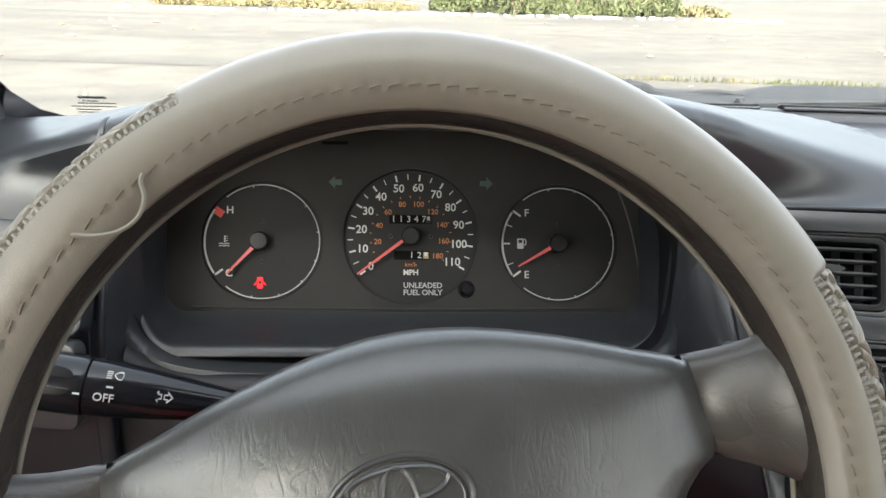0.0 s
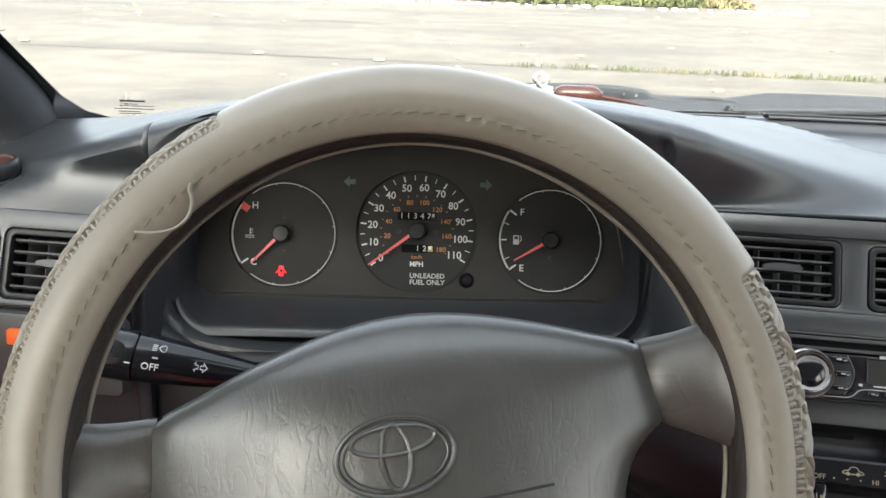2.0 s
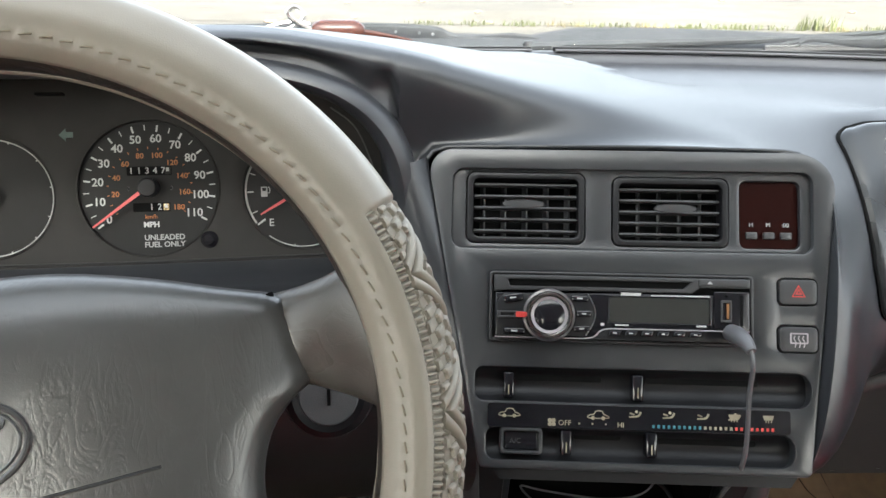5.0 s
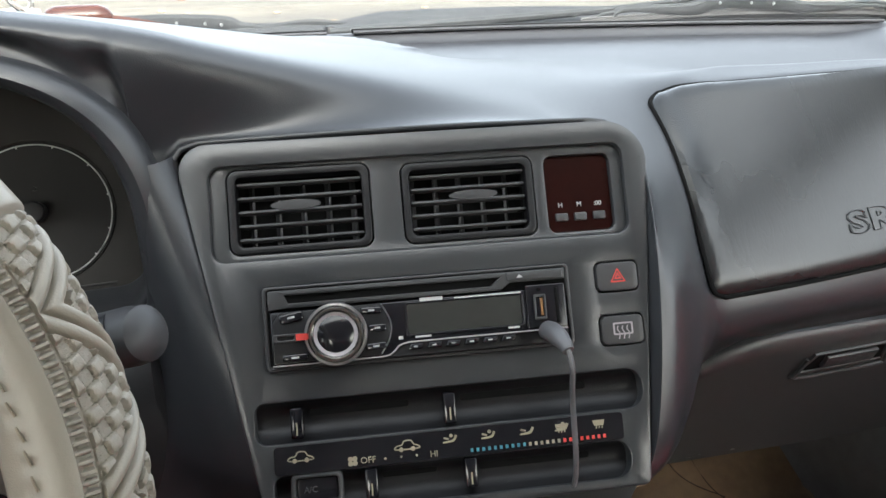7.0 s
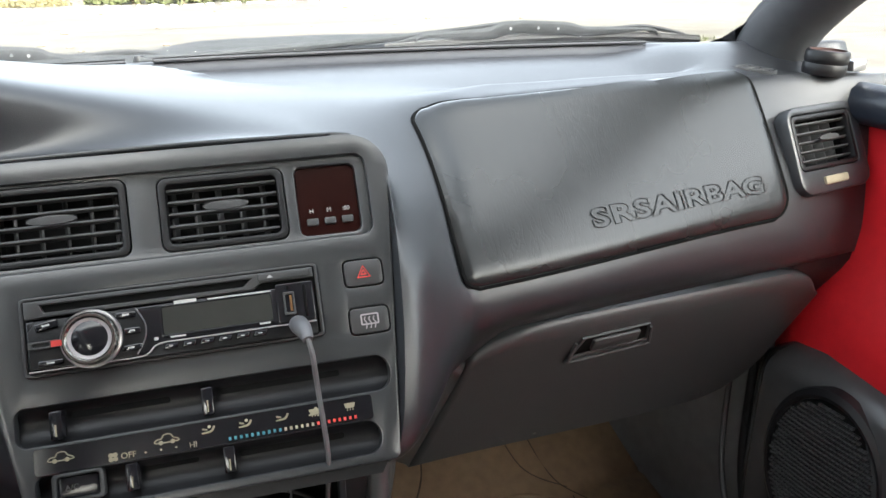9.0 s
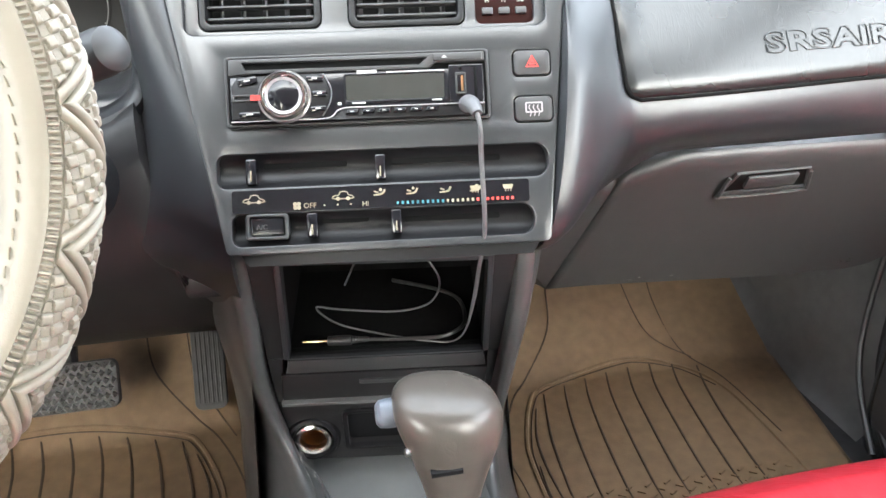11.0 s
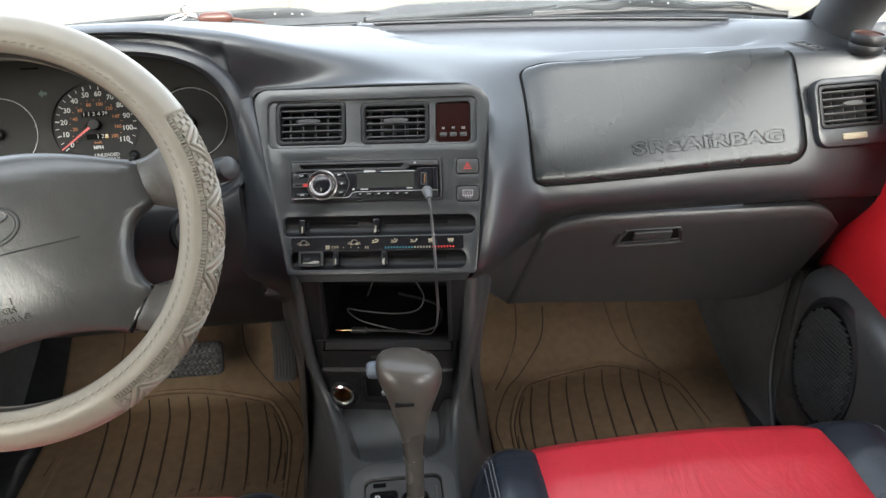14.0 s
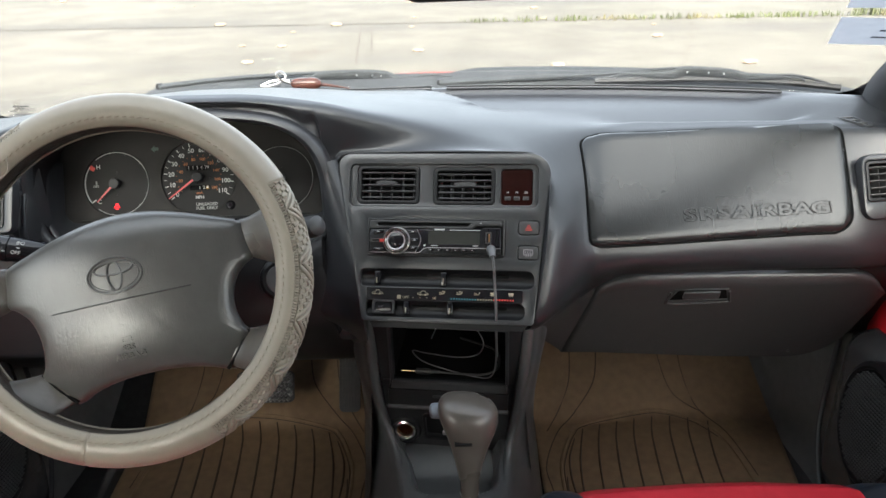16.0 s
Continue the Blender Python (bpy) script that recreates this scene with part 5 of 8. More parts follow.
swp = part("switch_panel", plate(rrect(-0.055, -0.026, 0.050, 0.032, r=0.007), (), -0.010, 0.003, round_=0.002), M["dash_low"], dash, "blank switch panel", xf=SWP)
part("orange_switch", box((-0.019, 0.0150, 0.005), (0.036, 0.0120, 0.006), 0.0015), M["orange_sw"], swp, "orange rocker switch", xf=SWP)

# demister slots along the glass, and the side demister
for x0, x1 in ((0.205, 0.385), (0.410, 0.925)):
    P0 = [(x, float(base_y(x)) - 0.033, 1.0445) for x in np.linspace(x0, x1, 24)]
    # no opening here: a near-black bar paints the slot's shade
    sl = part("demister_slot", tube(P0, 0.0065, 8, 1, flat=0.35), M["void"], dash, "dark bar painting the demister slot's shade under the glass")
    for dy in (-0.008, 0.008):
        part("slot_lip", tube([(x, y + dy, z) for x, y, z in P0], 0.0018, 6, 1), M["dash"], sl)
SD = frame_matrix((0.988, 0.632, 1.0250), Vector((0.646, -0.763, -0.10)).normalized(), Vector((0.763, 0.646, 0.10)).normalized(), (0.0, -0.12, 0.993))
sd = part("side_demister", plate([(-0.030, -0.011), (0.028, -0.008), (0.031, 0.004), (-0.024, 0.014), (-0.031, 0.008)], ([(-0.026, -0.0085), (0.025, -0.006), (0.027, 0.0025), (-0.022, 0.0112), (-0.027, 0.006)],), -0.010, 0.0006, round_=0.0005), M["dash"], dash, "slatted side window demister", xf=SD)
part("duct", plate([(-0.027, -0.0095), (0.026, -0.007), (0.028, 0.0035), (-0.023, 0.0122), (-0.028, 0.007)], (), -0.008, -0.0040), M["void"], sd, xf=SD)
for k in range(4):
    part("slat", box((-0.016 + 0.0115 * k, 0.001 - 0.001 * k, -0.0015), (0.0026, 0.020 - 0.002 * k, 0.005), 0.0006, Matrix.Rotation(radians(-42), 3, "Z")), M["dash"], sd, xf=SD)


# ---------- instrument cluster ----------
clu = thing("instrument_cluster", "black three-dial instrument cluster with white figures and red needles", "gauge cluster", m=K)
DIALS = (("temperature", -0.1172, -0.0030, 0.0480), ("speed", 0.0030, 0.0018, 0.0547), ("fuel", 0.1247, -0.0033, 0.0480))
part("face_plate", plate(rrect(-0.215, -0.082, 0.215, 0.105, r=0.03, n=8), [circle(u, v, r + 0.0008, 64) for _, u, v, r in DIALS], -0.006, 0.0, round_=0.0008), M["face"], clu, "matt charcoal gauge mask", xf=K)
# lower surround: a dark shelf that swells out into a rounded sill
rows = []
for u, v, nu, nv in [(-0.194, v, -0.25, 0.0) for v in np.linspace(0.03, -0.040, 8)] + [(-0.172 + 0.022 * math.cos(a), -0.040 + 0.0215 * math.sin(a), 0.25 * math.cos(a), math.sin(a)) for a in np.linspace(math.pi, 1.5 * math.pi, 10)[1:]] + [(u, -0.0615, 0.0, -1.0) for u in np.linspace(-0.16, 0.158, 24)] + [(0.170 + 0.022 * math.cos(a), -0.040 + 0.0215 * math.sin(a), 0.25 * math.cos(a), math.sin(a)) for a in np.linspace(1.5 * math.pi, 2 * math.pi, 10)[:-1]] + [(0.192, v, 0.25, 0.0) for v in np.linspace(-0.040, 0.03, 8)]:
    rows.append(spline([(u + nu * o, v + nv * o, z) for o, z in ((-0.001, 0.0012), (0.0035, 0.005), (0.0105, 0.013), (0.0165, 0.024), (0.0205, 0.033), (0.0250, 0.0385), (0.0310, 0.0400))], 4))
solid(part("lower_surround", sheet(rows), M["dash"], clu, "rounded dark sill under the gauges", xf=K), 0.0015)
part("mask_step", tube([(-0.170, -0.0560, 0.0004), (0.0, -0.0575, 0.0004), (0.168, -0.0565, 0.0004)], 0.0009, 6, 6), M["black"], clu, "thin step along the mask", xf=K)
part("mask_line", tube([(0.168, -0.066, 0.0006), (0.185, -0.064, 0.0006), (0.1925, -0.050, 0.0006), (0.187, 0.0, 0.0006), (0.172, 0.045, 0.0006), (0.150, 0.065, 0.0006)], 0.0007, 6, 6), M["faint"], clu, "thin grey line on the mask", xf=K)


def polar(r, deg):
    return r * math.cos(radians(deg)), r * math.sin(radians(deg))


def tick(bm, cu, cv, deg, r0, r1, w, z=-0.0028):
    a, b = polar((r0 + r1) / 2, deg)
    box((cu + a, cv + b, z), (r1 - r0, w, 0.0003), 0, Matrix.Rotation(radians(deg), 3, "Z"), bm)


for nm, cu, cv, r in DIALS:
    d = part(nm + "_dial", plate(circle(cu, cv, r, 64), (), -0.007, -0.003), M["dial"], clu, "matt black dial", xf=K)
    part("dial_ring", tube([(cu + (r + 0.0005) * math.cos(a), cv + (r + 0.0005) * math.sin(a), 0.0003) for a in np.linspace(0, 2 * math.pi, 64, endpoint=False)], 0.0006, 6, 1, closed=True), M["face"], d, "raised dial edge", xf=K)
    hub_r = 0.0075
    zn = 0.0045 if nm == "speed" else 0.004
    part("needle_hub", lathe([(0, zn + 0.004), (hub_r * 0.85, zn + 0.0035), (hub_r, zn + 0.0022), (hub_r, -0.003)], 28, K @ tr(cu + (0.000 if nm == "speed" else -0.0012), cv)), M["black"], d, "round black needle hub")
    if nm == "speed":
        na, nl = 216.5, 0.052
    elif nm == "fuel":
        na, nl = 210.0, 0.038
    else:
        na, nl = 226.0, 0.037
    bm = bmesh.new()
    ca, sa = math.cos(radians(na)), math.sin(radians(na))
    vs = []
    for t, w in ((hub_r * 0.8, 0.0014), (nl, 0.0006)):
        for s_ in (-1, 1):
            for z in (zn, zn + 0.0012):
                vs.append(bm.verts.new((cu - 0.001 + t * ca - s_ * w * sa, cv + t * sa + s_ * w * ca, z)))
    bmesh.ops.convex_hull(bm, input=vs)
    part("needle", bm, M["needle"], d, "red needle", False, xf=K)
    if nm == "speed":
        ma, mi, ka = bmesh.new(), bmesh.new(), bmesh.new()
        for k in range(23):
            deg = 217.4 - 2.262 * 5 * k
            tick(ma if k % 2 == 0 else mi, cu, cv, deg, 0.0462 if k % 2 == 0 else 0.0470, 0.0515, 0.0014 if k % 2 == 0 else 0.0007)
            if k % 2 == 0:
                a, b = polar(0.0405 if k < 20 else 0.0398, deg)
                lettering(str(k * 5), 0.0092, K @ tr(cu + a, cv + b, -0.0028), M["white"], d, "numeral", bold=0.00012)
        for k in range(0, 19):
            deg = 217.4 - 2.262 * k * 10 / 1.609
            tick(ka, cu, cv, deg, 0.0318, 0.0336, 0.0006)
            if k % 2 == 0 and k:
                a, b = polar(0.0272, deg)
                lettering(str(k * 10), 0.0062, K @ tr(cu + a, cv + b, -0.0028), M["orange"], d, "numeral", bold=0.00004)
        part("major_ticks", ma, M["white"], d, smooth=False, xf=K)
        part("minor_ticks", mi, M["white"], d, smooth=False, xf=K)
        part("inner_ticks", ka, M["orange"], d, smooth=False, xf=K)
        lettering("MPH", 0.0062, K @ tr(0.0033, -0.0277, -0.0028), M["white"], d, bold=0.00015)
        lettering("km/h", 0.0048, K @ tr(0.0033, -0.0212, -0.0028), M["orange"], d)
        lettering("UNLEADED", 0.0062, K @ tr(0.0132, -0.0382, -0.0028), M["dim"], d, bold=0.00012)
        lettering("FUEL ONLY", 0.0062, K @ tr(0.0132, -0.0440, -0.0028), M["dim"], d, bold=0.00012)
        for row, (v0, txt, u0, x0, x1) in enumerate(((0.0160, "11347", -0.0110, -0.0145, 0.0205), (-0.0135, "12", 0.0040, -0.0105, 0.0185))):
            w = part("counter_window", plate(rrect(x0, v0 - 0.0036, x1, v0 + 0.0036, r=0.0008), (), -0.0032, -0.0026), M["void"], d, "black counter window", smooth=False, xf=K)
            for i, c in enumerate(txt):
                lettering(c, 0.0072, K @ tr(u0 + i * 0.0062, v0, -0.0024), M["white"], w, "digit")
            part("counter_wheel", box((x1 - 0.0030, v0, -0.0022), (0.0046, 0.0058, 0.001), 0.0003), M["brass"] if row else M["dial"], w, "last counter wheel", False, xf=K)
            part("digit_bar", box((x1 - 0.0030, v0 + 0.0008, -0.0015), (0.0022, 0.0030, 0.0003)), M["dim"], w, smooth=False, xf=K)
        for s_ in (-1, 1):
            part("screw", lathe([(0, -0.0018), (0.0014, -0.0018), (0.0016, -0.003)], 12, K @ tr(cu + s_ * 0.0165, cv)), M["black"], d)
    else:
        arc = [(cu + 0.0462 * math.cos(radians(a)), cv + 0.0462 * math.sin(radians(a)), -0.0028) for a in np.linspace(-128, 129, 60)]
        arc2 = [(cu + 0.0462 * math.cos(radians(a)), cv + 0.0462 * math.sin(radians(a)), -0.0028) for a in np.linspace(146, 214, 20)]
        part("scale_arc", tube(arc, 0.0005, 4, 1), M["white"], d, xf=K)
        part("scale_arc", tube(arc2, 0.0009, 4, 1), M["white"], d, xf=K)
        marks = [(a, 0.0446, 0.0464, 0.0009) for a in (100, 72, 40, 10, -20, -45, -72, -100)] + [(a, 0.0385, 0.0462, 0.0016) for a in (144, 216)]
        if nm == "fuel":
            marks += [(180, 0.0400, 0.0450, 0.0012), (160, 0.0405, 0.0455, 0.0007), (203, 0.0405, 0.0455, 0.0007)]
        for mark in marks:
            bm = bmesh.new()
            tick(bm, cu, cv, *mark)
            part("scale_tick", bm, M["white"], d, smooth=False, xf=K)
        top, low = ("H", "C") if nm == "temperature" else ("F", "E")
        lettering(top, 0.0085, K @ tr(cu - 0.0262, cv + 0.0252, -0.0028), M["white"], d, bold=0.0001)
        lettering(low, 0.0085, K @ tr(cu - 0.0262, cv - 0.0258, -0.0028), M["white"], d, bold=0.0001)
        for s_ in (-1, 1):
            part("screw", lathe([(0, -0.0018), (0.0014, -0.0018), (0.0016, -0.003)], 12, K @ tr(cu, cv + s_ * 0.0162)), M["black"], d)
        bm = bmesh.new()
        sx, sy = cu - 0.0305, cv
        if nm == "fuel":
            plate(rrect(sx - 0.0034, sy - 0.0042, sx + 0.0018, sy + 0.0042, r=0.0006), (rrect(sx - 0.0024, sy + 0.0006, sx + 0.0008, sy + 0.0032, r=0.0003),), -0.0030, -0.0026, bm)
            tube([(sx + 0.002, sy - 0.001, -0.0027), (sx + 0.0034, sy - 0.001, -0.0027), (sx + 0.0038, sy + 0.002, -0.0027), (sx + 0.0026, sy + 0.0040, -0.0027)], 0.0004, 4, 3, bm)
        else:
            tube([(sx + 0.0005, sy + 0.0045, -0.0027), (sx + 0.0005, sy - 0.001, -0.0027)], 0.0006, 5, 2, bm)
            for k in (0.0, 0.0018, 0.0036):
                box((sx + 0.0018, sy + k + 0.0004, -0.0027), (0.002, 0.0005, 0.0003), 0, None, bm)
            for k in (-0.0022, -0.0040):
                tube([(sx - 0.004, sy + k, -0.0027), (sx - 0.002, sy + k + 0.0006, -0.0027), (sx, sy + k, -0.0027), (sx + 0.002, sy + k + 0.0006, -0.0027), (sx + 0.0042, sy + k, -0.0027)], 0.0004, 4, 3, bm)
        part("symbol", bm, M["dim"], d, "fuel pump symbol" if nm == "fuel" else "coolant thermometer symbol", False, xf=K)
        if nm == "temperature":
            a, b = polar(0.0425, 146)
            part("red_zone", box((cu + a, cv + b, -0.0027), (0.008, 0.0062, 0.0004), 0, Matrix.Rotation(radians(146), 3, "Z")), M["redp"], d, "red hot mark", False, xf=K)
            bm = bmesh.new()
            wx, wy = cu - 0.0012, cv - 0.0335
            plate(rrect(wx - 0.0022, wy - 0.0045, wx + 0.0022, wy + 0.0045, r=0.001), (rrect(wx - 0.0014, wy - 0.0010, wx + 0.0014, wy + 0.0015, r=0.0005),), -0.0029, -0.0024, bm)
            for s_ in (-1, 1):
                tube([(wx + s_ * 0.0022, wy + 0.001, -0.0026), (wx + s_ * 0.0046, wy - 0.0018, -0.0026)], 0.0005, 4, 2, bm)
            part("door_warning_lamp", bm, M["warn"], d, "lit red open-door warning lamp", False, xf=K)
for s_ in (-1, 1):
    u, v = (-0.0583 if s_ < 0 else 0.0645), 0.0457
    part("turn_arrow", plate([(u + s_ * 0.0058, v), (u + s_ * 0.0005, v + 0.0052), (u + s_ * 0.0005, v + 0.0022), (u - s_ * 0.0050, v + 0.0022), (u - s_ * 0.0050, v - 0.0022), (u + s_ * 0.0005, v - 0.0022), (u + s_ * 0.0005, v - 0.0052)][::s_ if s_ > 0 else -1], (), 0.0001, 0.0004), M["green"], clu, "unlit dark green turn arrow", False, xf=K)
part("trip_reset", lathe([(0, 0.0055), (0.0040, 0.0052), (0.0046, 0.004), (0.0046, 0.0), (0.0066, 0.0004), (0.0070, 0.0)], 24, K @ tr(0.0488, -0.0412)), M["gloss"], clu, "round black trip reset knob")
part("hood_slot", box((-0.055, 0.070, 0.040), (0.02, 0.002, 0.006), 0.0008), M["void"], clu, smooth=False, xf=K)

# ---------- steering wheel ----------
wheel = thing("steering_wheel", "four-spoke steering wheel with a beige stitched leather cover", "steering wheel", m=W)
RW, RT = 0.1800, 0.0215


def ring_point(th, ph, rad=RT, lift=0.0):
    """On the rim: th round the wheel, ph round the section (0 outwards, 90 towards the driver)."""
    c, s_ = np.cos(th), np.sin(th)
    R = RW + (rad + lift) * np.cos(ph)
    return np.stack([R * c, R * s_, (rad + lift) * np.sin(ph) * 1.0 + 0 * R], -1)


def to_mesh_grid(th, ph, lift, name, mat_, parent, label="", closed=True):
    TH, PH = np.meshgrid(th, ph, indexing="ij")
    P = ring_point(TH, PH, RT, lift(TH, PH) if callable(lift) else lift)
    ob = link_mesh(name, sheet_mesh(name, P, closed), mat_, parent, True, W)
    if label:
        ob["label"] = label
    return ob


th_all = np.linspace(0, 2 * math.pi, 240, endpoint=False)
to_mesh_grid(th_all, np.linspace(0, 2 * math.pi, 17), -0.0035, "rim", M["rim"], wheel, "dark worn inner rim")
# relief zones on the cover: (start, end) round the wheel
ZONES = ((radians(-70.5), radians(21.0)), (radians(110.5), radians(204.5)))
PH0, PH1 = radians(-48), radians(80)


def inner_edge(TH):
    """Where the relief ends towards the driver: the cover sits twisted on its far half."""
    return PH1 - radians(16) * (np.cos(TH) < 0.0)


def zone_mask(TH):
    out = np.zeros_like(TH)
    for a, b in ZONES:
        d = np.minimum(TH - a, b - TH) * RW
        out = np.maximum(out, d)
        d2 = np.minimum(TH - 2 * math.pi - a, b - TH + 2 * math.pi) * RW
        out = np.maximum(out, d2)
    return out


def smooth_lift(TH, PH):
    """Plain leather with shallow pinches at the stitches and a seam."""
    s_ = TH * RW
    st = 0.0006 * np.exp(-((PH - radians(112)) * RT / 0.0016) ** 2) * (0.6 + 0.6 * np.cos(2 * math.pi * s_ / 0.0082))
    seam = sum(0.0010 * np.exp(-(((TH - a + math.pi) % (2 * math.pi) - math.pi) * RW / 0.0014) ** 2) for a in (radians(247.5),))
    z = zone_mask(TH)
    dip = 0.0028 * sm(0.0, 0.004, z) * sm(PH0 - 0.1, PH0 + 0.15, PH) * (1 - sm(inner_edge(TH) - 0.10, inner_edge(TH) + 0.02, PH))
    return 0.0004 * np.sin(TH * 5 + PH) - st - seam - dip


cover = to_mesh_grid(np.linspace(0, 2 * math.pi, 900, endpoint=False), np.linspace(radians(-142), radians(142), 60), smooth_lift, "wheel_cover", M["cover"], wheel, "smooth beige leather wheel cover")
solid(cover, 0.0022)


def relief(s_, w, L, tall):
    """Zigzag bands with woven squares between; s_ along the zone, w across it (0 to 1)."""
    per, wide = 0.0578, 0.0480
    f_ = np.abs((((s_ - 0.0236) / per) % 1.0) - 0.5) * 2
    edge = np.minimum(s_, L - s_)
    # two ribs side by side run to and fro across the width
    d = (w - (0.06 + 0.78 * f_)) * wide * 0.60
    rib = np.maximum(np.clip(1 - ((d - 0.0027) / 0.0024) ** 2, 0, 1), np.clip(1 - ((d + 0.0027) / 0.0024) ** 2, 0, 1)) ** 0.5
    k = 0.0050
    q = w * wide
    a, b = (s_ * 0.95 + q * 0.31) / k, (q * 0.95 - s_ * 0.31) / k
    ia, ib = np.floor(a), np.floor(b)
    fa, fb = a - ia - 0.5, b - ib - 0.5
    up = ((ia + ib) % 2)
    tile = np.clip(1 - (np.maximum(np.abs(fa), np.abs(fb)) / 0.5) ** 8, 0, 1) ** 0.5
    weave = tile * np.where(up > 0, 0.85 + 0.5 * (0.25 - fa * fa), 0.30 + 0.06 * np.cos(fa * 36))
    h = np.where(np.abs(d) < 0.0057, rib * 1.1, weave)
    teeth = np.clip(0.5 + 1.6 * np.cos(2 * math.pi * s_ / 0.0030), 0, 1)
    border = sm(0.865, 0.875, w)
    h = h * (1 - border) + border * (0.15 + 0.85 * teeth) * sm(0.885, 0.895, w) * (1 - sm(0.985, 1.0, w))
    return tall * h * sm(0.0, 0.004, edge)


for a, b in ZONES:
    L = (b - a) * RW
    th = np.linspace(a, b, 640)
    ph = np.linspace(PH0, float(inner_edge(np.array((a + b) / 2))), 88)
    fn = lambda TH, PH: -0.0026 + relief((TH - a) * RW, (PH - ph[0]) / (ph[-1] - ph[0]), L, 0.0027 if a < 0 else 0.0020)
    to_mesh_grid(th, ph, fn, "relief_band", M["woven"], cover, "woven and zigzag embossed leather band", closed=False)
bm = bmesh.new()
step = 0.0082 / RW
k = 0
while k * step < 2 * math.pi:
    p0 = Vector(ring_point(np.array(k * step), np.array(radians(110.5)), RT, 0.0003))
    p1 = Vector(ring_point(np.array(k * step + step * 0.62), np.array(radians(113.0)), RT, 0.0003))
    mid = (p0 + p1) / 2 + (p0 + p1).normalized() * 0 + Vector((0, 0, 0.0005))
    tube([p0, mid, p1], 0.00045, 5, 2, bm)
    k += 1
tagged(part("stitching", bm, M["thread"], cover, "row of cream stitches", xf=W), kind="")
lo = [Vector(ring_point(np.array(radians(a)), np.array(radians(p)), RT, q)) for a, p, q in ((131.0, 108, 0.0008), (130.5, 113, 0.002), (129, 124, 0.004), (126.5, 133, 0.006), (123.5, 134, 0.006), (121.3, 126, 0.004), (120.4, 115, 0.002), (119.5, 110, 0.0008))]
part("loose_thread", tube(lo, 0.0009, 5, 6), M["woven"], cover, "loose cream thread hanging from the stitching", xf=W)


def dome(u, v):
    """Front of the hub pad."""
    v = v - 0.026
    return 0.006 - 0.020 * (u / 0.14) ** 2 - 0.9 * max(0.0, v - 0.0) ** 2 * 9 - 1.2 * max(0.0, -0.07 - v) ** 2 * 3


HALF = [(0.0, 0.0500), (0.035, 0.0463), (0.072, 0.0362), (0.105, 0.0242), (0.1275, 0.0160), (0.1315, 0.0080), (0.1345, -0.010), (0.1355, -0.0260), (0.125, -0.0330), (0.113, -0.0450), (0.1055, -0.0620), (0.1045, -0.0800), (0.109, -0.0960), (0.1145, -0.1060), (0.100, -0.1240), (0.0870, -0.1375), (0.065, -0.1300), (0.035, -0.1235), (0.0, -0.1215)]
UP = 0.0235          # the hub sits above the rim's middle
HALF = [(x, (y if y > -0.0455 else -0.0455 + (y + 0.0455) * 1.10) + UP) for x, y in HALF]
out_line = spline([(x, y, 0) for x, y in HALF] + [(-x, y, 0) for x, y in HALF[-2:0:-1]], 3, closed=True)
cx, cy = 0.0, -0.014
rows = []
for p in out_line:
    row = []
    for q, drop in ((0.0, 0), (0.2, 0), (0.4, 0), (0.6, 0), (0.78, 0), (0.90, 0.0006), (0.965, 0.0026), (0.99, 0.0060), (1.0, 0.011), (0.985, 0.022), (0.93, 0.040), (0.80, 0.052)):
        x, y = cx + (p.x - cx) * q, cy + (p.y - cy) * q
        row.append(Vector((x, y, dome(x, y) - drop)))
    rows.append(row)
pad = part("hub_pad", sheet(rows, closed_u=True), M["pad"], wheel, "grained dark grey airbag pad", xf=W)


def on_pad(u, v, dz=0.0):
    e = 0.002
    gx, gy_ = (dome(u + e, v) - dome(u - e, v)) / (2 * e), (dome(u, v + e) - dome(u, v - e)) / (2 * e)
    n = Vector((-gx, -gy_, 1)).normalized()
    a = Vector((1, 0, gx)).normalized()
    return frame_matrix(Vector((u, v, dome(u, v))) + n * dz, a, n.cross(a), n)


def pad_ring(ru, rv, u0, v0, r, rot=0.0):
    return [W @ on_pad(u0 + ru * math.cos(a) * math.cos(rot) - rv * math.sin(a) * math.sin(rot), v0 + ru * math.cos(a) * math.sin(rot) + rv * math.sin(a) * math.cos(rot), 0.0004).translation for a in np.linspace(0, 2 * math.pi, 40, endpoint=False)]


em = part("emblem", tube(pad_ring(0.0290, 0.0190, -0.0085, -0.0178 + UP, 0), 0.0014, 8, 1, closed=True), M["pad"], pad, "moulded oval emblem ring")
part("emblem_oval", tube(pad_ring(0.0258, 0.0160, -0.0085, -0.0178 + UP, 0), 0.0007, 6, 1, closed=True), M["pad"], em)
part("emblem_oval", tube(pad_ring(0.0072, 0.0155, -0.0085, -0.0183 + UP, 0), 0.0013, 6, 1, closed=True), M["pad"], em)
part("emblem_oval", tube(pad_ring(0.0205, 0.0068, -0.0085, -0.0103 + UP, 0), 0.0013, 6, 1, closed=True), M["pad"], em)
# darker than the pad: the pressed crease's shade put into a raised line
part("crease_groove", tube([W @ on_pad(u, -0.0450 + UP, 0.0).translation for u in np.linspace(-0.082, 0.067, 24)], 0.0008, 6, 1), M["trim"], pad, "dark line with the pressed crease's shade painted in")
lettering("SRS", 0.0090, W @ on_pad(-0.0095, -0.0965 + UP, 0.0009), M["pad_mark"], pad, depth=0.0008, bold=0.0001, label="embossed lettering")
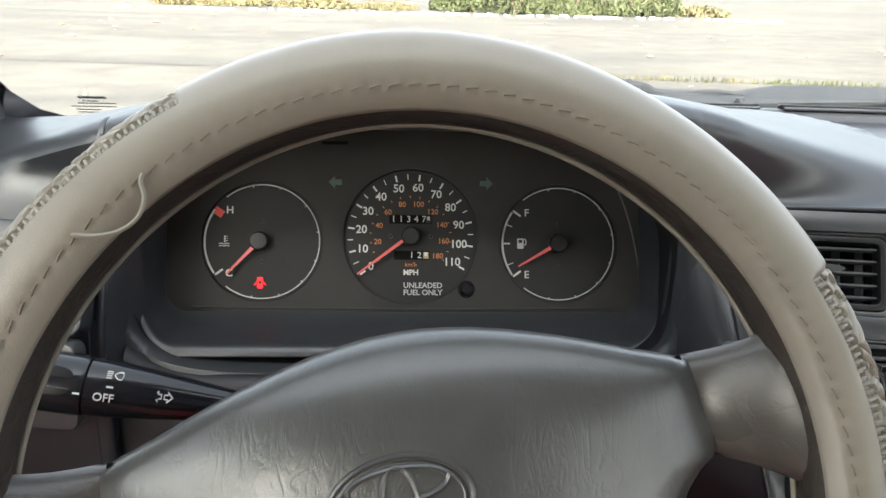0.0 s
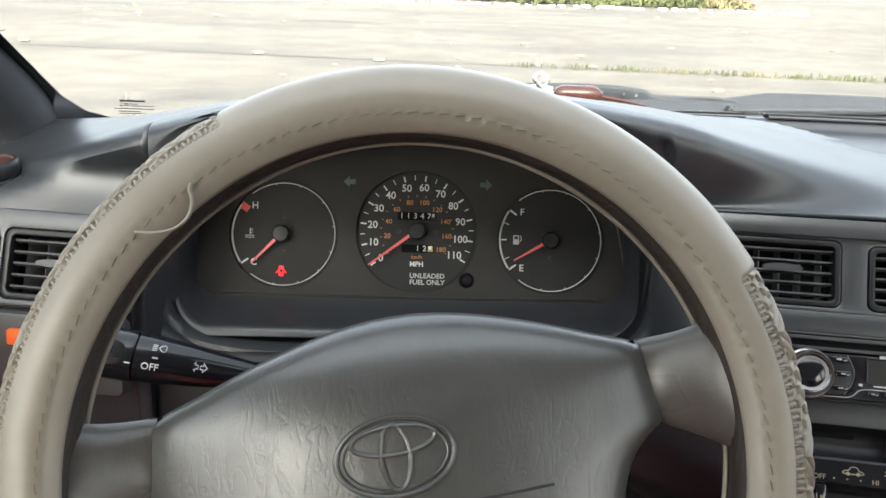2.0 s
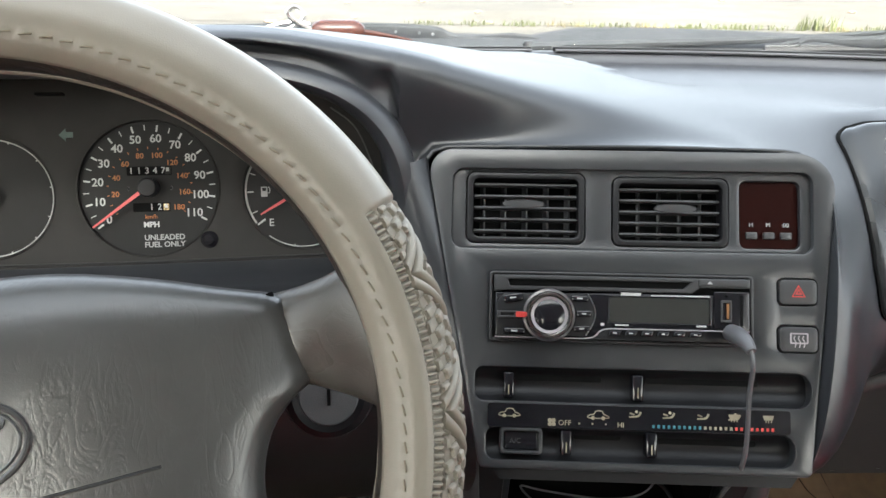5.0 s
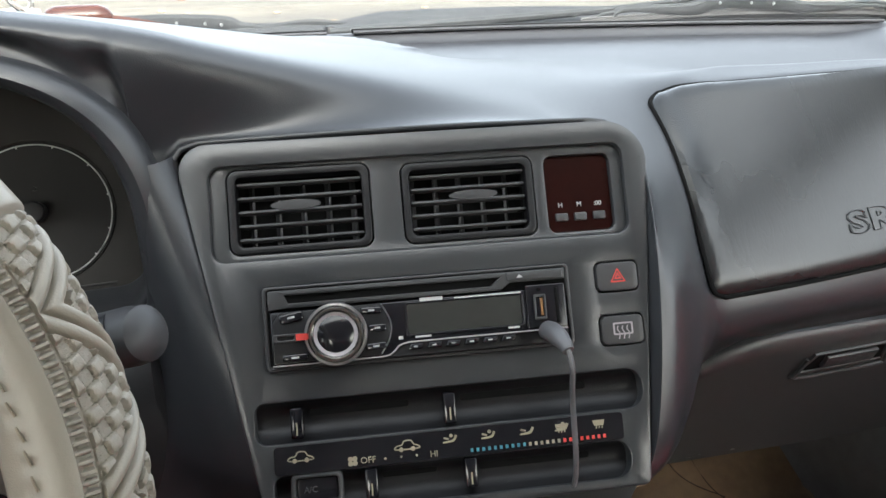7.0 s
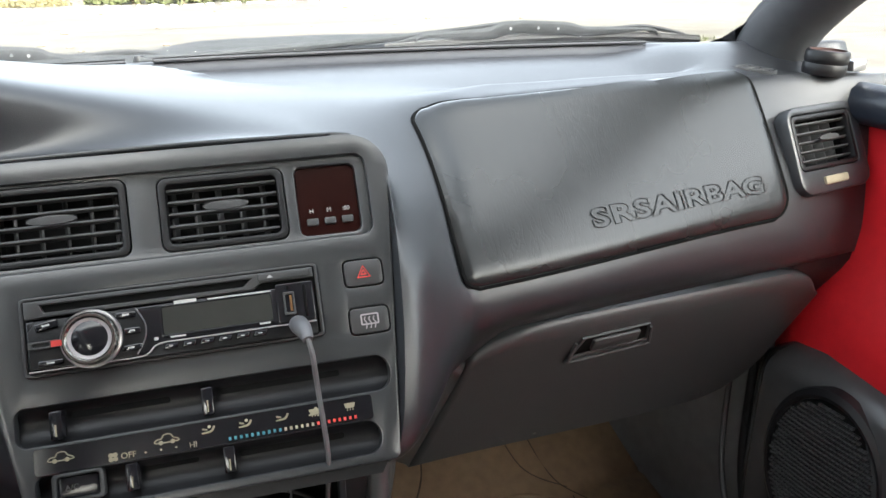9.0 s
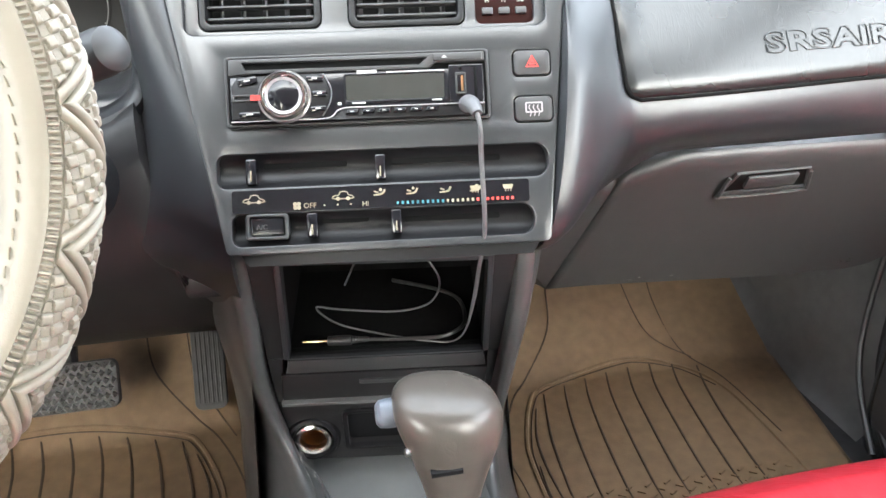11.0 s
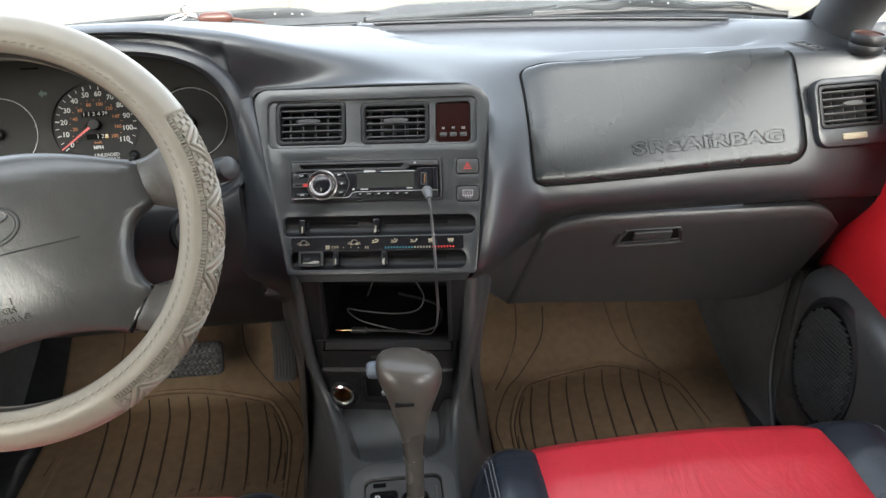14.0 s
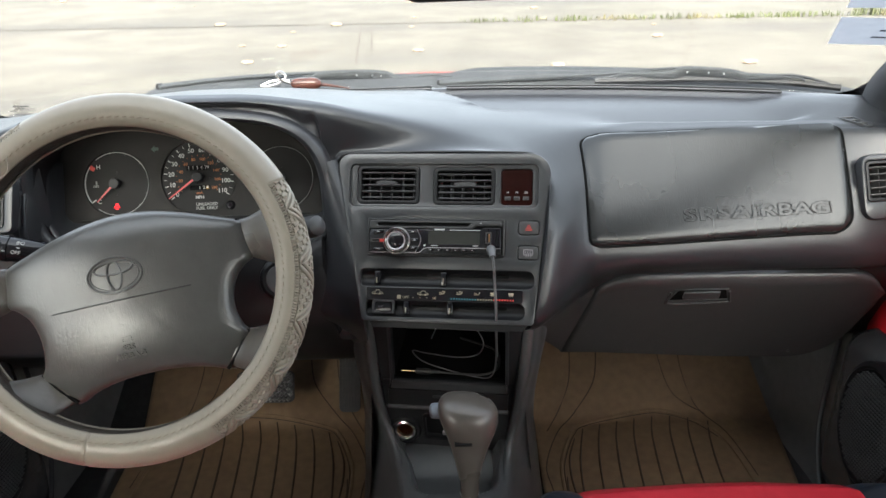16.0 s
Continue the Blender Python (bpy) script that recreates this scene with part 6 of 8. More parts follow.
lettering("AIRBAG", 0.0090, W @ on_pad(-0.0095, -0.1055 + UP, 0.0009), M["pad_mark"], pad, depth=0.0008, bold=0.0001, spread=1.1, label="embossed lettering")
part("seat_symbol", plate(rrect(-0.0055, -0.003, 0.0055, 0.0035, r=0.0015), (rrect(-0.0040, -0.0015, 0.0040, 0.0022, r=0.001),), 0.0, 0.0006), M["pad"], pad, "embossed symbol", xf=W @ on_pad(-0.0095, -0.0880 + UP, 0.0010))


def spoke(a0, b0, a1, b1, nm):
    """From the pad's side edge (a0 to b0) out to the rim (a1 to b1)."""
    rows = []
    for t in np.linspace(0, 1, 14):
        e = t * t * (3 - 2 * t)
        p, q = Vector(a0).lerp(Vector(a1), t), Vector(b0).lerp(Vector(b1), t)
        pin = 0.10 * math.sin(math.pi * t)
        m_ = (p + q) / 2
        p, q = p.lerp(m_, pin), q.lerp(m_, pin)
        row = []
        for s_ in range(16):
            a = 2 * math.pi * s_ / 16
            w = 0.5 + 0.5 * math.copysign(abs(math.cos(a)) ** 0.7, math.cos(a))
            z0 = (dome(abs(a0[0]), a0[1]) - 0.016) * (1 - e) + (-0.001) * e
            th_ = 0.011 - 0.001 * e
            row.append(Vector((p.x + (q.x - p.x) * w, p.y + (q.y - p.y) * w, z0 + th_ * math.sin(a))))
        rows.append(row + [row[0]])
    sp = part("spoke", sheet(rows), M["spoke"], wheel, "worn dark leather spoke", xf=W)
    z0 = dome(abs(a0[0]), a0[1]) - 0.006
    A, B = Vector(a0) * 1.015, Vector(b0) * 1.015
    # solid near-black rod stands for the shade in the slit beside the pad
    part("gap", tube([(A.x, A.y, z0 - 0.002), ((A.x + B.x) / 2 + math.copysign(0.002, A.x), (A.y + B.y) / 2, z0), (B.x, B.y, z0 - 0.003)], 0.0022, 8, 6), M["void"], sp, "dark rod painting the shaded slit between pad and spoke", xf=W)


for s_ in (-1, 1):
    spoke((s_ * 0.122, 0.0165 + UP, 0), (s_ * 0.128, -0.0270 + UP, 0), (s_ * 0.1700, 0.0500, 0), (s_ * 0.1740, -0.0300, 0), "upper")
    spoke((s_ * 0.111, -0.1045 + UP, 0), (s_ * 0.081, -0.1420 + UP, 0), (s_ * 0.1550, -0.0780, 0), (s_ * 0.1120, -0.1360, 0), "lower")
part("column_boss", lathe([(0.05, -0.02), (0.055, -0.06), (0.060, -0.10), (0.060, -0.24)], 28, W), M["black"], wheel, "black steering column shroud")

# ---------- column stalks and ignition ----------
stalk = thing("turn_signal_stalk", "black turn signal stalk with white light symbols", "stalk", (-0.04, 0.41, 0.93))
SA, SB = Vector((0.030, 0.430, 0.918)), Vector((-0.182, 0.402, 0.968))
dv = (SB - SA).normalized()
side_ = Vector((0, -0.85, 0.53))
nrm = (side_ - dv * side_.dot(dv)).normalized()
ST_ = frame_matrix(SA, dv, nrm.cross(dv), nrm)
SQ = ST_ @ tr(0.150, 0) @ Matrix.Diagonal((0.72, 1.0, 1.0, 1.0)) @ tr(-0.150, 0)
part("lever", tube([SQ @ Vector((x, 0, 0)) for x in (0.0, 0.045, 0.085, 0.120, 0.150, 0.166)], [0.006, 0.0075, 0.0105, 0.0135, 0.0152, 0.0155], 24, 5), M["gloss"], stalk)
part("collar_seam", tube([SQ @ Vector((x, 0, 0)) for x in (0.1660, 0.1675)], 0.0150, 24, 1), M["void"], stalk)
grip = part("end_grip", tube([SQ @ Vector((x, 0, 0)) for x in (0.1675, 0.172, 0.205, 0.240, 0.247)], [0.0157, 0.0162, 0.0160, 0.0148, 0.010], 24, 5), M["gloss"], stalk, "twisting end grip")
part("thumb_pad", plate([(0.196 + 0.022 * math.copysign(abs(math.cos(a)) ** 0.6, math.cos(a)), -0.001 + 0.0078 * math.copysign(abs(math.sin(a)) ** 0.6, math.sin(a))) for a in np.linspace(0, 2 * math.pi, 28, endpoint=False)], (), 0.0125, 0.0158, round_=0.0008), M["black"], grip, "matt thumb pad", xf=SQ)
ROT = Matrix.Rotation(radians(180), 4, "Z")
lettering("OFF", 0.0062, SQ @ Matrix.Translation((0.1520, 0.0045, 0.0150)) @ Matrix.Rotation(radians(-18), 4, "X") @ ROT @ Matrix.Diagonal((1.35, 1, 1, 1)), M["white"], stalk, depth=0.0005)
bm = bmesh.new()
for s_ in (-1, 1):
    x0 = 0.112 - s_ * 0.0038
    k = 1.35
    big = lambda P: [(x0 + (x - x0) * k, y * k) for x, y in P]
    plate(big([(x0 - s_ * 0.0027, 0), (x0 + s_ * 0.0005, 0.0024), (x0 + s_ * 0.0005, 0.0011), (x0 + s_ * 0.0023, 0.0011), (x0 + s_ * 0.0023, -0.0011), (x0 + s_ * 0.0005, -0.0011), (x0 + s_ * 0.0005, -0.0024)]), (big([(x0 - s_ * 0.0017, 0), (x0 + s_ * 0.0001, 0.0013), (x0 + s_ * 0.0001, 0.0006), (x0 + s_ * 0.0018, 0.0006), (x0 + s_ * 0.0018, -0.0006), (x0 + s_ * 0.0001, -0.0006), (x0 + s_ * 0.0001, -0.0013)]),), 0.0118, 0.0130, bm)
part("arrow_symbol", bm, M["white"], stalk, "white double arrow outline", False, xf=SQ)
part("mark", box((0.1490, -0.0014, 0.0152), (0.0046, 0.0010, 0.0008)), M["white"], stalk, smooth=False, xf=SQ)
part("mark", box((0.1705, 0.0040, 0.0155), (0.0046, 0.0010, 0.0008)), M["white"], stalk, smooth=False, xf=SQ)
bm = tube([(0.1420, -0.0092, 0.0121), (0.1450, -0.0092, 0.0121), (0.1475, -0.0078, 0.0131), (0.1450, -0.0060, 0.0141), (0.1420, -0.0060, 0.0141)], 0.0004, 4, 3, closed=True)
for q, zq in ((-0.0092, 0.0123), (-0.0082, 0.0130), (-0.0071, 0.0136), (-0.0060, 0.0142)):
    box((0.1512, q, zq), (0.0040, 0.0006, 0.0008), 0, None, bm)
part("lamp_symbol", bm, M["white"], stalk, "headlamp symbol", False, xf=SQ)
ws = thing("wiper_stalk", "black wiper stalk with a round end", "stalk", (0.12, 0.43, 0.94))
part("lever", tube([(0.06, 0.43, 0.930), (0.15, 0.425, 0.950), (0.233, 0.421, 0.968)], [0.010, 0.010, 0.012], 16, 5), M["black"], ws)
part("end_cap", lathe([(0, 0.012), (0.008, 0.0115), (0.0125, 0.008), (0.0135, 0.0), (0.0135, -0.02)], 24, look((0.241, 0.420, 0.969), (0.126, 0.50, 0.916))), M["trim"], ws, "rounded black end cap")
ign = thing("ignition_lock", "round ignition lock with a worn metal ring", "ignition lock", (0.19, 0.47, 0.85))
IG = look((0.1855, 0.455, 0.8805), (0.1805, 0.60, 0.8185))
part("collar", lathe([(0.015, 0.004), (0.0235, 0.006), (0.028, 0.003), (0.030, -0.004), (0.034, -0.04)], 32, IG), M["black"], ign, "black collar")
part("barrel", lathe([(0, 0.006), (0.0185, 0.006), (0.0205, 0.004), (0.0210, -0.02)], 32, IG), M["grey"], ign, "pale grey lock face")
part("key_slot", box((0, 0, 0.0060), (0.0022, 0.012, 0.001)), M["void"], ign, smooth=False, xf=IG)

# ---------- radio ----------
rad = thing("car_radio", "black single-slot car stereo with a silver volume knob and USB port", "car radio", m=S @ tr(0.0921, -0.0183, 0))
R0 = S @ tr(0.0921, -0.0183, 0.0) @ Matrix.Diagonal((0.975, 0.945, 1, 1))      # middle of the radio
part("trim_ring", plate(rrect(-0.0940, -0.0260, 0.0940, 0.0260, r=0.003), (rrect(-0.0915, -0.0238, 0.0915, 0.0240, r=0.002),), -0.008, 0.0035, round_=0.001), M["trim"], rad, "satin dark trim ring", xf=R0)
part("body", plate(rrect(-0.0918, -0.0240, 0.0918, 0.0242, r=0.002), (), -0.03, 0.0020), M["void"], rad, xf=R0)
part("top_bar", plate([(-0.0905, 0.0110), (-0.0800, 0.0122), (0.0500, 0.0122), (0.0560, 0.0165), (0.0905, 0.0165), (0.0905, 0.0232), (-0.0905, 0.0232)], ([(-0.0790, 0.0150), (0.0440, 0.0150), (0.0500, 0.0202), (-0.0810, 0.0202)],), 0.0015, 0.0062, round_=0.0006), M["trim"], rad, "glossy bar round the disc slot", xf=R0)
part("disc_slot", plate([(-0.0800, 0.0140), (0.0450, 0.0140), (0.0510, 0.0210), (-0.0820, 0.0210)], (), 0.0015, 0.0030), M["void"], rad, "dark disc slot", xf=R0)
ej = part("eject_button", plate(rrect(0.0540, 0.0172, 0.0890, 0.0226, r=0.001), (), 0.004, 0.0072, round_=0.0008), M["trim"], rad, "long eject button", xf=R0)
part("eject_mark", plate([(0.0600, 0.0190), (0.0640, 0.0190), (0.0620, 0.0212)], (), 0.0072, 0.0075), M["dim"], ej, smooth=False, xf=R0)
FACE = [(-0.0895, -0.0222), (-0.0250, -0.0222), (-0.0190, -0.0205), (-0.0120, -0.0150), (0.0500, -0.0150), (0.0895, -0.0150), (0.0895, 0.0112), (-0.0895, 0.0100)]
face = part("faceplate", plate(FACE, (), 0.002, 0.0072, round_=0.0008), M["gloss"], rad, "glossy black faceplate", xf=R0)
part("lower_bar", plate([(-0.0895, -0.0234), (0.0895, -0.0234), (0.0895, -0.0152), (-0.0115, -0.0152), (-0.0185, -0.0208), (-0.0250, -0.0225), (-0.0895, -0.0225)], (), 0.001, 0.0062, round_=0.0005), M["black"], rad, "black lower bar", xf=R0)
part("trim_line", tube([(-0.0895, -0.0226, 0.0074), (-0.0500, -0.0226, 0.0076), (-0.0250, -0.0224, 0.0076), (-0.0185, -0.0204, 0.0076), (-0.0120, -0.0156, 0.0076), (0.0100, -0.0150, 0.0076), (0.0895, -0.0150, 0.0074)], 0.0005, 6, 5), M["knob_ring"], rad, "fine silver line", xf=R0)
pod = part("left_pod", plate([(-0.0885, -0.0212), (-0.0260, -0.0212), (-0.0200, -0.0110), (-0.0190, -0.0010), (-0.0215, 0.0070), (-0.0245, 0.0105), (-0.0840, 0.0095), (-0.0885, 0.0030)], (), 0.006, 0.0088, round_=0.0010), M["black"], rad, "raised left pod", xf=R0)
part("pod_edge", tube([(-0.0255, -0.0205, 0.0088), (-0.0200, -0.0110, 0.0090), (-0.0190, -0.0010, 0.0090), (-0.0240, 0.0100, 0.0088)], 0.0004, 6, 5), M["silver"], pod, "curved bright edge", xf=R0)
part("display", plate(rrect(-0.0085, -0.0100, 0.0610, 0.0080, r=0.0012), (), 0.0068, 0.0076), M["screen"], rad, "unlit grey display", xf=R0)
part("display_edge", plate(rrect(-0.0100, -0.0118, 0.0628, 0.0095, r=0.0015), (rrect(-0.0088, -0.0103, 0.0613, 0.0083, r=0.0012),), 0.0070, 0.0080, round_=0.0004), M["gloss"], rad, xf=R0)
part("print_bar", box((0.0065, 0.0103, 0.0076), (0.0140, 0.0026, 0.0006)), M["dim"], face, "white maker's mark as a bar", False, xf=R0)
part("print_bar", box((0.0410, 0.0098, 0.0076), (0.0410, 0.0010, 0.0006)), M["dim"], face, "fine white line of print", False, xf=R0)
part("print_bar", box((0.0000, -0.0122, 0.0082), (0.0095, 0.0012, 0.0004)), M["dim"], face, smooth=False, xf=R0)
part("print_bar", box((0.0555, -0.0118, 0.0082), (0.0070, 0.0012, 0.0004)), M["dim"], face, smooth=False, xf=R0)
part("print_bar", box((-0.0135, -0.0120, 0.0076), (0.0026, 0.0020, 0.0004)), M["dim"], face, smooth=False, xf=R0)
for i in range(6):
    u = -0.0050 + 0.0113 * i
    bt = part("preset_button", plate([(u - 0.0048, -0.0198), (u + 0.0038, -0.0198), (u + 0.0050, -0.0162), (u - 0.0030, -0.0162)], (), 0.0055, 0.0085, round_=0.0007), M["gloss"], rad, xf=R0)
    part("print_bar", box((u, -0.0180, 0.0086), (0.0026, 0.0008, 0.0003)), M["dim"], bt, smooth=False, xf=R0)
KN = S @ tr(0.0418, -0.0240)
kb = part("volume_knob", lathe([(0.0125, 0.0150), (0.0138, 0.0168), (0.0150, 0.0168), (0.0160, 0.0150), (0.0166, 0.0110), (0.0168, 0.0085)], 56, KN), M["chrome"], rad, "silver-ringed volume knob")
part("knob_ring", lathe([(0.0168, 0.0080), (0.0178, 0.0086), (0.0182, 0.0096), (0.0177, 0.0104), (0.0166, 0.0100)], 56, KN), M["silver"], kb, "worn silver ring")
part("knob_face", lathe([(0.0098, 0.0142), (0.0110, 0.0144), (0.0128, 0.0152)], 56, KN), M["knob_ring"], kb, "matt grey ring")
part("knob_cap", lathe([(0, 0.0164), (0.0040, 0.0161), (0.0080, 0.0154), (0.0108, 0.0142)], 48, KN), M["gloss"], kb, "glossy black domed cap")
for u, v, w, h, rot in ((-0.0770, 0.0062, 0.0140, 0.0056, 10), (-0.0760, -0.0180, 0.0150, 0.0040, 0), (-0.0300, 0.0065, 0.0125, 0.0042, -3), (-0.0270, -0.0045, 0.0105, 0.0046, 0), (-0.0285, -0.0155, 0.0120, 0.0042, 3)):
    bt = part("side_button", box((u, v, 0.0090), (w, h, 0.0034), 0.0012, Matrix.Rotation(radians(rot), 3, "Z")), M["gloss"], rad, xf=R0)
    part("print_bar", box((u, v, 0.0108), (w * 0.30, 0.0012, 0.0003), 0, Matrix.Rotation(radians(rot), 3, "Z")), M["dim"], bt, smooth=False, xf=R0)
bt = part("source_button", plate(rrect(-0.0885, -0.0085, -0.0665, -0.0035, r=0.001), (rrect(-0.0860, -0.0072, -0.0760, -0.0048, r=0.0008),), 0.0080, 0.0102, round_=0.0006), M["trim"], rad, "grey source button", xf=R0)
part("red_mark", box((-0.0715, -0.0060, 0.0103), (0.0070, 0.0040, 0.0004)), M["redp"], bt, "red patch", False, xf=R0)
part("usb_panel", plate(rrect(0.0645, -0.0138, 0.0890, 0.0135, r=0.0012), (), 0.0068, 0.0080, round_=0.0006), M["gloss"], rad, "glossy panel round the port", xf=R0)
usb = part("usb_port", plate(rrect(0.0690, -0.0085, 0.0765, 0.0075, r=0.001), (rrect(0.0703, -0.0068, 0.0752, 0.0058, r=0.0006),), 0.0070, 0.0092, round_=0.0004), M["trim"], rad, "dull metal USB port", xf=R0)
part("tongue", box((0.0738, -0.0005, 0.0086), (0.0016, 0.0110, 0.001)), M["brass_dark"], usb, smooth=False, xf=R0)
part("card_slot", box((0.0835, 0.0000, 0.0081), (0.0020, 0.0225, 0.001), 0.0006), M["void"], rad, xf=R0)
part("led_hole", lathe([(0, 0.0083), (0.0010, 0.0083), (0.0012, 0.0079)], 10, R0 @ tr(0.0728, 0.0105)), M["void"], rad)

CC = 0.405          # the console's middle, and the face below the stack
FB = frame_matrix((CC, 0.485, 0.735), (0.9891, -0.1470, 0.0080), (-0.0268, -0.1261, 0.9917), (-0.1448, -0.9811, -0.1286))

# audio cable plugged into the radio, looping into the storage bin
cab = thing("audio_cable", "grey audio cable hanging from the radio into the bin", "cable", m=R0 @ tr(0.075, -0.0165))
part("plug", tube([R0 @ Vector((0.0765, -0.0155, 0.004)), R0 @ Vector((0.0772, -0.0168, 0.014)), R0 @ Vector((0.0785, -0.0195, 0.022)), R0 @ Vector((0.0800, -0.0235, 0.028)), R0 @ Vector((0.0810, -0.0280, 0.032))], [0.0058, 0.0062, 0.0058, 0.0046, 0.0034], 16, 5), M["cable"], cab, "grey moulded plug")
a0 = R0 @ Vector((0.0808, -0.0270, 0.0315))
in_bin = lambda u, v, w: FB @ Vector((u, v, w))
pts = [a0, a0 + Vector((0.0012, -0.005, -0.010)), a0 + Vector((0.0022, -0.006, -0.030)), in_bin(0.0685, 0.105, 0.040), in_bin(0.0670, 0.060, 0.028), in_bin(0.0660, 0.020, 0.014), in_bin(0.0610, -0.022, 0.004), in_bin(0.0510, -0.042, -0.004), in_bin(0.0330, -0.0455, -0.009), in_bin(0.0050, -0.0455, -0.016), in_bin(-0.0480, -0.0455, -0.036), in_bin(-0.0700, -0.0450, -0.060), in_bin(-0.0480, -0.0450, -0.056), in_bin(0.0000, -0.0450, -0.050), in_bin(0.0310, -0.0360, -0.047), in_bin(0.0420, -0.0120, -0.042), in_bin(0.0370, 0.0120, -0.038), in_bin(0.0180, 0.0240, -0.055), in_bin(-0.0200, 0.0100, -0.080), in_bin(-0.0450, -0.0440, -0.090)]
part("lead", tube(pts, [0.0017] * 6 + [0.0009] * 14, 8, 6), M["cable"], cab)
jack = thing("audio_jack_lead", "black lead with a gilt jack plug lying in the storage bin", "cable", (0.33, 0.51, 0.69))
JK = FB @ Matrix.Translation((-0.0555, -0.0435, -0.013)) @ Matrix.Rotation(radians(90), 4, "Y")
part("jack_tip", lathe([(0, -0.024), (0.0012, -0.023), (0.0018, -0.020), (0.0014, -0.0185), (0.0018, -0.017), (0.0018, 0.0)], 12, JK), M["brass"], jack, "gilt jack tip")
part("jack_body", lathe([(0, -0.002), (0.0040, -0.001), (0.0044, 0.008), (0.0042, 0.019), (0.0028, 0.020), (0.0030, 0.022), (0.0026, 0.0225), (0.0029, 0.0245), (0.0025, 0.025), (0.0027, 0.027), (0.0023, 0.0275), (0.0022, 0.034), (0, 0.0342)], 16, JK), M["cable_black"], jack, "black ribbed plug body")
part("lead", tube([in_bin(-0.0215, -0.0437, -0.013), in_bin(0.0150, -0.0440, -0.012), in_bin(0.0460, -0.0440, -0.014), in_bin(0.0640, -0.0445, -0.032), in_bin(0.0560, -0.0445, -0.070), in_bin(0.0, -0.0440, -0.095)], 0.0018, 8, 8), M["cable_black"], jack)


# ---------- centre console ----------
con = thing("centre_console", "charcoal centre console with storage bin, ashtray and gear gate", "console", (CC, 0.3, 0.36))
# face below the stack: plane leaning slightly
OPEN = [(-0.0885, -0.0485), (0.0765, -0.0485), (0.0775, 0.0485), (-0.0845, 0.0500)]


def taper(outline, top, bottom):
    """A band of the console's face between two heights, following its narrowing sides."""
    edge = lambda v, side: side * 0.0 + (np.interp(v, (-0.19, -0.122, 0.060), (-0.098, -0.1055, -0.1115)) if side < 0 else np.interp(v, (-0.19, -0.122, 0.060), (0.078, 0.086, 0.102)))
    return [(float(edge(bottom, -1)) + outline, bottom), (float(edge(bottom, 1)) - outline, bottom), (float(edge(top, 1)) - outline, top), (float(edge(top, -1)) + outline, top)]


part("bin_frame", plate(taper(0.0, 0.066, -0.0500), (OPEN,), -0.012, 0.0, round_=0.0012), M["console"], con, "frame of the storage bin", xf=FB)
part("frame_bead", plate([(-0.0935, -0.0495), (0.0815, -0.0495), (0.0825, 0.0530), (-0.0895, 0.0545)], (OPEN,), -0.006, 0.0022, round_=0.0009), M["dash"], con, "raised inner bead of the bin frame", xf=FB)
# bin inside in near-black: the shade of the recess put into the colour
bn = part("storage_bin", box((-0.0055, 0.0005, -0.120), (0.172, 0.104, 0.004)), M["void"], con, "open storage bin, its inner shade painted near-black", smooth=False, xf=FB)
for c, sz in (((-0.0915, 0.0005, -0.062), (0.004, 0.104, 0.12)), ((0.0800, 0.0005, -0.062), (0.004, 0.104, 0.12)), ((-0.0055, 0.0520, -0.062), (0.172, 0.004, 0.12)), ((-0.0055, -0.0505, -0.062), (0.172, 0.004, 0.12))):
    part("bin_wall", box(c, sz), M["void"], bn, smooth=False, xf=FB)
part("bin_ledge", plate([(-0.0935, -0.0650), (0.0800, -0.0650), (0.0775, -0.0495), (-0.0900, -0.0495)], (), -0.010, 0.0040, round_=0.0018), M["dash_low"], con, "sloping ledge under the bin", xf=FB)
ash = part("ashtray", plate([(-0.1000, -0.0985), (0.0795, -0.0985), (0.0810, -0.0675), (-0.0980, -0.0675)], (), -0.010, 0.0030, round_=0.0015), M["console"], con, "closed ashtray front", xf=FB)
part("ashtray_pull", box((-0.008, -0.0775, 0.0035), (0.046, 0.0050, 0.003), 0.001), M["dash_low"], ash, xf=FB)
part("ashtray_lip", plate([(-0.1010, -0.1035), (0.0800, -0.1035), (0.0800, -0.0995), (-0.1010, -0.0995)], (), -0.006, 0.0065, round_=0.0012), M["grey"], con, "thin paler grey lip under the ashtray", xf=FB)
for sx_ in (-1, 1):
    a_ = taper(0.0, -0.0505, -0.1030)
    b_ = [(-0.1005, -0.1030), (-0.0945, -0.0505)] if sx_ < 0 else [(0.0800, -0.1030), (0.0812, -0.0505)]
    quad = [a_[0], b_[0], b_[1], a_[3]] if sx_ < 0 else [b_[0], a_[1], a_[2], b_[1]]
    part("side_strip", plate(quad, (), -0.010, 0.0, round_=0.0008), M["console"], con, "strip beside the ashtray", xf=FB)
# lower face with lighter socket
FL, LX, LY = FB, -0.0785, -0.1505
LG = FL @ tr(LX, LY, 0.002) @ Matrix.Rotation(radians(-10), 4, "X") @ Matrix.Scale(1.12, 4)
part("lower_face", plate(taper(0.0, -0.1040, -0.2250), (circle(LX, LY, 0.0200, 32), rrect(-0.047, -0.168, 0.050, -0.119, r=0.006)), -0.010, 0.0, round_=0.001), M["console"], con, "lower console face", xf=FL)
lt = part("lighter_socket", lathe([(0.0098, -0.002), (0.0102, 0.002), (0.0114, 0.0044), (0.0132, 0.0052), (0.0150, 0.0042), (0.0156, 0.001)], 32, LG), M["chrome"], con, "worn bright lighter socket")
part("socket_collar", lathe([(0.0154, 0.0015), (0.0175, 0.0045), (0.0205, 0.0035), (0.0225, -0.001)], 32, LG), M["black"], lt, "black socket collar")
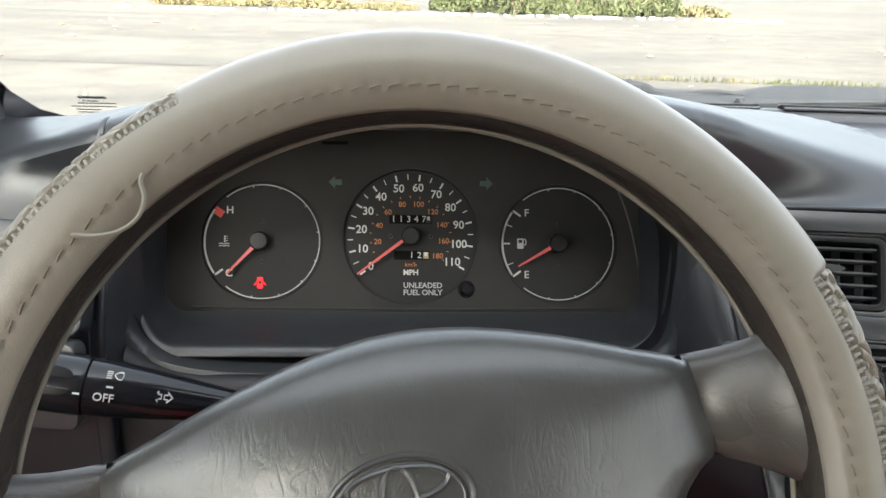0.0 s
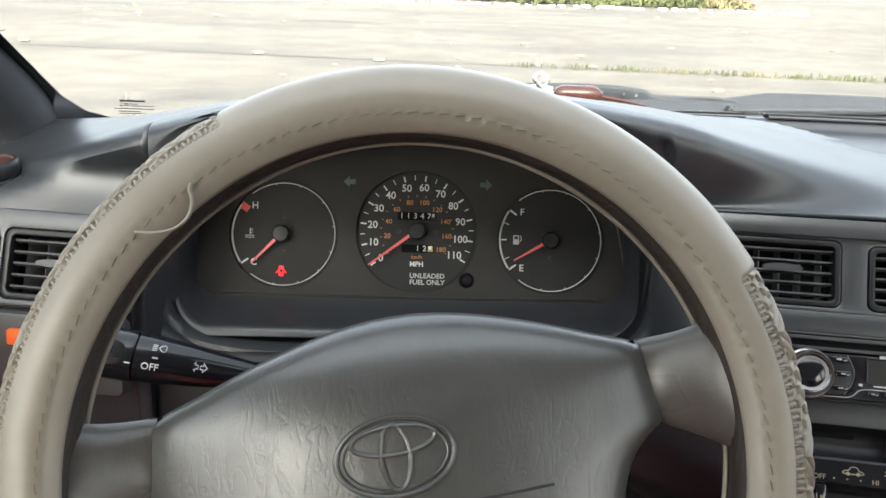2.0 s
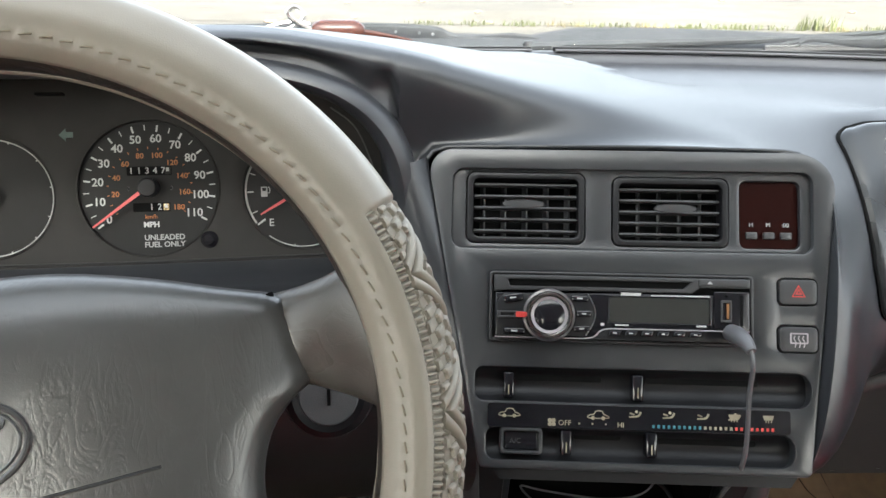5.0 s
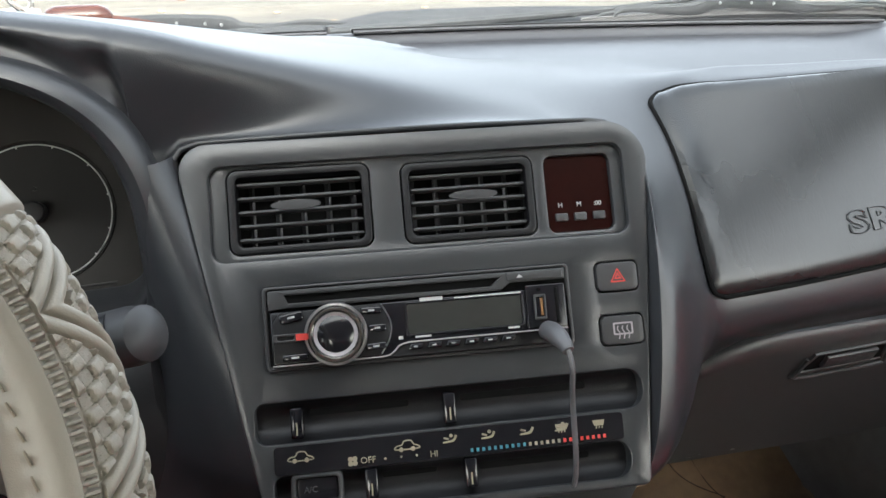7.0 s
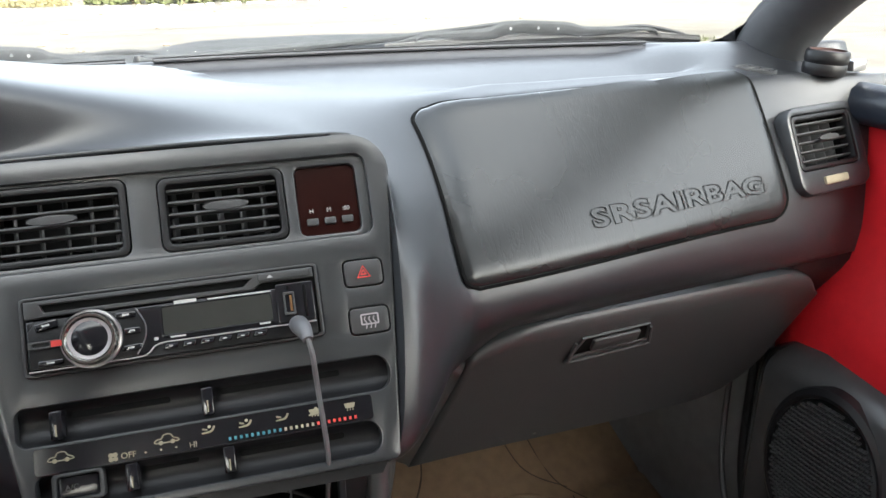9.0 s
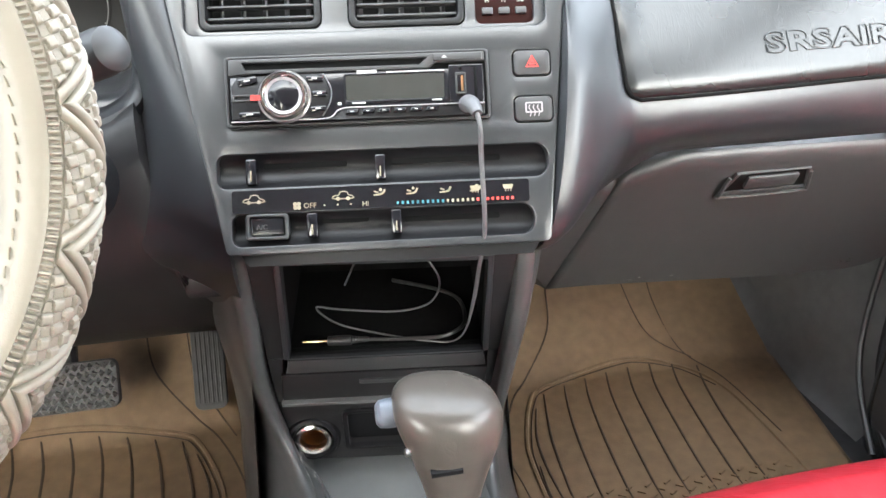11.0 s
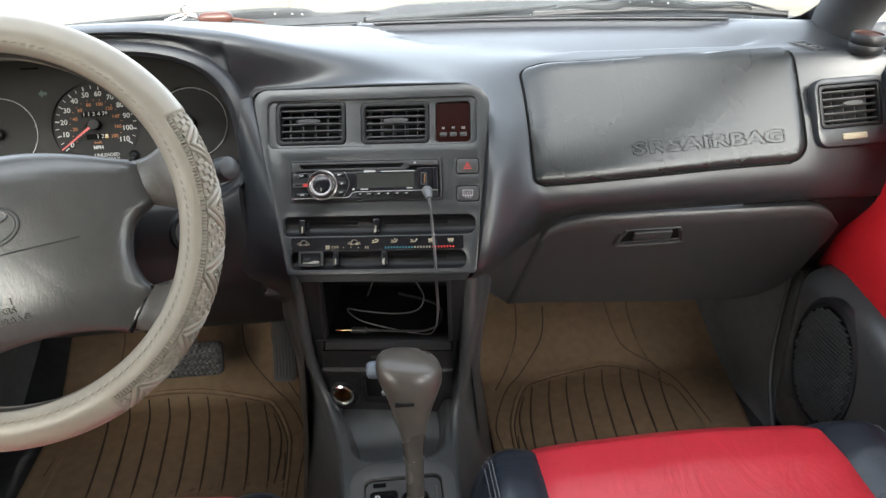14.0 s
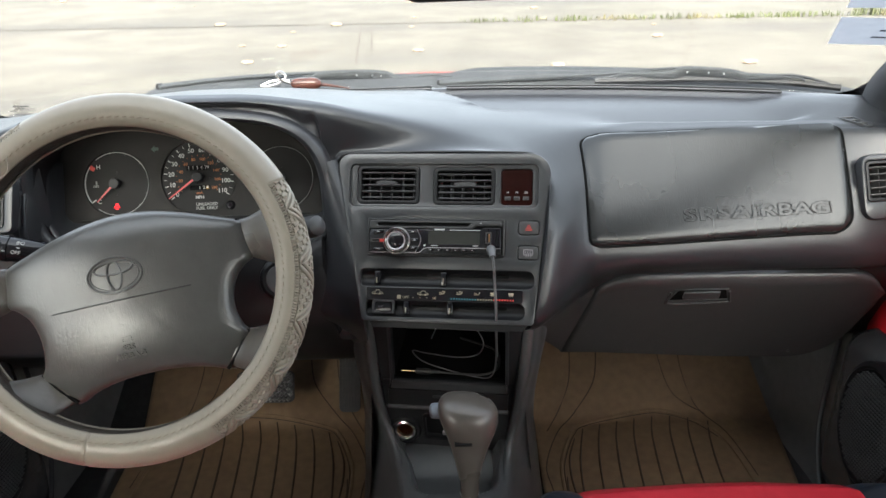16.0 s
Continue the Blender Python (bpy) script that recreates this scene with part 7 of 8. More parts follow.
part("socket_barrel", lathe([(0.0099, -0.001), (0.0096, -0.006), (0.0094, -0.026)], 28, LG), M["brass_dark"], lt, "tarnished brass barrel")
part("socket_floor", lathe([(0, -0.018), (0.003, -0.018), (0.0035, -0.022), (0.0104, -0.025)], 20, LG), M["brass_dark"], lt)
for a in (20, 110, 200, 290):
    part("contact_spring", box((0.0062, 0, -0.019), (0.008, 0.0022, 0.0012), 0.0004), M["brass"], lt, xf=LG @ Matrix.Rotation(radians(a), 4, "Z"))
part("coin_recess", plate(rrect(-0.049, -0.170, 0.052, -0.117, r=0.006), (), -0.030, -0.012), M["black"], con, "dark recess beside the lighter", xf=FL)
part("recess_lip", plate(rrect(-0.050, -0.171, 0.053, -0.116, r=0.007), (rrect(-0.0455, -0.1665, 0.0485, -0.1205, r=0.005),), -0.003, 0.0028, round_=0.0012), M["black"], con, xf=FL)


def flank(s, ridge, inward):
    """Shoulder of the console: a slim pillar beside the face that turns back along the tunnel; ridge = its outer edge."""
    path = [Vector(p) for p in spline(ridge, 8)]
    wide = [float(np.interp(i / 8, range(len(inward)), inward)) for i in range(len(path))]
    rows = []
    for i, p in enumerate(path):
        tg = path[min(i + 1, len(path) - 1)] - path[max(i - 1, 0)]
        up = Vector((0, tg.z, -tg.y)).normalized()
        k = max(0.0, up.z)
        w = wide[i]
        deep = 0.13 + ((p.z - 0.36) / max(0.75, k) - 0.13) * float(sm(0.55, 0.97, k))
        low = float(sm(0.45, 0.97, k))
        foot = 0.044 + (0.022 if s < 0 else 0.028) * low
        at = lambda q, h: Vector((p.x + s * q, p.y, p.z)) + up * h
        rows.append(spline([at(-w, -0.018), at(-w + 0.0006, -0.0035), at(-w + 0.0035, 0.0000), at(-w * 0.45, 0.0012), at(-0.0015, -0.0006), at(0.0022, -0.0060), at(0.0060, -0.015), at(0.0150, -0.038), at(0.008 + 0.48 * foot, -0.50 * deep), at(foot, -deep)], 3))
    solid(part("console_shoulder", sheet(rows, flip=s < 0), M["grey_dark"], con, "smooth grey console shoulder"), 0.002)


RIDGE_L = [(0.281, 0.500, 0.835), (0.281, 0.494, 0.780), (0.283, 0.494, 0.734), (0.285, 0.499, 0.680), (0.290, 0.503, 0.635), (0.299, 0.500, 0.602), (0.310, 0.482, 0.582), (0.320, 0.445, 0.5735), (0.327, 0.400, 0.5715), (0.332, 0.330, 0.5715), (0.334, 0.200, 0.5725), (0.334, -0.10, 0.577), (0.334, -0.50, 0.582)]
RIDGE_R = [(0.522, 0.470, 0.835), (0.519, 0.462, 0.780), (0.515, 0.460, 0.728), (0.508, 0.466, 0.672), (0.501, 0.469, 0.622), (0.494, 0.465, 0.595), (0.489, 0.446, 0.5800), (0.484, 0.410, 0.5735), (0.481, 0.375, 0.5715), (0.480, 0.330, 0.5715), (0.480, 0.200, 0.5725), (0.480, -0.10, 0.577), (0.480, -0.50, 0.582)]
flank(-1, RIDGE_L, (0.0150, 0.0150, 0.0150, 0.0130, 0.0120, 0.0105, 0.0115, 0.0135, 0.014, 0.014, 0.014, 0.014, 0.014))
flank(1, RIDGE_R, (0.0170, 0.0165, 0.0155, 0.0130, 0.0110, 0.0100, 0.0115, 0.0135, 0.014, 0.014, 0.014, 0.014, 0.014))
# carpeted tunnel ahead of the console
bm = bmesh.new()
rows = []
for y in np.linspace(0.505, 1.15, 12):
    e = (y - 0.46) / 0.7
    rows.append([(CC - 0.150 - 0.05 * e, y, 0.34), (CC - 0.132, y, 0.50), (CC - 0.118, y, 0.70), (CC - 0.105, y, 0.80), (CC + 0.095, y, 0.80), (CC + 0.102, y, 0.70), (CC + 0.122, y, 0.50), (CC + 0.145 + 0.06 * e, y, 0.34)])
part("tunnel_side", sheet(rows, bm=bm), M["dash_low"], con, "dark side panel of the tunnel")
# top skin of the console: a rounded coin tray ahead of a flat deck
edge_x = lambda rd, y: float(np.interp(-y, [-p[1] for p in rd[5:]], [p[0] for p in rd[5:]]))
rows = []
for y in np.concatenate([np.linspace(0.530, 0.350, 66), np.linspace(0.346, -0.45, 24)]):
    y = float(y)
    x0, x1 = edge_x(RIDGE_L, y) + 0.0035, edge_x(RIDGE_R, y) - 0.0035
    row = []
    for u in np.linspace(0, 1, 65):
        x = x0 + (x1 - x0) * float(u)
        r = 0.030
        qx, qy = max(edge_x(RIDGE_L, y) + 0.0165 - x, x - edge_x(RIDGE_R, y) + 0.0165) + r, 0.381 - y + r
        d = math.hypot(max(qx, 0), max(qy, 0)) + min(max(qx, qy), 0) - r
        deep = 0.044 - 0.022 * float(sm(0.450, 0.515, y))
        tray = float(sm(0.001, -0.013, d))
        row.append((x, y, 0.5710 + 0.0010 * float(sm(0.010, 0.002, abs(d))) - deep * tray - 0.016 * float(sm(0.056, 0.050, abs(x - CC - 0.002)) * sm(0.358, 0.352, y))))
    rows.append(row)
solid(part("console_top", sheet(rows, flip=True), M["grey_dark"], con, "grey console top with a coin tray"), 0.003, -1.0)
# gear gate
GP = Matrix.Translation((CC, 0.241, 0.568)) @ Matrix.Rotation(radians(2), 4, "X")
gate = part("gate_frame", plate(rrect(-0.064, -0.30, 0.068, 0.134, r=0.034, n=8), (rrect(-0.044, -0.20, 0.051, 0.111, r=0.012, n=6),), -0.012, 0.0045, round_=0.003), M["grey"], con, "grey gear gate surround", xf=GP)
part("gate_plate", plate(rrect(-0.045, -0.20, 0.052, 0.112, r=0.012, n=6), (rrect(0.0015, -0.10, 0.0335, 0.091, r=0.010),), -0.010, -0.0015, round_=0.001), M["grey"], con, "grey plate round the lever", xf=GP)
part("gate_groove", plate(rrect(-0.0455, -0.20, 0.0525, 0.1125, r=0.012, n=6), (rrect(-0.043, -0.198, 0.050, 0.1095, r=0.011, n=6),), -0.004, -0.0008), M["void"], gate, xf=GP)
part("slot_boot", plate(rrect(-0.001, -0.10, 0.036, 0.094, r=0.008), (), -0.016, -0.011), M["void"], con, "dark slot under the lever", xf=GP)
part("slot_slide", plate(rrect(0.0035, -0.10, 0.0315, 0.058, r=0.006), (), -0.010, -0.0035), M["grey_dark"], con, "grey slide behind the lever", xf=GP)
part("plate_ridge", box((0.0430, 0.0, 0.0002), (0.0030, 0.19, 0.0030), 0.001), M["grey"], con, xf=GP)
part("release_slot", box((-0.026, 0.1025, -0.0012), (0.016, 0.006, 0.002), 0.0006), M["void"], con, "shift release slot", xf=GP)
wd = part("selector_window", plate(rrect(-0.038, -0.12, -0.004, 0.092, r=0.006), (), -0.006, 0.0002), M["gloss"], con, "black gear selector window", xf=GP)
for c, v, mt in (("P", 0.084, M["white"]), ("R", 0.058, M["orange_sw"]), ("N", 0.041, M["teal"]), ("D", 0.024, M["white"]), ("2", 0.006, M["white"]), ("L", -0.012, M["white"])):
    lettering(c, 0.0135, GP @ tr(-0.0290, v - 0.004, 0.0006), mt, wd, bold=0.0003)
    part("mark", box((-0.0130, v + 0.001, 0.0006), (0.006, 0.0012, 0.0004)), M["brass"] if c == "P" else M["dim"], wd, smooth=False, xf=GP)

# ---------- gear lever ----------
gl = thing("gear_lever", "worn brown-black automatic gear lever with a side button", "gear lever", (0.425, 0.332, 0.552))
base, tip = Vector((0.4225, 0.314, 0.548)), Vector((0.4255, 0.366, 0.747))
part("shaft", tube([base, base.lerp(tip, 0.18), base.lerp(tip, 0.372)], [0.0115, 0.0110, 0.0115], 20, 4), M["knob"], gl, "round shaft")
part("shaft_ring", tube([base.lerp(tip, 0.368), base.lerp(tip, 0.377)], 0.0126, 20, 1), M["silver"], gl, "thin bright ring")
rows = []
for t, wx, wy, ox in ((0.375, 0.0120, 0.0128, 0.0), (0.44, 0.0124, 0.0140, 0.0), (0.50, 0.0142, 0.0160, 0.0), (0.57, 0.0170, 0.0190, 0.0), (0.64, 0.0207, 0.0220, 0.0), (0.71, 0.0250, 0.0248, 0.0), (0.78, 0.0302, 0.0272, 0.0), (0.845, 0.0355, 0.0292, -0.0005), (0.90, 0.0384, 0.0300, -0.001), (0.945, 0.0376, 0.0285, -0.001), (0.975, 0.0325, 0.0245, -0.001), (0.994, 0.0225, 0.0170, -0.001), (1.003, 0.0110, 0.0080, -0.001), (1.006, 0.0004, 0.0004, -0.001)):
    c = base.lerp(tip, t)
    lean = -0.0075 * float(sm(0.6, 0.95, t)) * wx / 0.0384
    rows.append([Vector((c.x + ox + wx * math.copysign(abs(math.cos(a)) ** 0.8, math.cos(a)), c.y + wy * math.copysign(abs(math.sin(a)) ** 0.85, math.sin(a)), c.z + lean * math.cos(a))) for a in np.linspace(0, 2 * math.pi, 33)])
rows = [[rows[i][j] for i in range(len(rows))] for j in range(33)]
rows = [spline(r, 4) for r in rows]
part("knob", sheet(rows), M["knob"], gl, "worn leather-like knob")
part("side_button", lathe([(0, 0.014), (0.007, 0.0135), (0.0100, 0.011), (0.0108, 0.006), (0.0108, -0.004)], 24, look((0.3885, 0.365, 0.7310), (0.45, 0.365, 0.7300)) @ Matrix.Diagonal((0.85, 1, 1, 1))), M["button"], gl, "blue-grey release button")
part("badge_bar", box((0.4165, 0.3290, 0.7055), (0.022, 0.005, 0.0044), 0.0008), M["black"], gl, "small dark printed plate", xf=None)
part("screw", lathe([(0, 0.003), (0.003, 0.002), (0.0035, -0.003)], 12, look((0.3935, 0.345, 0.7120), (0.45, 0.352, 0.7120))), M["silver"], gl)

# ---------- floor mats ----------
def mat_z(y):
    return floor_z(y) + 0.009


def floor_mat(mirrored, x0, x1, y0, y1, cut, far, shy, label):
    """Rubber mat with rim lines, curved dark channel lines that paint in shadow and dirt, and a fine tread; far = its
    rim on the door side.
    """
    mx = (lambda x: 0.815 - x) if mirrored else (lambda x: x + 0.005)
    ob = thing("floor_mat", label, "floor mat", ((x0 + x1) / 2, (y0 + y1) / 2, mat_z(y0)), "rubber floor mats")
    n, m_ = 60, 70
    P = np.zeros((n, m_, 3))
    for i, u in enumerate(np.linspace(0, 1, n)):
        for j, v in enumerate(np.concatenate([np.linspace(0, (0.80 - y0) / (y1 - y0), 52), np.linspace((0.80 - y0) / (y1 - y0), 1, 19)[1:]])):
            y = y0 + (y1 - y0) * v
            xa, xb = x0 + cut[0] * max(0, v - 0.35), x1 + cut[1] * max(0, v - 0.35)
            x = xa + (xb - xa) * u
            P[i, j] = (x, y, mat_z(y) + 0.0015 * noise.noise((x * 9, y * 9, 2.0)))
    solid(link_mesh("mat_base", sheet_mesh("mat_base", P), M["mat"], ob), 0.006)

    def line(nm, pts, r, mat_, lab, up=0.0010, flat=0.7):
        pts = [(mx(x), y + shy, mat_z(y + shy) + up) for x, y in pts]
        part(nm, tube(pts, r, 6, 8, flat=flat), mat_, ob, lab)
    inner = [(far, 0.30), (far, 0.55), (far + 0.006, 0.70), (far + 0.020, 0.775), (far + 0.055, 0.822), (far + 0.11, 0.843), (0.035, 0.843), (0.145, 0.820), (0.176, 0.792), (0.204, 0.721), (0.212, 0.668), (0.213, 0.552), (0.213, 0.30)]
    line("rim_rib", inner, 0.0032, M["mat"], "raised rib")
    line("rim_groove", [(x - 0.005 * (1 if x > 0 else -1), y - 0.006) for x, y in inner[3:]], 0.0011, M["groove"], "fine dark line inside the rim")
    line("outer_groove", [(0.10, 0.960), (0.115, 0.900), (0.165, 0.840), (0.198, 0.803), (0.224, 0.744), (0.238, 0.689), (0.233, 0.634), (0.230, 0.549), (0.230, 0.30)], 0.0013, M["groove"], "fine dark line outside the rim")
    line("outer_groove", [(0.155, 0.975), (0.165, 0.905), (0.192, 0.850), (0.222, 0.800)], 0.0011, M["groove"], "fine dark line")
    line("outer_groove", [(far - 0.010, 0.66), (far + 0.004, 0.78), (far + 0.045, 0.850), (far + 0.060, 0.930), (far + 0.050, 0.985)], 0.0011, M["groove"], "fine dark line")
    line("outer_groove", [(far + 0.030, 0.835), (far + 0.090, 0.880), (far + 0.105, 0.980)], 0.0011, M["groove"], "fine dark line")
    x = 0.151
    while x > far + 0.022:
        top = 0.833 - 0.9 * max(0.0, x + 0.01) ** 2 * 1.3 - 1.6 * max(0.0, far + 0.075 - x) ** 1.5
        line("channel", [(x, top), (x + 0.012, top - 0.05), (x + 0.022, 0.70), (x + 0.029, 0.62), (x + 0.030, 0.585)], [0.0012, 0.0018, 0.0021, 0.0018, 0.0008], M["groove"], "dark channel line of painted shadow and dirt")
        x -= 0.0362
    line("channel", [(0.172, 0.775), (0.190, 0.720), (0.195, 0.671), (0.194, 0.630), (0.192, 0.596)], [0.0012, 0.0018, 0.0021, 0.0018, 0.0008], M["groove"], "dark channel line of painted shadow and dirt")
    line("channel", [(0.203, 0.668), (0.206, 0.630), (0.205, 0.600)], [0.0010, 0.0018, 0.0010], M["groove"], "dark channel line of painted shadow and dirt")
    bm = bmesh.new()
    for a in range(26):
        for b in range(5):
            x = mx(far + 0.02 + (0.19 - far) * a / 25)
            y = 0.50 + 0.018 * b + (0.009 if a % 2 else 0)
            box((x, y, mat_z(y) + 0.001), (0.010, 0.003, 0.0016), 0, Matrix.Rotation(radians(30 if a % 2 else -30), 3, "Z"), bm)
    tagged(part("tread", bm, M["mat"], ob, "fine raised tread", smooth=False), kind="stuff")


floor_mat(False, -0.215, 0.258, 0.20, 1.02, (-0.02, -0.05), -0.186, -0.018, "brown ribbed rubber floor mat in the driver's footwell")
floor_mat(True, 0.566, 1.002, 0.20, 1.02, (0.0, 0.125), -0.132, -0.028, "brown ribbed rubber floor mat in the passenger footwell")

# ---------- pedals ----------
pd = thing("accelerator_pedal", "black ribbed rubber accelerator pedal", "pedal", (0.203, 0.80, 0.42))
PA = frame_matrix((0.203, 0.812, 0.468), (0.99, 0.0, -0.03), (0.03, 0.42, 0.907), (0, -0.907, 0.42))
part("pad", plate(rrect(-0.021, -0.062, 0.021, 0.066, r=0.010), (), -0.012, 0.0, round_=0.004), M["rubber"], pd, xf=PA)
for k in range(6):
    part("rib", box((-0.0145 + 0.0058 * k, 0.0, 0.001), (0.0024, 0.104, 0.003), 0.0008), M["rubber"], pd, xf=PA)
part("pedal_arm", tube([PA @ Vector((0, 0.03, -0.01)), PA @ Vector((-0.01, 0.12, -0.02)), Vector((0.19, 0.93, 0.66))], 0.007, 8, 4), M["black"], pd)
pb = thing("brake_pedal", "black brake pedal with a studded rubber pad", "pedal", (0.055, 0.78, 0.46))
PB = frame_matrix((0.046, 0.770, 0.488), (1, 0.0, 0.0), (0, 0.50, 0.866), (0, -0.866, 0.50))
part("pad", plate(rrect(-0.055, -0.030, 0.055, 0.030, r=0.010), (), -0.012, 0.0, round_=0.004), M["rubber"], pb, xf=PB)
for a in range(12):
    for b in range(6):
        part("stud", lathe([(0, 0.0085), (0.0016, 0.0080), (0.0050, 0.0)], 4, Matrix.Translation((-0.0495 + 0.0086 * a + (0.0043 if b % 2 else 0), -0.0235 + 0.0094 * b, -0.0005)) @ Matrix.Rotation(0.3 * math.sin(a * 2.1 + b), 4, "X")), M["kick"], pb, smooth=False, xf=PB)
part("pedal_arm", tube([PB @ Vector((0, 0.02, -0.012)), PB @ Vector((0, 0.14, -0.03)), Vector((0.06, 0.90, 0.72))], 0.008, 8, 4), M["black"], pb)


# ---------- seats ----------
def seat(x0, x1, yf, label):
    """Cushion: red centre, black bolsters with three rows of stitching; front edge rounded."""
    ob = thing("front_seat", label, "car seat", ((x0 + x1) / 2, yf - 0.25, 0.36), "front seats")
    cx = (x0 + x1) / 2
    hw = (x1 - x0) / 2

    def surf(u, v):
        """u across (-1 to 1), v from the front foot (0) over the front edge and back (1)."""
        x = cx + hw * u
        crown = 0.012 * (1 - u * u) * 0.6 + 0.020 * float(sm(0.60, 0.85, abs(u))) * (1 - float(sm(0.88, 1.0, abs(u)))) - 0.085 * max(0, abs(u) - 0.80) ** 2 / 0.04
        yfr = yf + 0.022 * (1 - u * u) - 0.06 * max(0, abs(u) - 0.70) ** 2 / 0.09
        prof = [(0.030, 0.40), (0.004, 0.47), (0.0, 0.535), (0.012, 0.575), (0.045, 0.597), (0.10, 0.602), (0.22, 0.592), (0.40, 0.575), (0.55, 0.565)]
        q = np.linspace(0, 1, len(prof))
        yy = float(np.interp(v, q, [p[0] for p in prof]))
        zz = float(np.interp(v, q, [p[1] for p in prof])) + 0.013 * float(sm(0.0, 0.3, v))
        return Vector((x, yfr - yy, zz + crown * float(sm(0.2, 0.5, v)) + 0.0012 * noise.noise((x * 14, yy * 14, 1.5))))

    def piece(name, ua, ub, mat_, lab, puff=0.0):
        n = max(8, int(40 * (ub - ua)))
        rows = []
        for i in range(n + 1):
            u = ua + (ub - ua) * i / n
            e = min(i, n - i) / n * (ub - ua) * hw
            row = []
            for v in np.linspace(0, 1, 60):
                p = surf(u, float(v))
                row.append(p + Vector((0, -0.3, 1)).normalized() * (puff * min(1, e / 0.012) ** 0.5 - puff))
            rows.append(row)
        part(name, sheet(rows), mat_, ob, lab)
    piece("bolster", -1.0, -0.64, M["seat_black"], "black leather bolster", 0.005)
    piece("centre_panel", -0.64, 0.64, M["red"], "red leather centre panel", 0.005)
    piece("bolster", 0.64, 1.0, M["seat_black"], "black leather bolster", 0.005)
    for s in (-1, 1):
        for du in (0.846, 0.859, 0.876):
            bm = bmesh.new()
            q = 0.30
            while q < 0.98:
                a, b = surf(s * du, q), surf(s * du, q + 0.010)
                tube([a + Vector((0, 0, 0.0012)), (a + b) / 2 + Vector((0, 0, 0.0022)), b + Vector((0, 0, 0.0012))], 0.0006, 4, 2, bm)
                q += 0.0125
            part("stitching", bm, M["seam"], ob, "pale row of stitching")
    rows = [[Vector((cx + hw * 0.96 * math.cos(a), yf - 0.27 + 0.24 * math.sin(a), z)) for z in (0.36, 0.50, 0.56)] for a in np.linspace(0, 2 * math.pi, 40, endpoint=False)]
    part("seat_base", sheet(rows, closed_u=True), M["seat_black"], ob, "dark seat base")


seat(0.470, 1.035, 0.362, "red and black leather passenger seat cushion")
seat(-0.250, 0.312, 0.326, "red and black leather driver seat cushion")


# ---------- doors and side trim ----------
def door(s, nm, label):
    X = (RIGHT - 0.015) if s > 0 else (LEFT + 0.015)
    d = thing(nm, label, "door", (X, 0.1, 0.36), kind="structure")

    def xq(y, z):
        return X - s * (0.030 + 0.035 * float(sm(0.86, 0.74, z)) * float(sm(0.98, 0.86, z)) - 0.02 * float(sm(0.45, 0.75, y)))
    n, m_ = 40, 26
    P = np.zeros((n, m_, 3))
    for i, y in enumerate(np.linspace(-0.60, 0.605 if s > 0 else 0.46, n)):
        for j, z in enumerate(np.linspace(0.34, 0.985, m_)):
            P[i, j] = (xq(y, z), y, z)
    pn = solid(link_mesh("door_panel", sheet_mesh("door_panel", P), M["red_door"], d), 0.02, 1.0 if s > 0 else -1.0)
    pn["label"] = "red vinyl door panel"
    part("sill_rail", tube([(X - s * 0.03, 0.72, 0.99), (X - s * 0.035, 0.2, 0.985), (X - s * 0.035, -0.60, 0.985)], 0.022, 10, 5), M["seat_black"], d, "black window sill rail")
    # speaker pod low on the door
    pod = []
    py, pz = [-0.30, 0.0, 0.20, 0.32, 0.40, 0.47, 0.53, 0.575, 0.600, 0.618, 0.632, 0.640], [0.56, 0.585, 0.635, 0.672, 0.692, 0.704, 0.708, 0.700, 0.684, 0.655, 0.600, 0.50]
    for y in np.concatenate([np.linspace(0.640, 0.50, 22), np.linspace(0.49, -0.30, 20)]):
        top = float(np.interp(y, py, pz))
        w = 0.010 + 0.056 * float(sm(0.645, 0.575, y)) * float(sm(-0.5, 0.1, y))
        pod.append([(X - s * 0.02, y, top + 0.010), (X - s * (0.025 + w * 0.55), y, top + 0.006), (X - s * (0.03 + w * 0.9), y, top - 0.010), (X - s * (0.03 + w), y, top - 0.05), (X - s * (0.03 + w), y, 0.50), (X - s * (0.03 + w * 0.9), y, 0.42), (X - s * (0.03 + w * 0.6), y, 0.345)])
    part("speaker_pod", sheet([spline(r_, 3) for r_ in pod], flip=s > 0), M["pod"], d, "black moulded lower door pocket and speaker housing")
    gm = frame_matrix((X - s * 0.0965, 0.482, 0.590), (0.03 * s, -0.9995, 0.0), (0.0, 0.0, 1.0), (-s * 0.9995, -0.03, 0.0))
    part("speaker_ring", lathe([(0.080, -0.002), (0.082, 0.003), (0.086, 0.004), (0.092, 0.0), (0.094, -0.010)], 48, gm @ Matrix.Diagonal((0.84, 1.16, 1, 1))), M["black"], d, "oval rim of the speaker grille")
    # near-black base and paler bumps put the grille's shade and glints into colour
    gr = part("speaker_grille", lathe([(0, 0.006), (0.04, 0.005), (0.081, 0.0)], 48, gm @ Matrix.Diagonal((0.84, 1.16, 1, 1))), M["void"], d, "dark speaker mesh")
    bm = bmesh.new()
    for a in range(-14, 15):
        for b in range(-18, 19):
            u, v = a * 0.0053 + (0.00265 if b % 2 else 0), b * 0.0058
            if (u / 0.064) ** 2 + (v / 0.090) ** 2 < 1:
                box((u, v, 0.0062 - 0.54 * u * u - 0.35 * v * v), (0.0040, 0.0026, 0.0036), 0, None, bm)
    tagged(part("mesh_knobs", bm, M["grey_dark"], gr, "raised mesh of the grille, paler to carry its glints", smooth=False, xf=gm), kind="stuff")
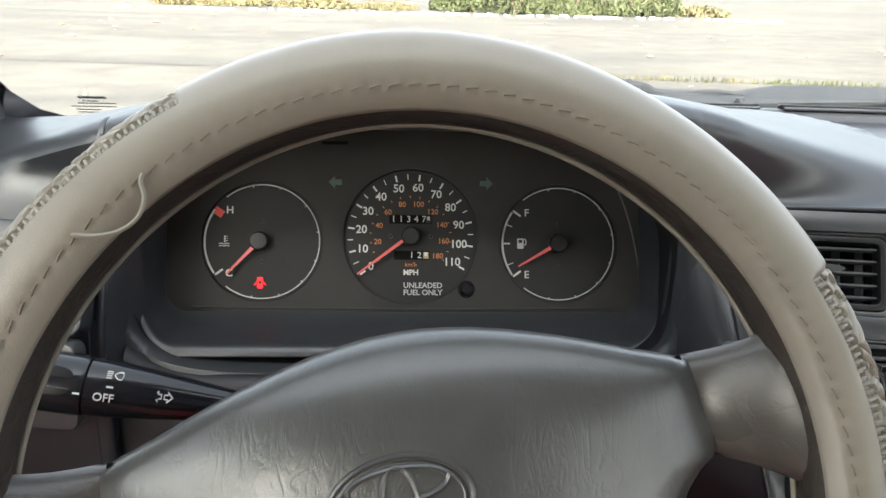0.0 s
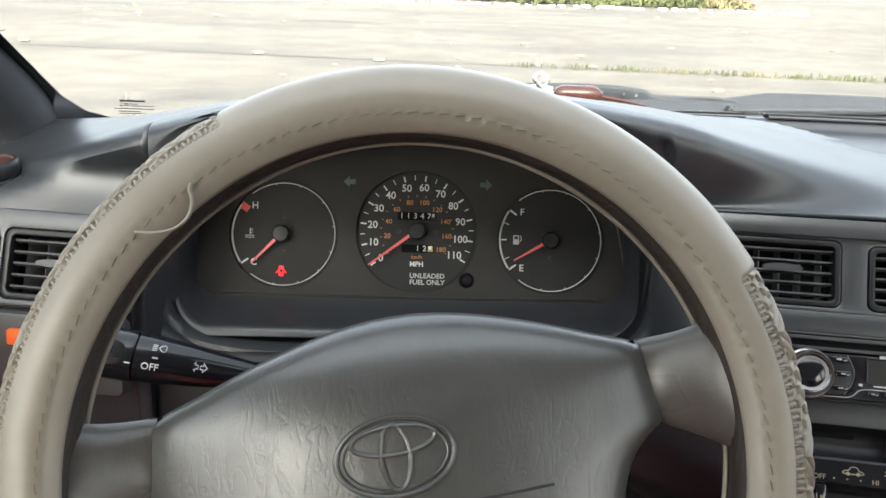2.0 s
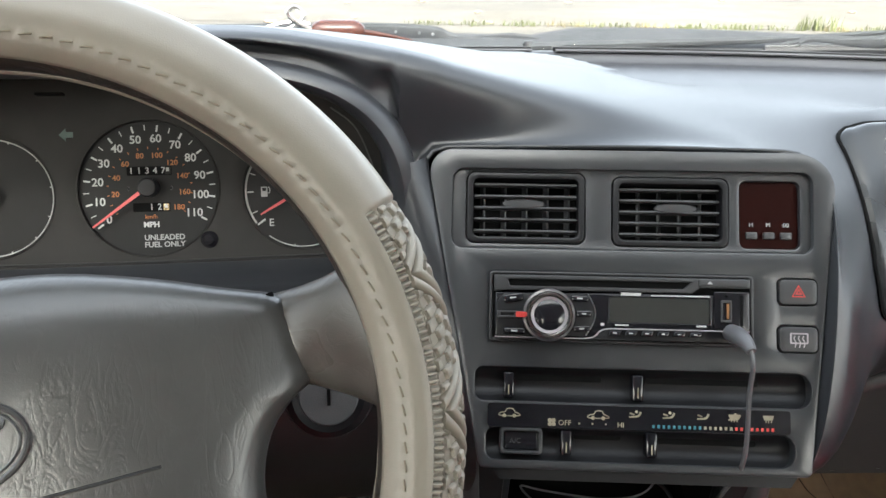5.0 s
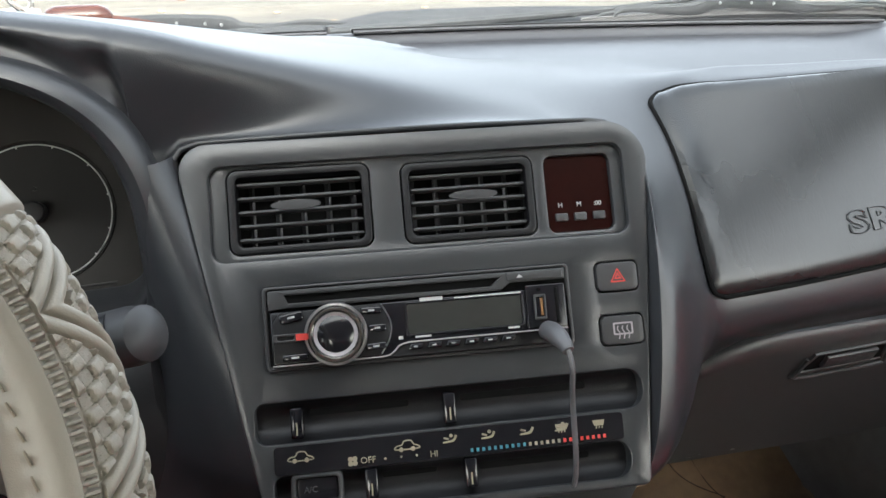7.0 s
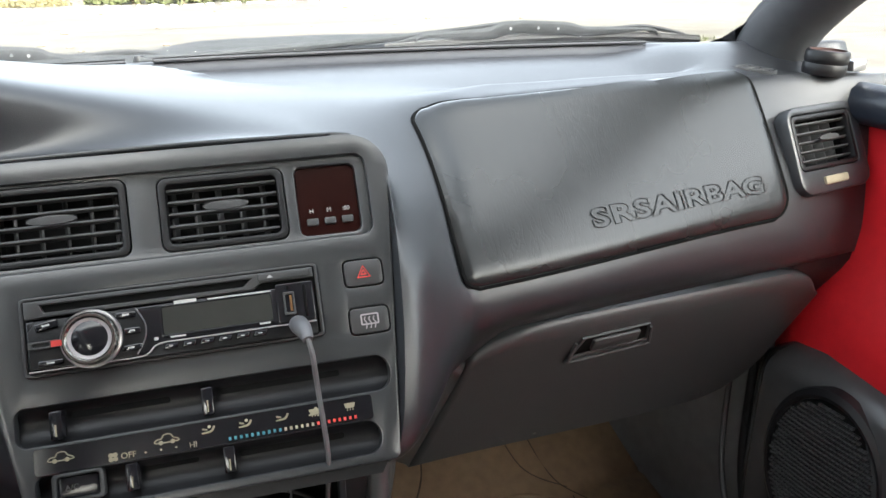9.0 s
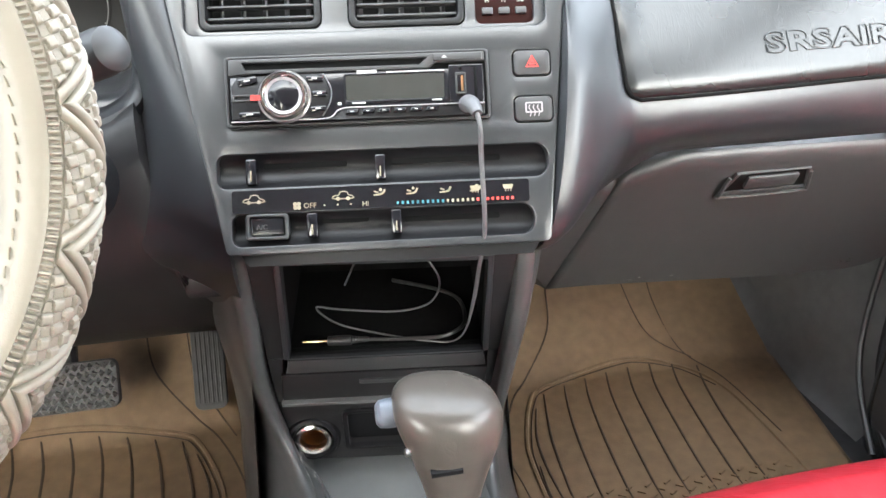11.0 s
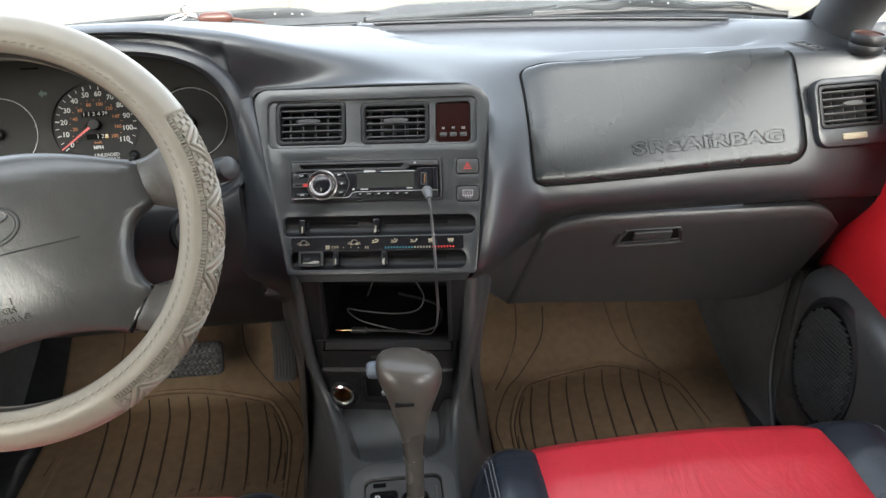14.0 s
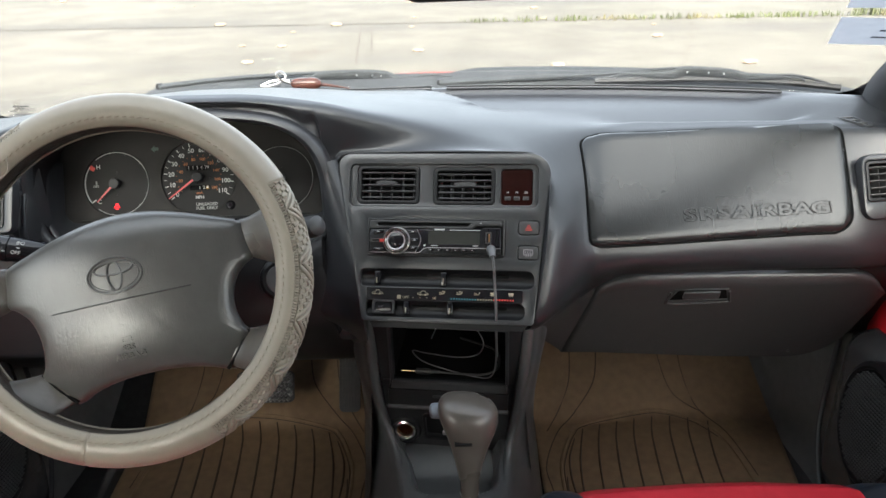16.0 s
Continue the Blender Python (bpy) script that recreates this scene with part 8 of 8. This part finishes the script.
    # grab handle
    part("armrest", tube([(X - s * 0.06, 0.16, 0.73), (X - s * 0.085, 0.0, 0.71), (X - s * 0.075, -0.45, 0.71)], [0.02, 0.03, 0.03], 12, 5, flat=0.8), M["seat_black"], d, "black armrest")
    # kick panel ahead of the door
    kp = []
    for t in np.linspace(0, 1, 12):
        y = 0.60 + 0.56 * t
        kp.append(spline([(X - s * (0.030 + 0.02 * t), y, 0.93), (X - s * (0.03 + 0.03 * t), y, 0.66), (X - s * (0.045 + 0.05 * t), y, 0.48 + 0.02 * t), (X - s * (0.055 + 0.035 * t), y, 0.385 + 0.6 * max(0.0, y - 0.80)), (X - s * (0.075 + 0.04 * t), y, 0.352 + 0.6 * max(0.0, y - 0.80))], 5))
    part("kick_panel", sheet(kp, flip=s > 0), M["kick"], d, "dark plastic kick panel")
    part("door_seal", tube([(X - s * 0.035, 0.64, 0.90), (X - s * 0.05, 0.635, 0.62), (X - s * 0.07, 0.60, 0.46), (X - s * 0.09, 0.50, 0.385), (X - s * 0.09, 0.2, 0.37)], 0.006, 8, 6), M["black"], d, "rubber door seal")
    part("seal_bead", tube([(X - s * 0.044, 0.668, 0.86), (X - s * 0.058, 0.664, 0.62), (X - s * 0.078, 0.632, 0.47), (X - s * 0.098, 0.55, 0.385)], 0.0045, 8, 6), M["dash_low"], d, "grey inner bead of the seal")


door(1, "door_1", "red and black trimmed passenger door with a speaker")
door(-1, "door_2", "red and black trimmed driver's door with a speaker")

# ---------- small things ----------
def tweeter(c, s, label):
    tw = thing("tweeter", label, "speaker", c, "small dashboard speakers")
    m = Matrix.Translation(c) @ Matrix.Rotation(radians(3), 4, "X") @ Matrix.Rotation(radians(3 * s), 4, "Y")
    b = part("housing", lathe([(0, 0.0), (0.0210, 0.0), (0.0218, 0.004), (0.0218, 0.010), (0.0209, 0.0115), (0.0218, 0.013), (0.0218, 0.022), (0.0200, 0.0245), (0.0182, 0.0245)], 36, m), M["black"], tw, "round black housing")
    part("grille", lathe([(0.0182, 0.0245), (0.017, 0.0225), (0.0, 0.0235)], 36, m), M["cone"], tw, "dark red centre under a mesh")
    part("bracket", box((c[0] + s * 0.032, c[1] - 0.012, c[2] + 0.008), (0.02, 0.012, 0.012), 0.003), M["silver"], tw, "grey mounting bracket")


tweeter((-0.304, 0.578, 1.007), -1, "round black tweeter speaker on the dashboard corner")
tweeter((1.055, 0.592, 1.018), 1, "round black tweeter speaker at the foot of the pillar")

mir = thing("rear_view_mirror", "black-framed rear view mirror hanging from the windscreen", "mirror", (MID + 0.07, 0.40, 1.27))
MR = frame_matrix((0.454, 0.400, 1.2625), (1, 0.05, 0), (0, 0.15, 0.988), (0.05, -0.988, 0.15))
part("shell", plate(rrect(-0.098, -0.034, 0.098, 0.034, r=0.025, n=8), (), -0.022, 0.0, round_=0.004), M["black"], mir, xf=MR)
part("mirror_glass", plate(rrect(-0.093, -0.029, 0.093, 0.029, r=0.021, n=8), (), 0.0005, 0.0015), M["mirror"], mir, xf=MR)
part("mirror_arm", tube([MR @ Vector((0, 0.0, -0.02)), MR @ Vector((0, 0.05, -0.05)), Vector((0.40, 0.33, 1.37))], 0.008, 10, 4), M["black"], mir)

ch = thing("charm", "brown glazed charm with a silver cord lying under the windscreen", "ornament", (0.19, 0.75, 1.07))
part("capsule", tube([(0.168, 0.748, 1.071), (0.176, 0.748, 1.072), (0.205, 0.747, 1.072), (0.214, 0.747, 1.071)], [0.005, 0.0092, 0.0095, 0.004], 16, 4), M["capsule"], ch, "glossy brown capsule")
bm = tube([(0.170, 0.748, 1.072), (0.155, 0.745, 1.078), (0.146, 0.745, 1.087), (0.153, 0.747, 1.092), (0.160, 0.748, 1.083), (0.148, 0.746, 1.074), (0.130, 0.744, 1.070), (0.122, 0.744, 1.071), (0.133, 0.746, 1.076), (0.150, 0.747, 1.079), (0.165, 0.748, 1.077)], 0.0021, 7, 6)
part("cord", bm, M["chrome"], ch, "tangled silver cord")
part("tail", tube([(0.212, 0.747, 1.071), (0.235, 0.745, 1.068), (0.258, 0.742, 1.064)], [0.003, 0.002, 0.001], 6, 4), M["capsule"], ch)
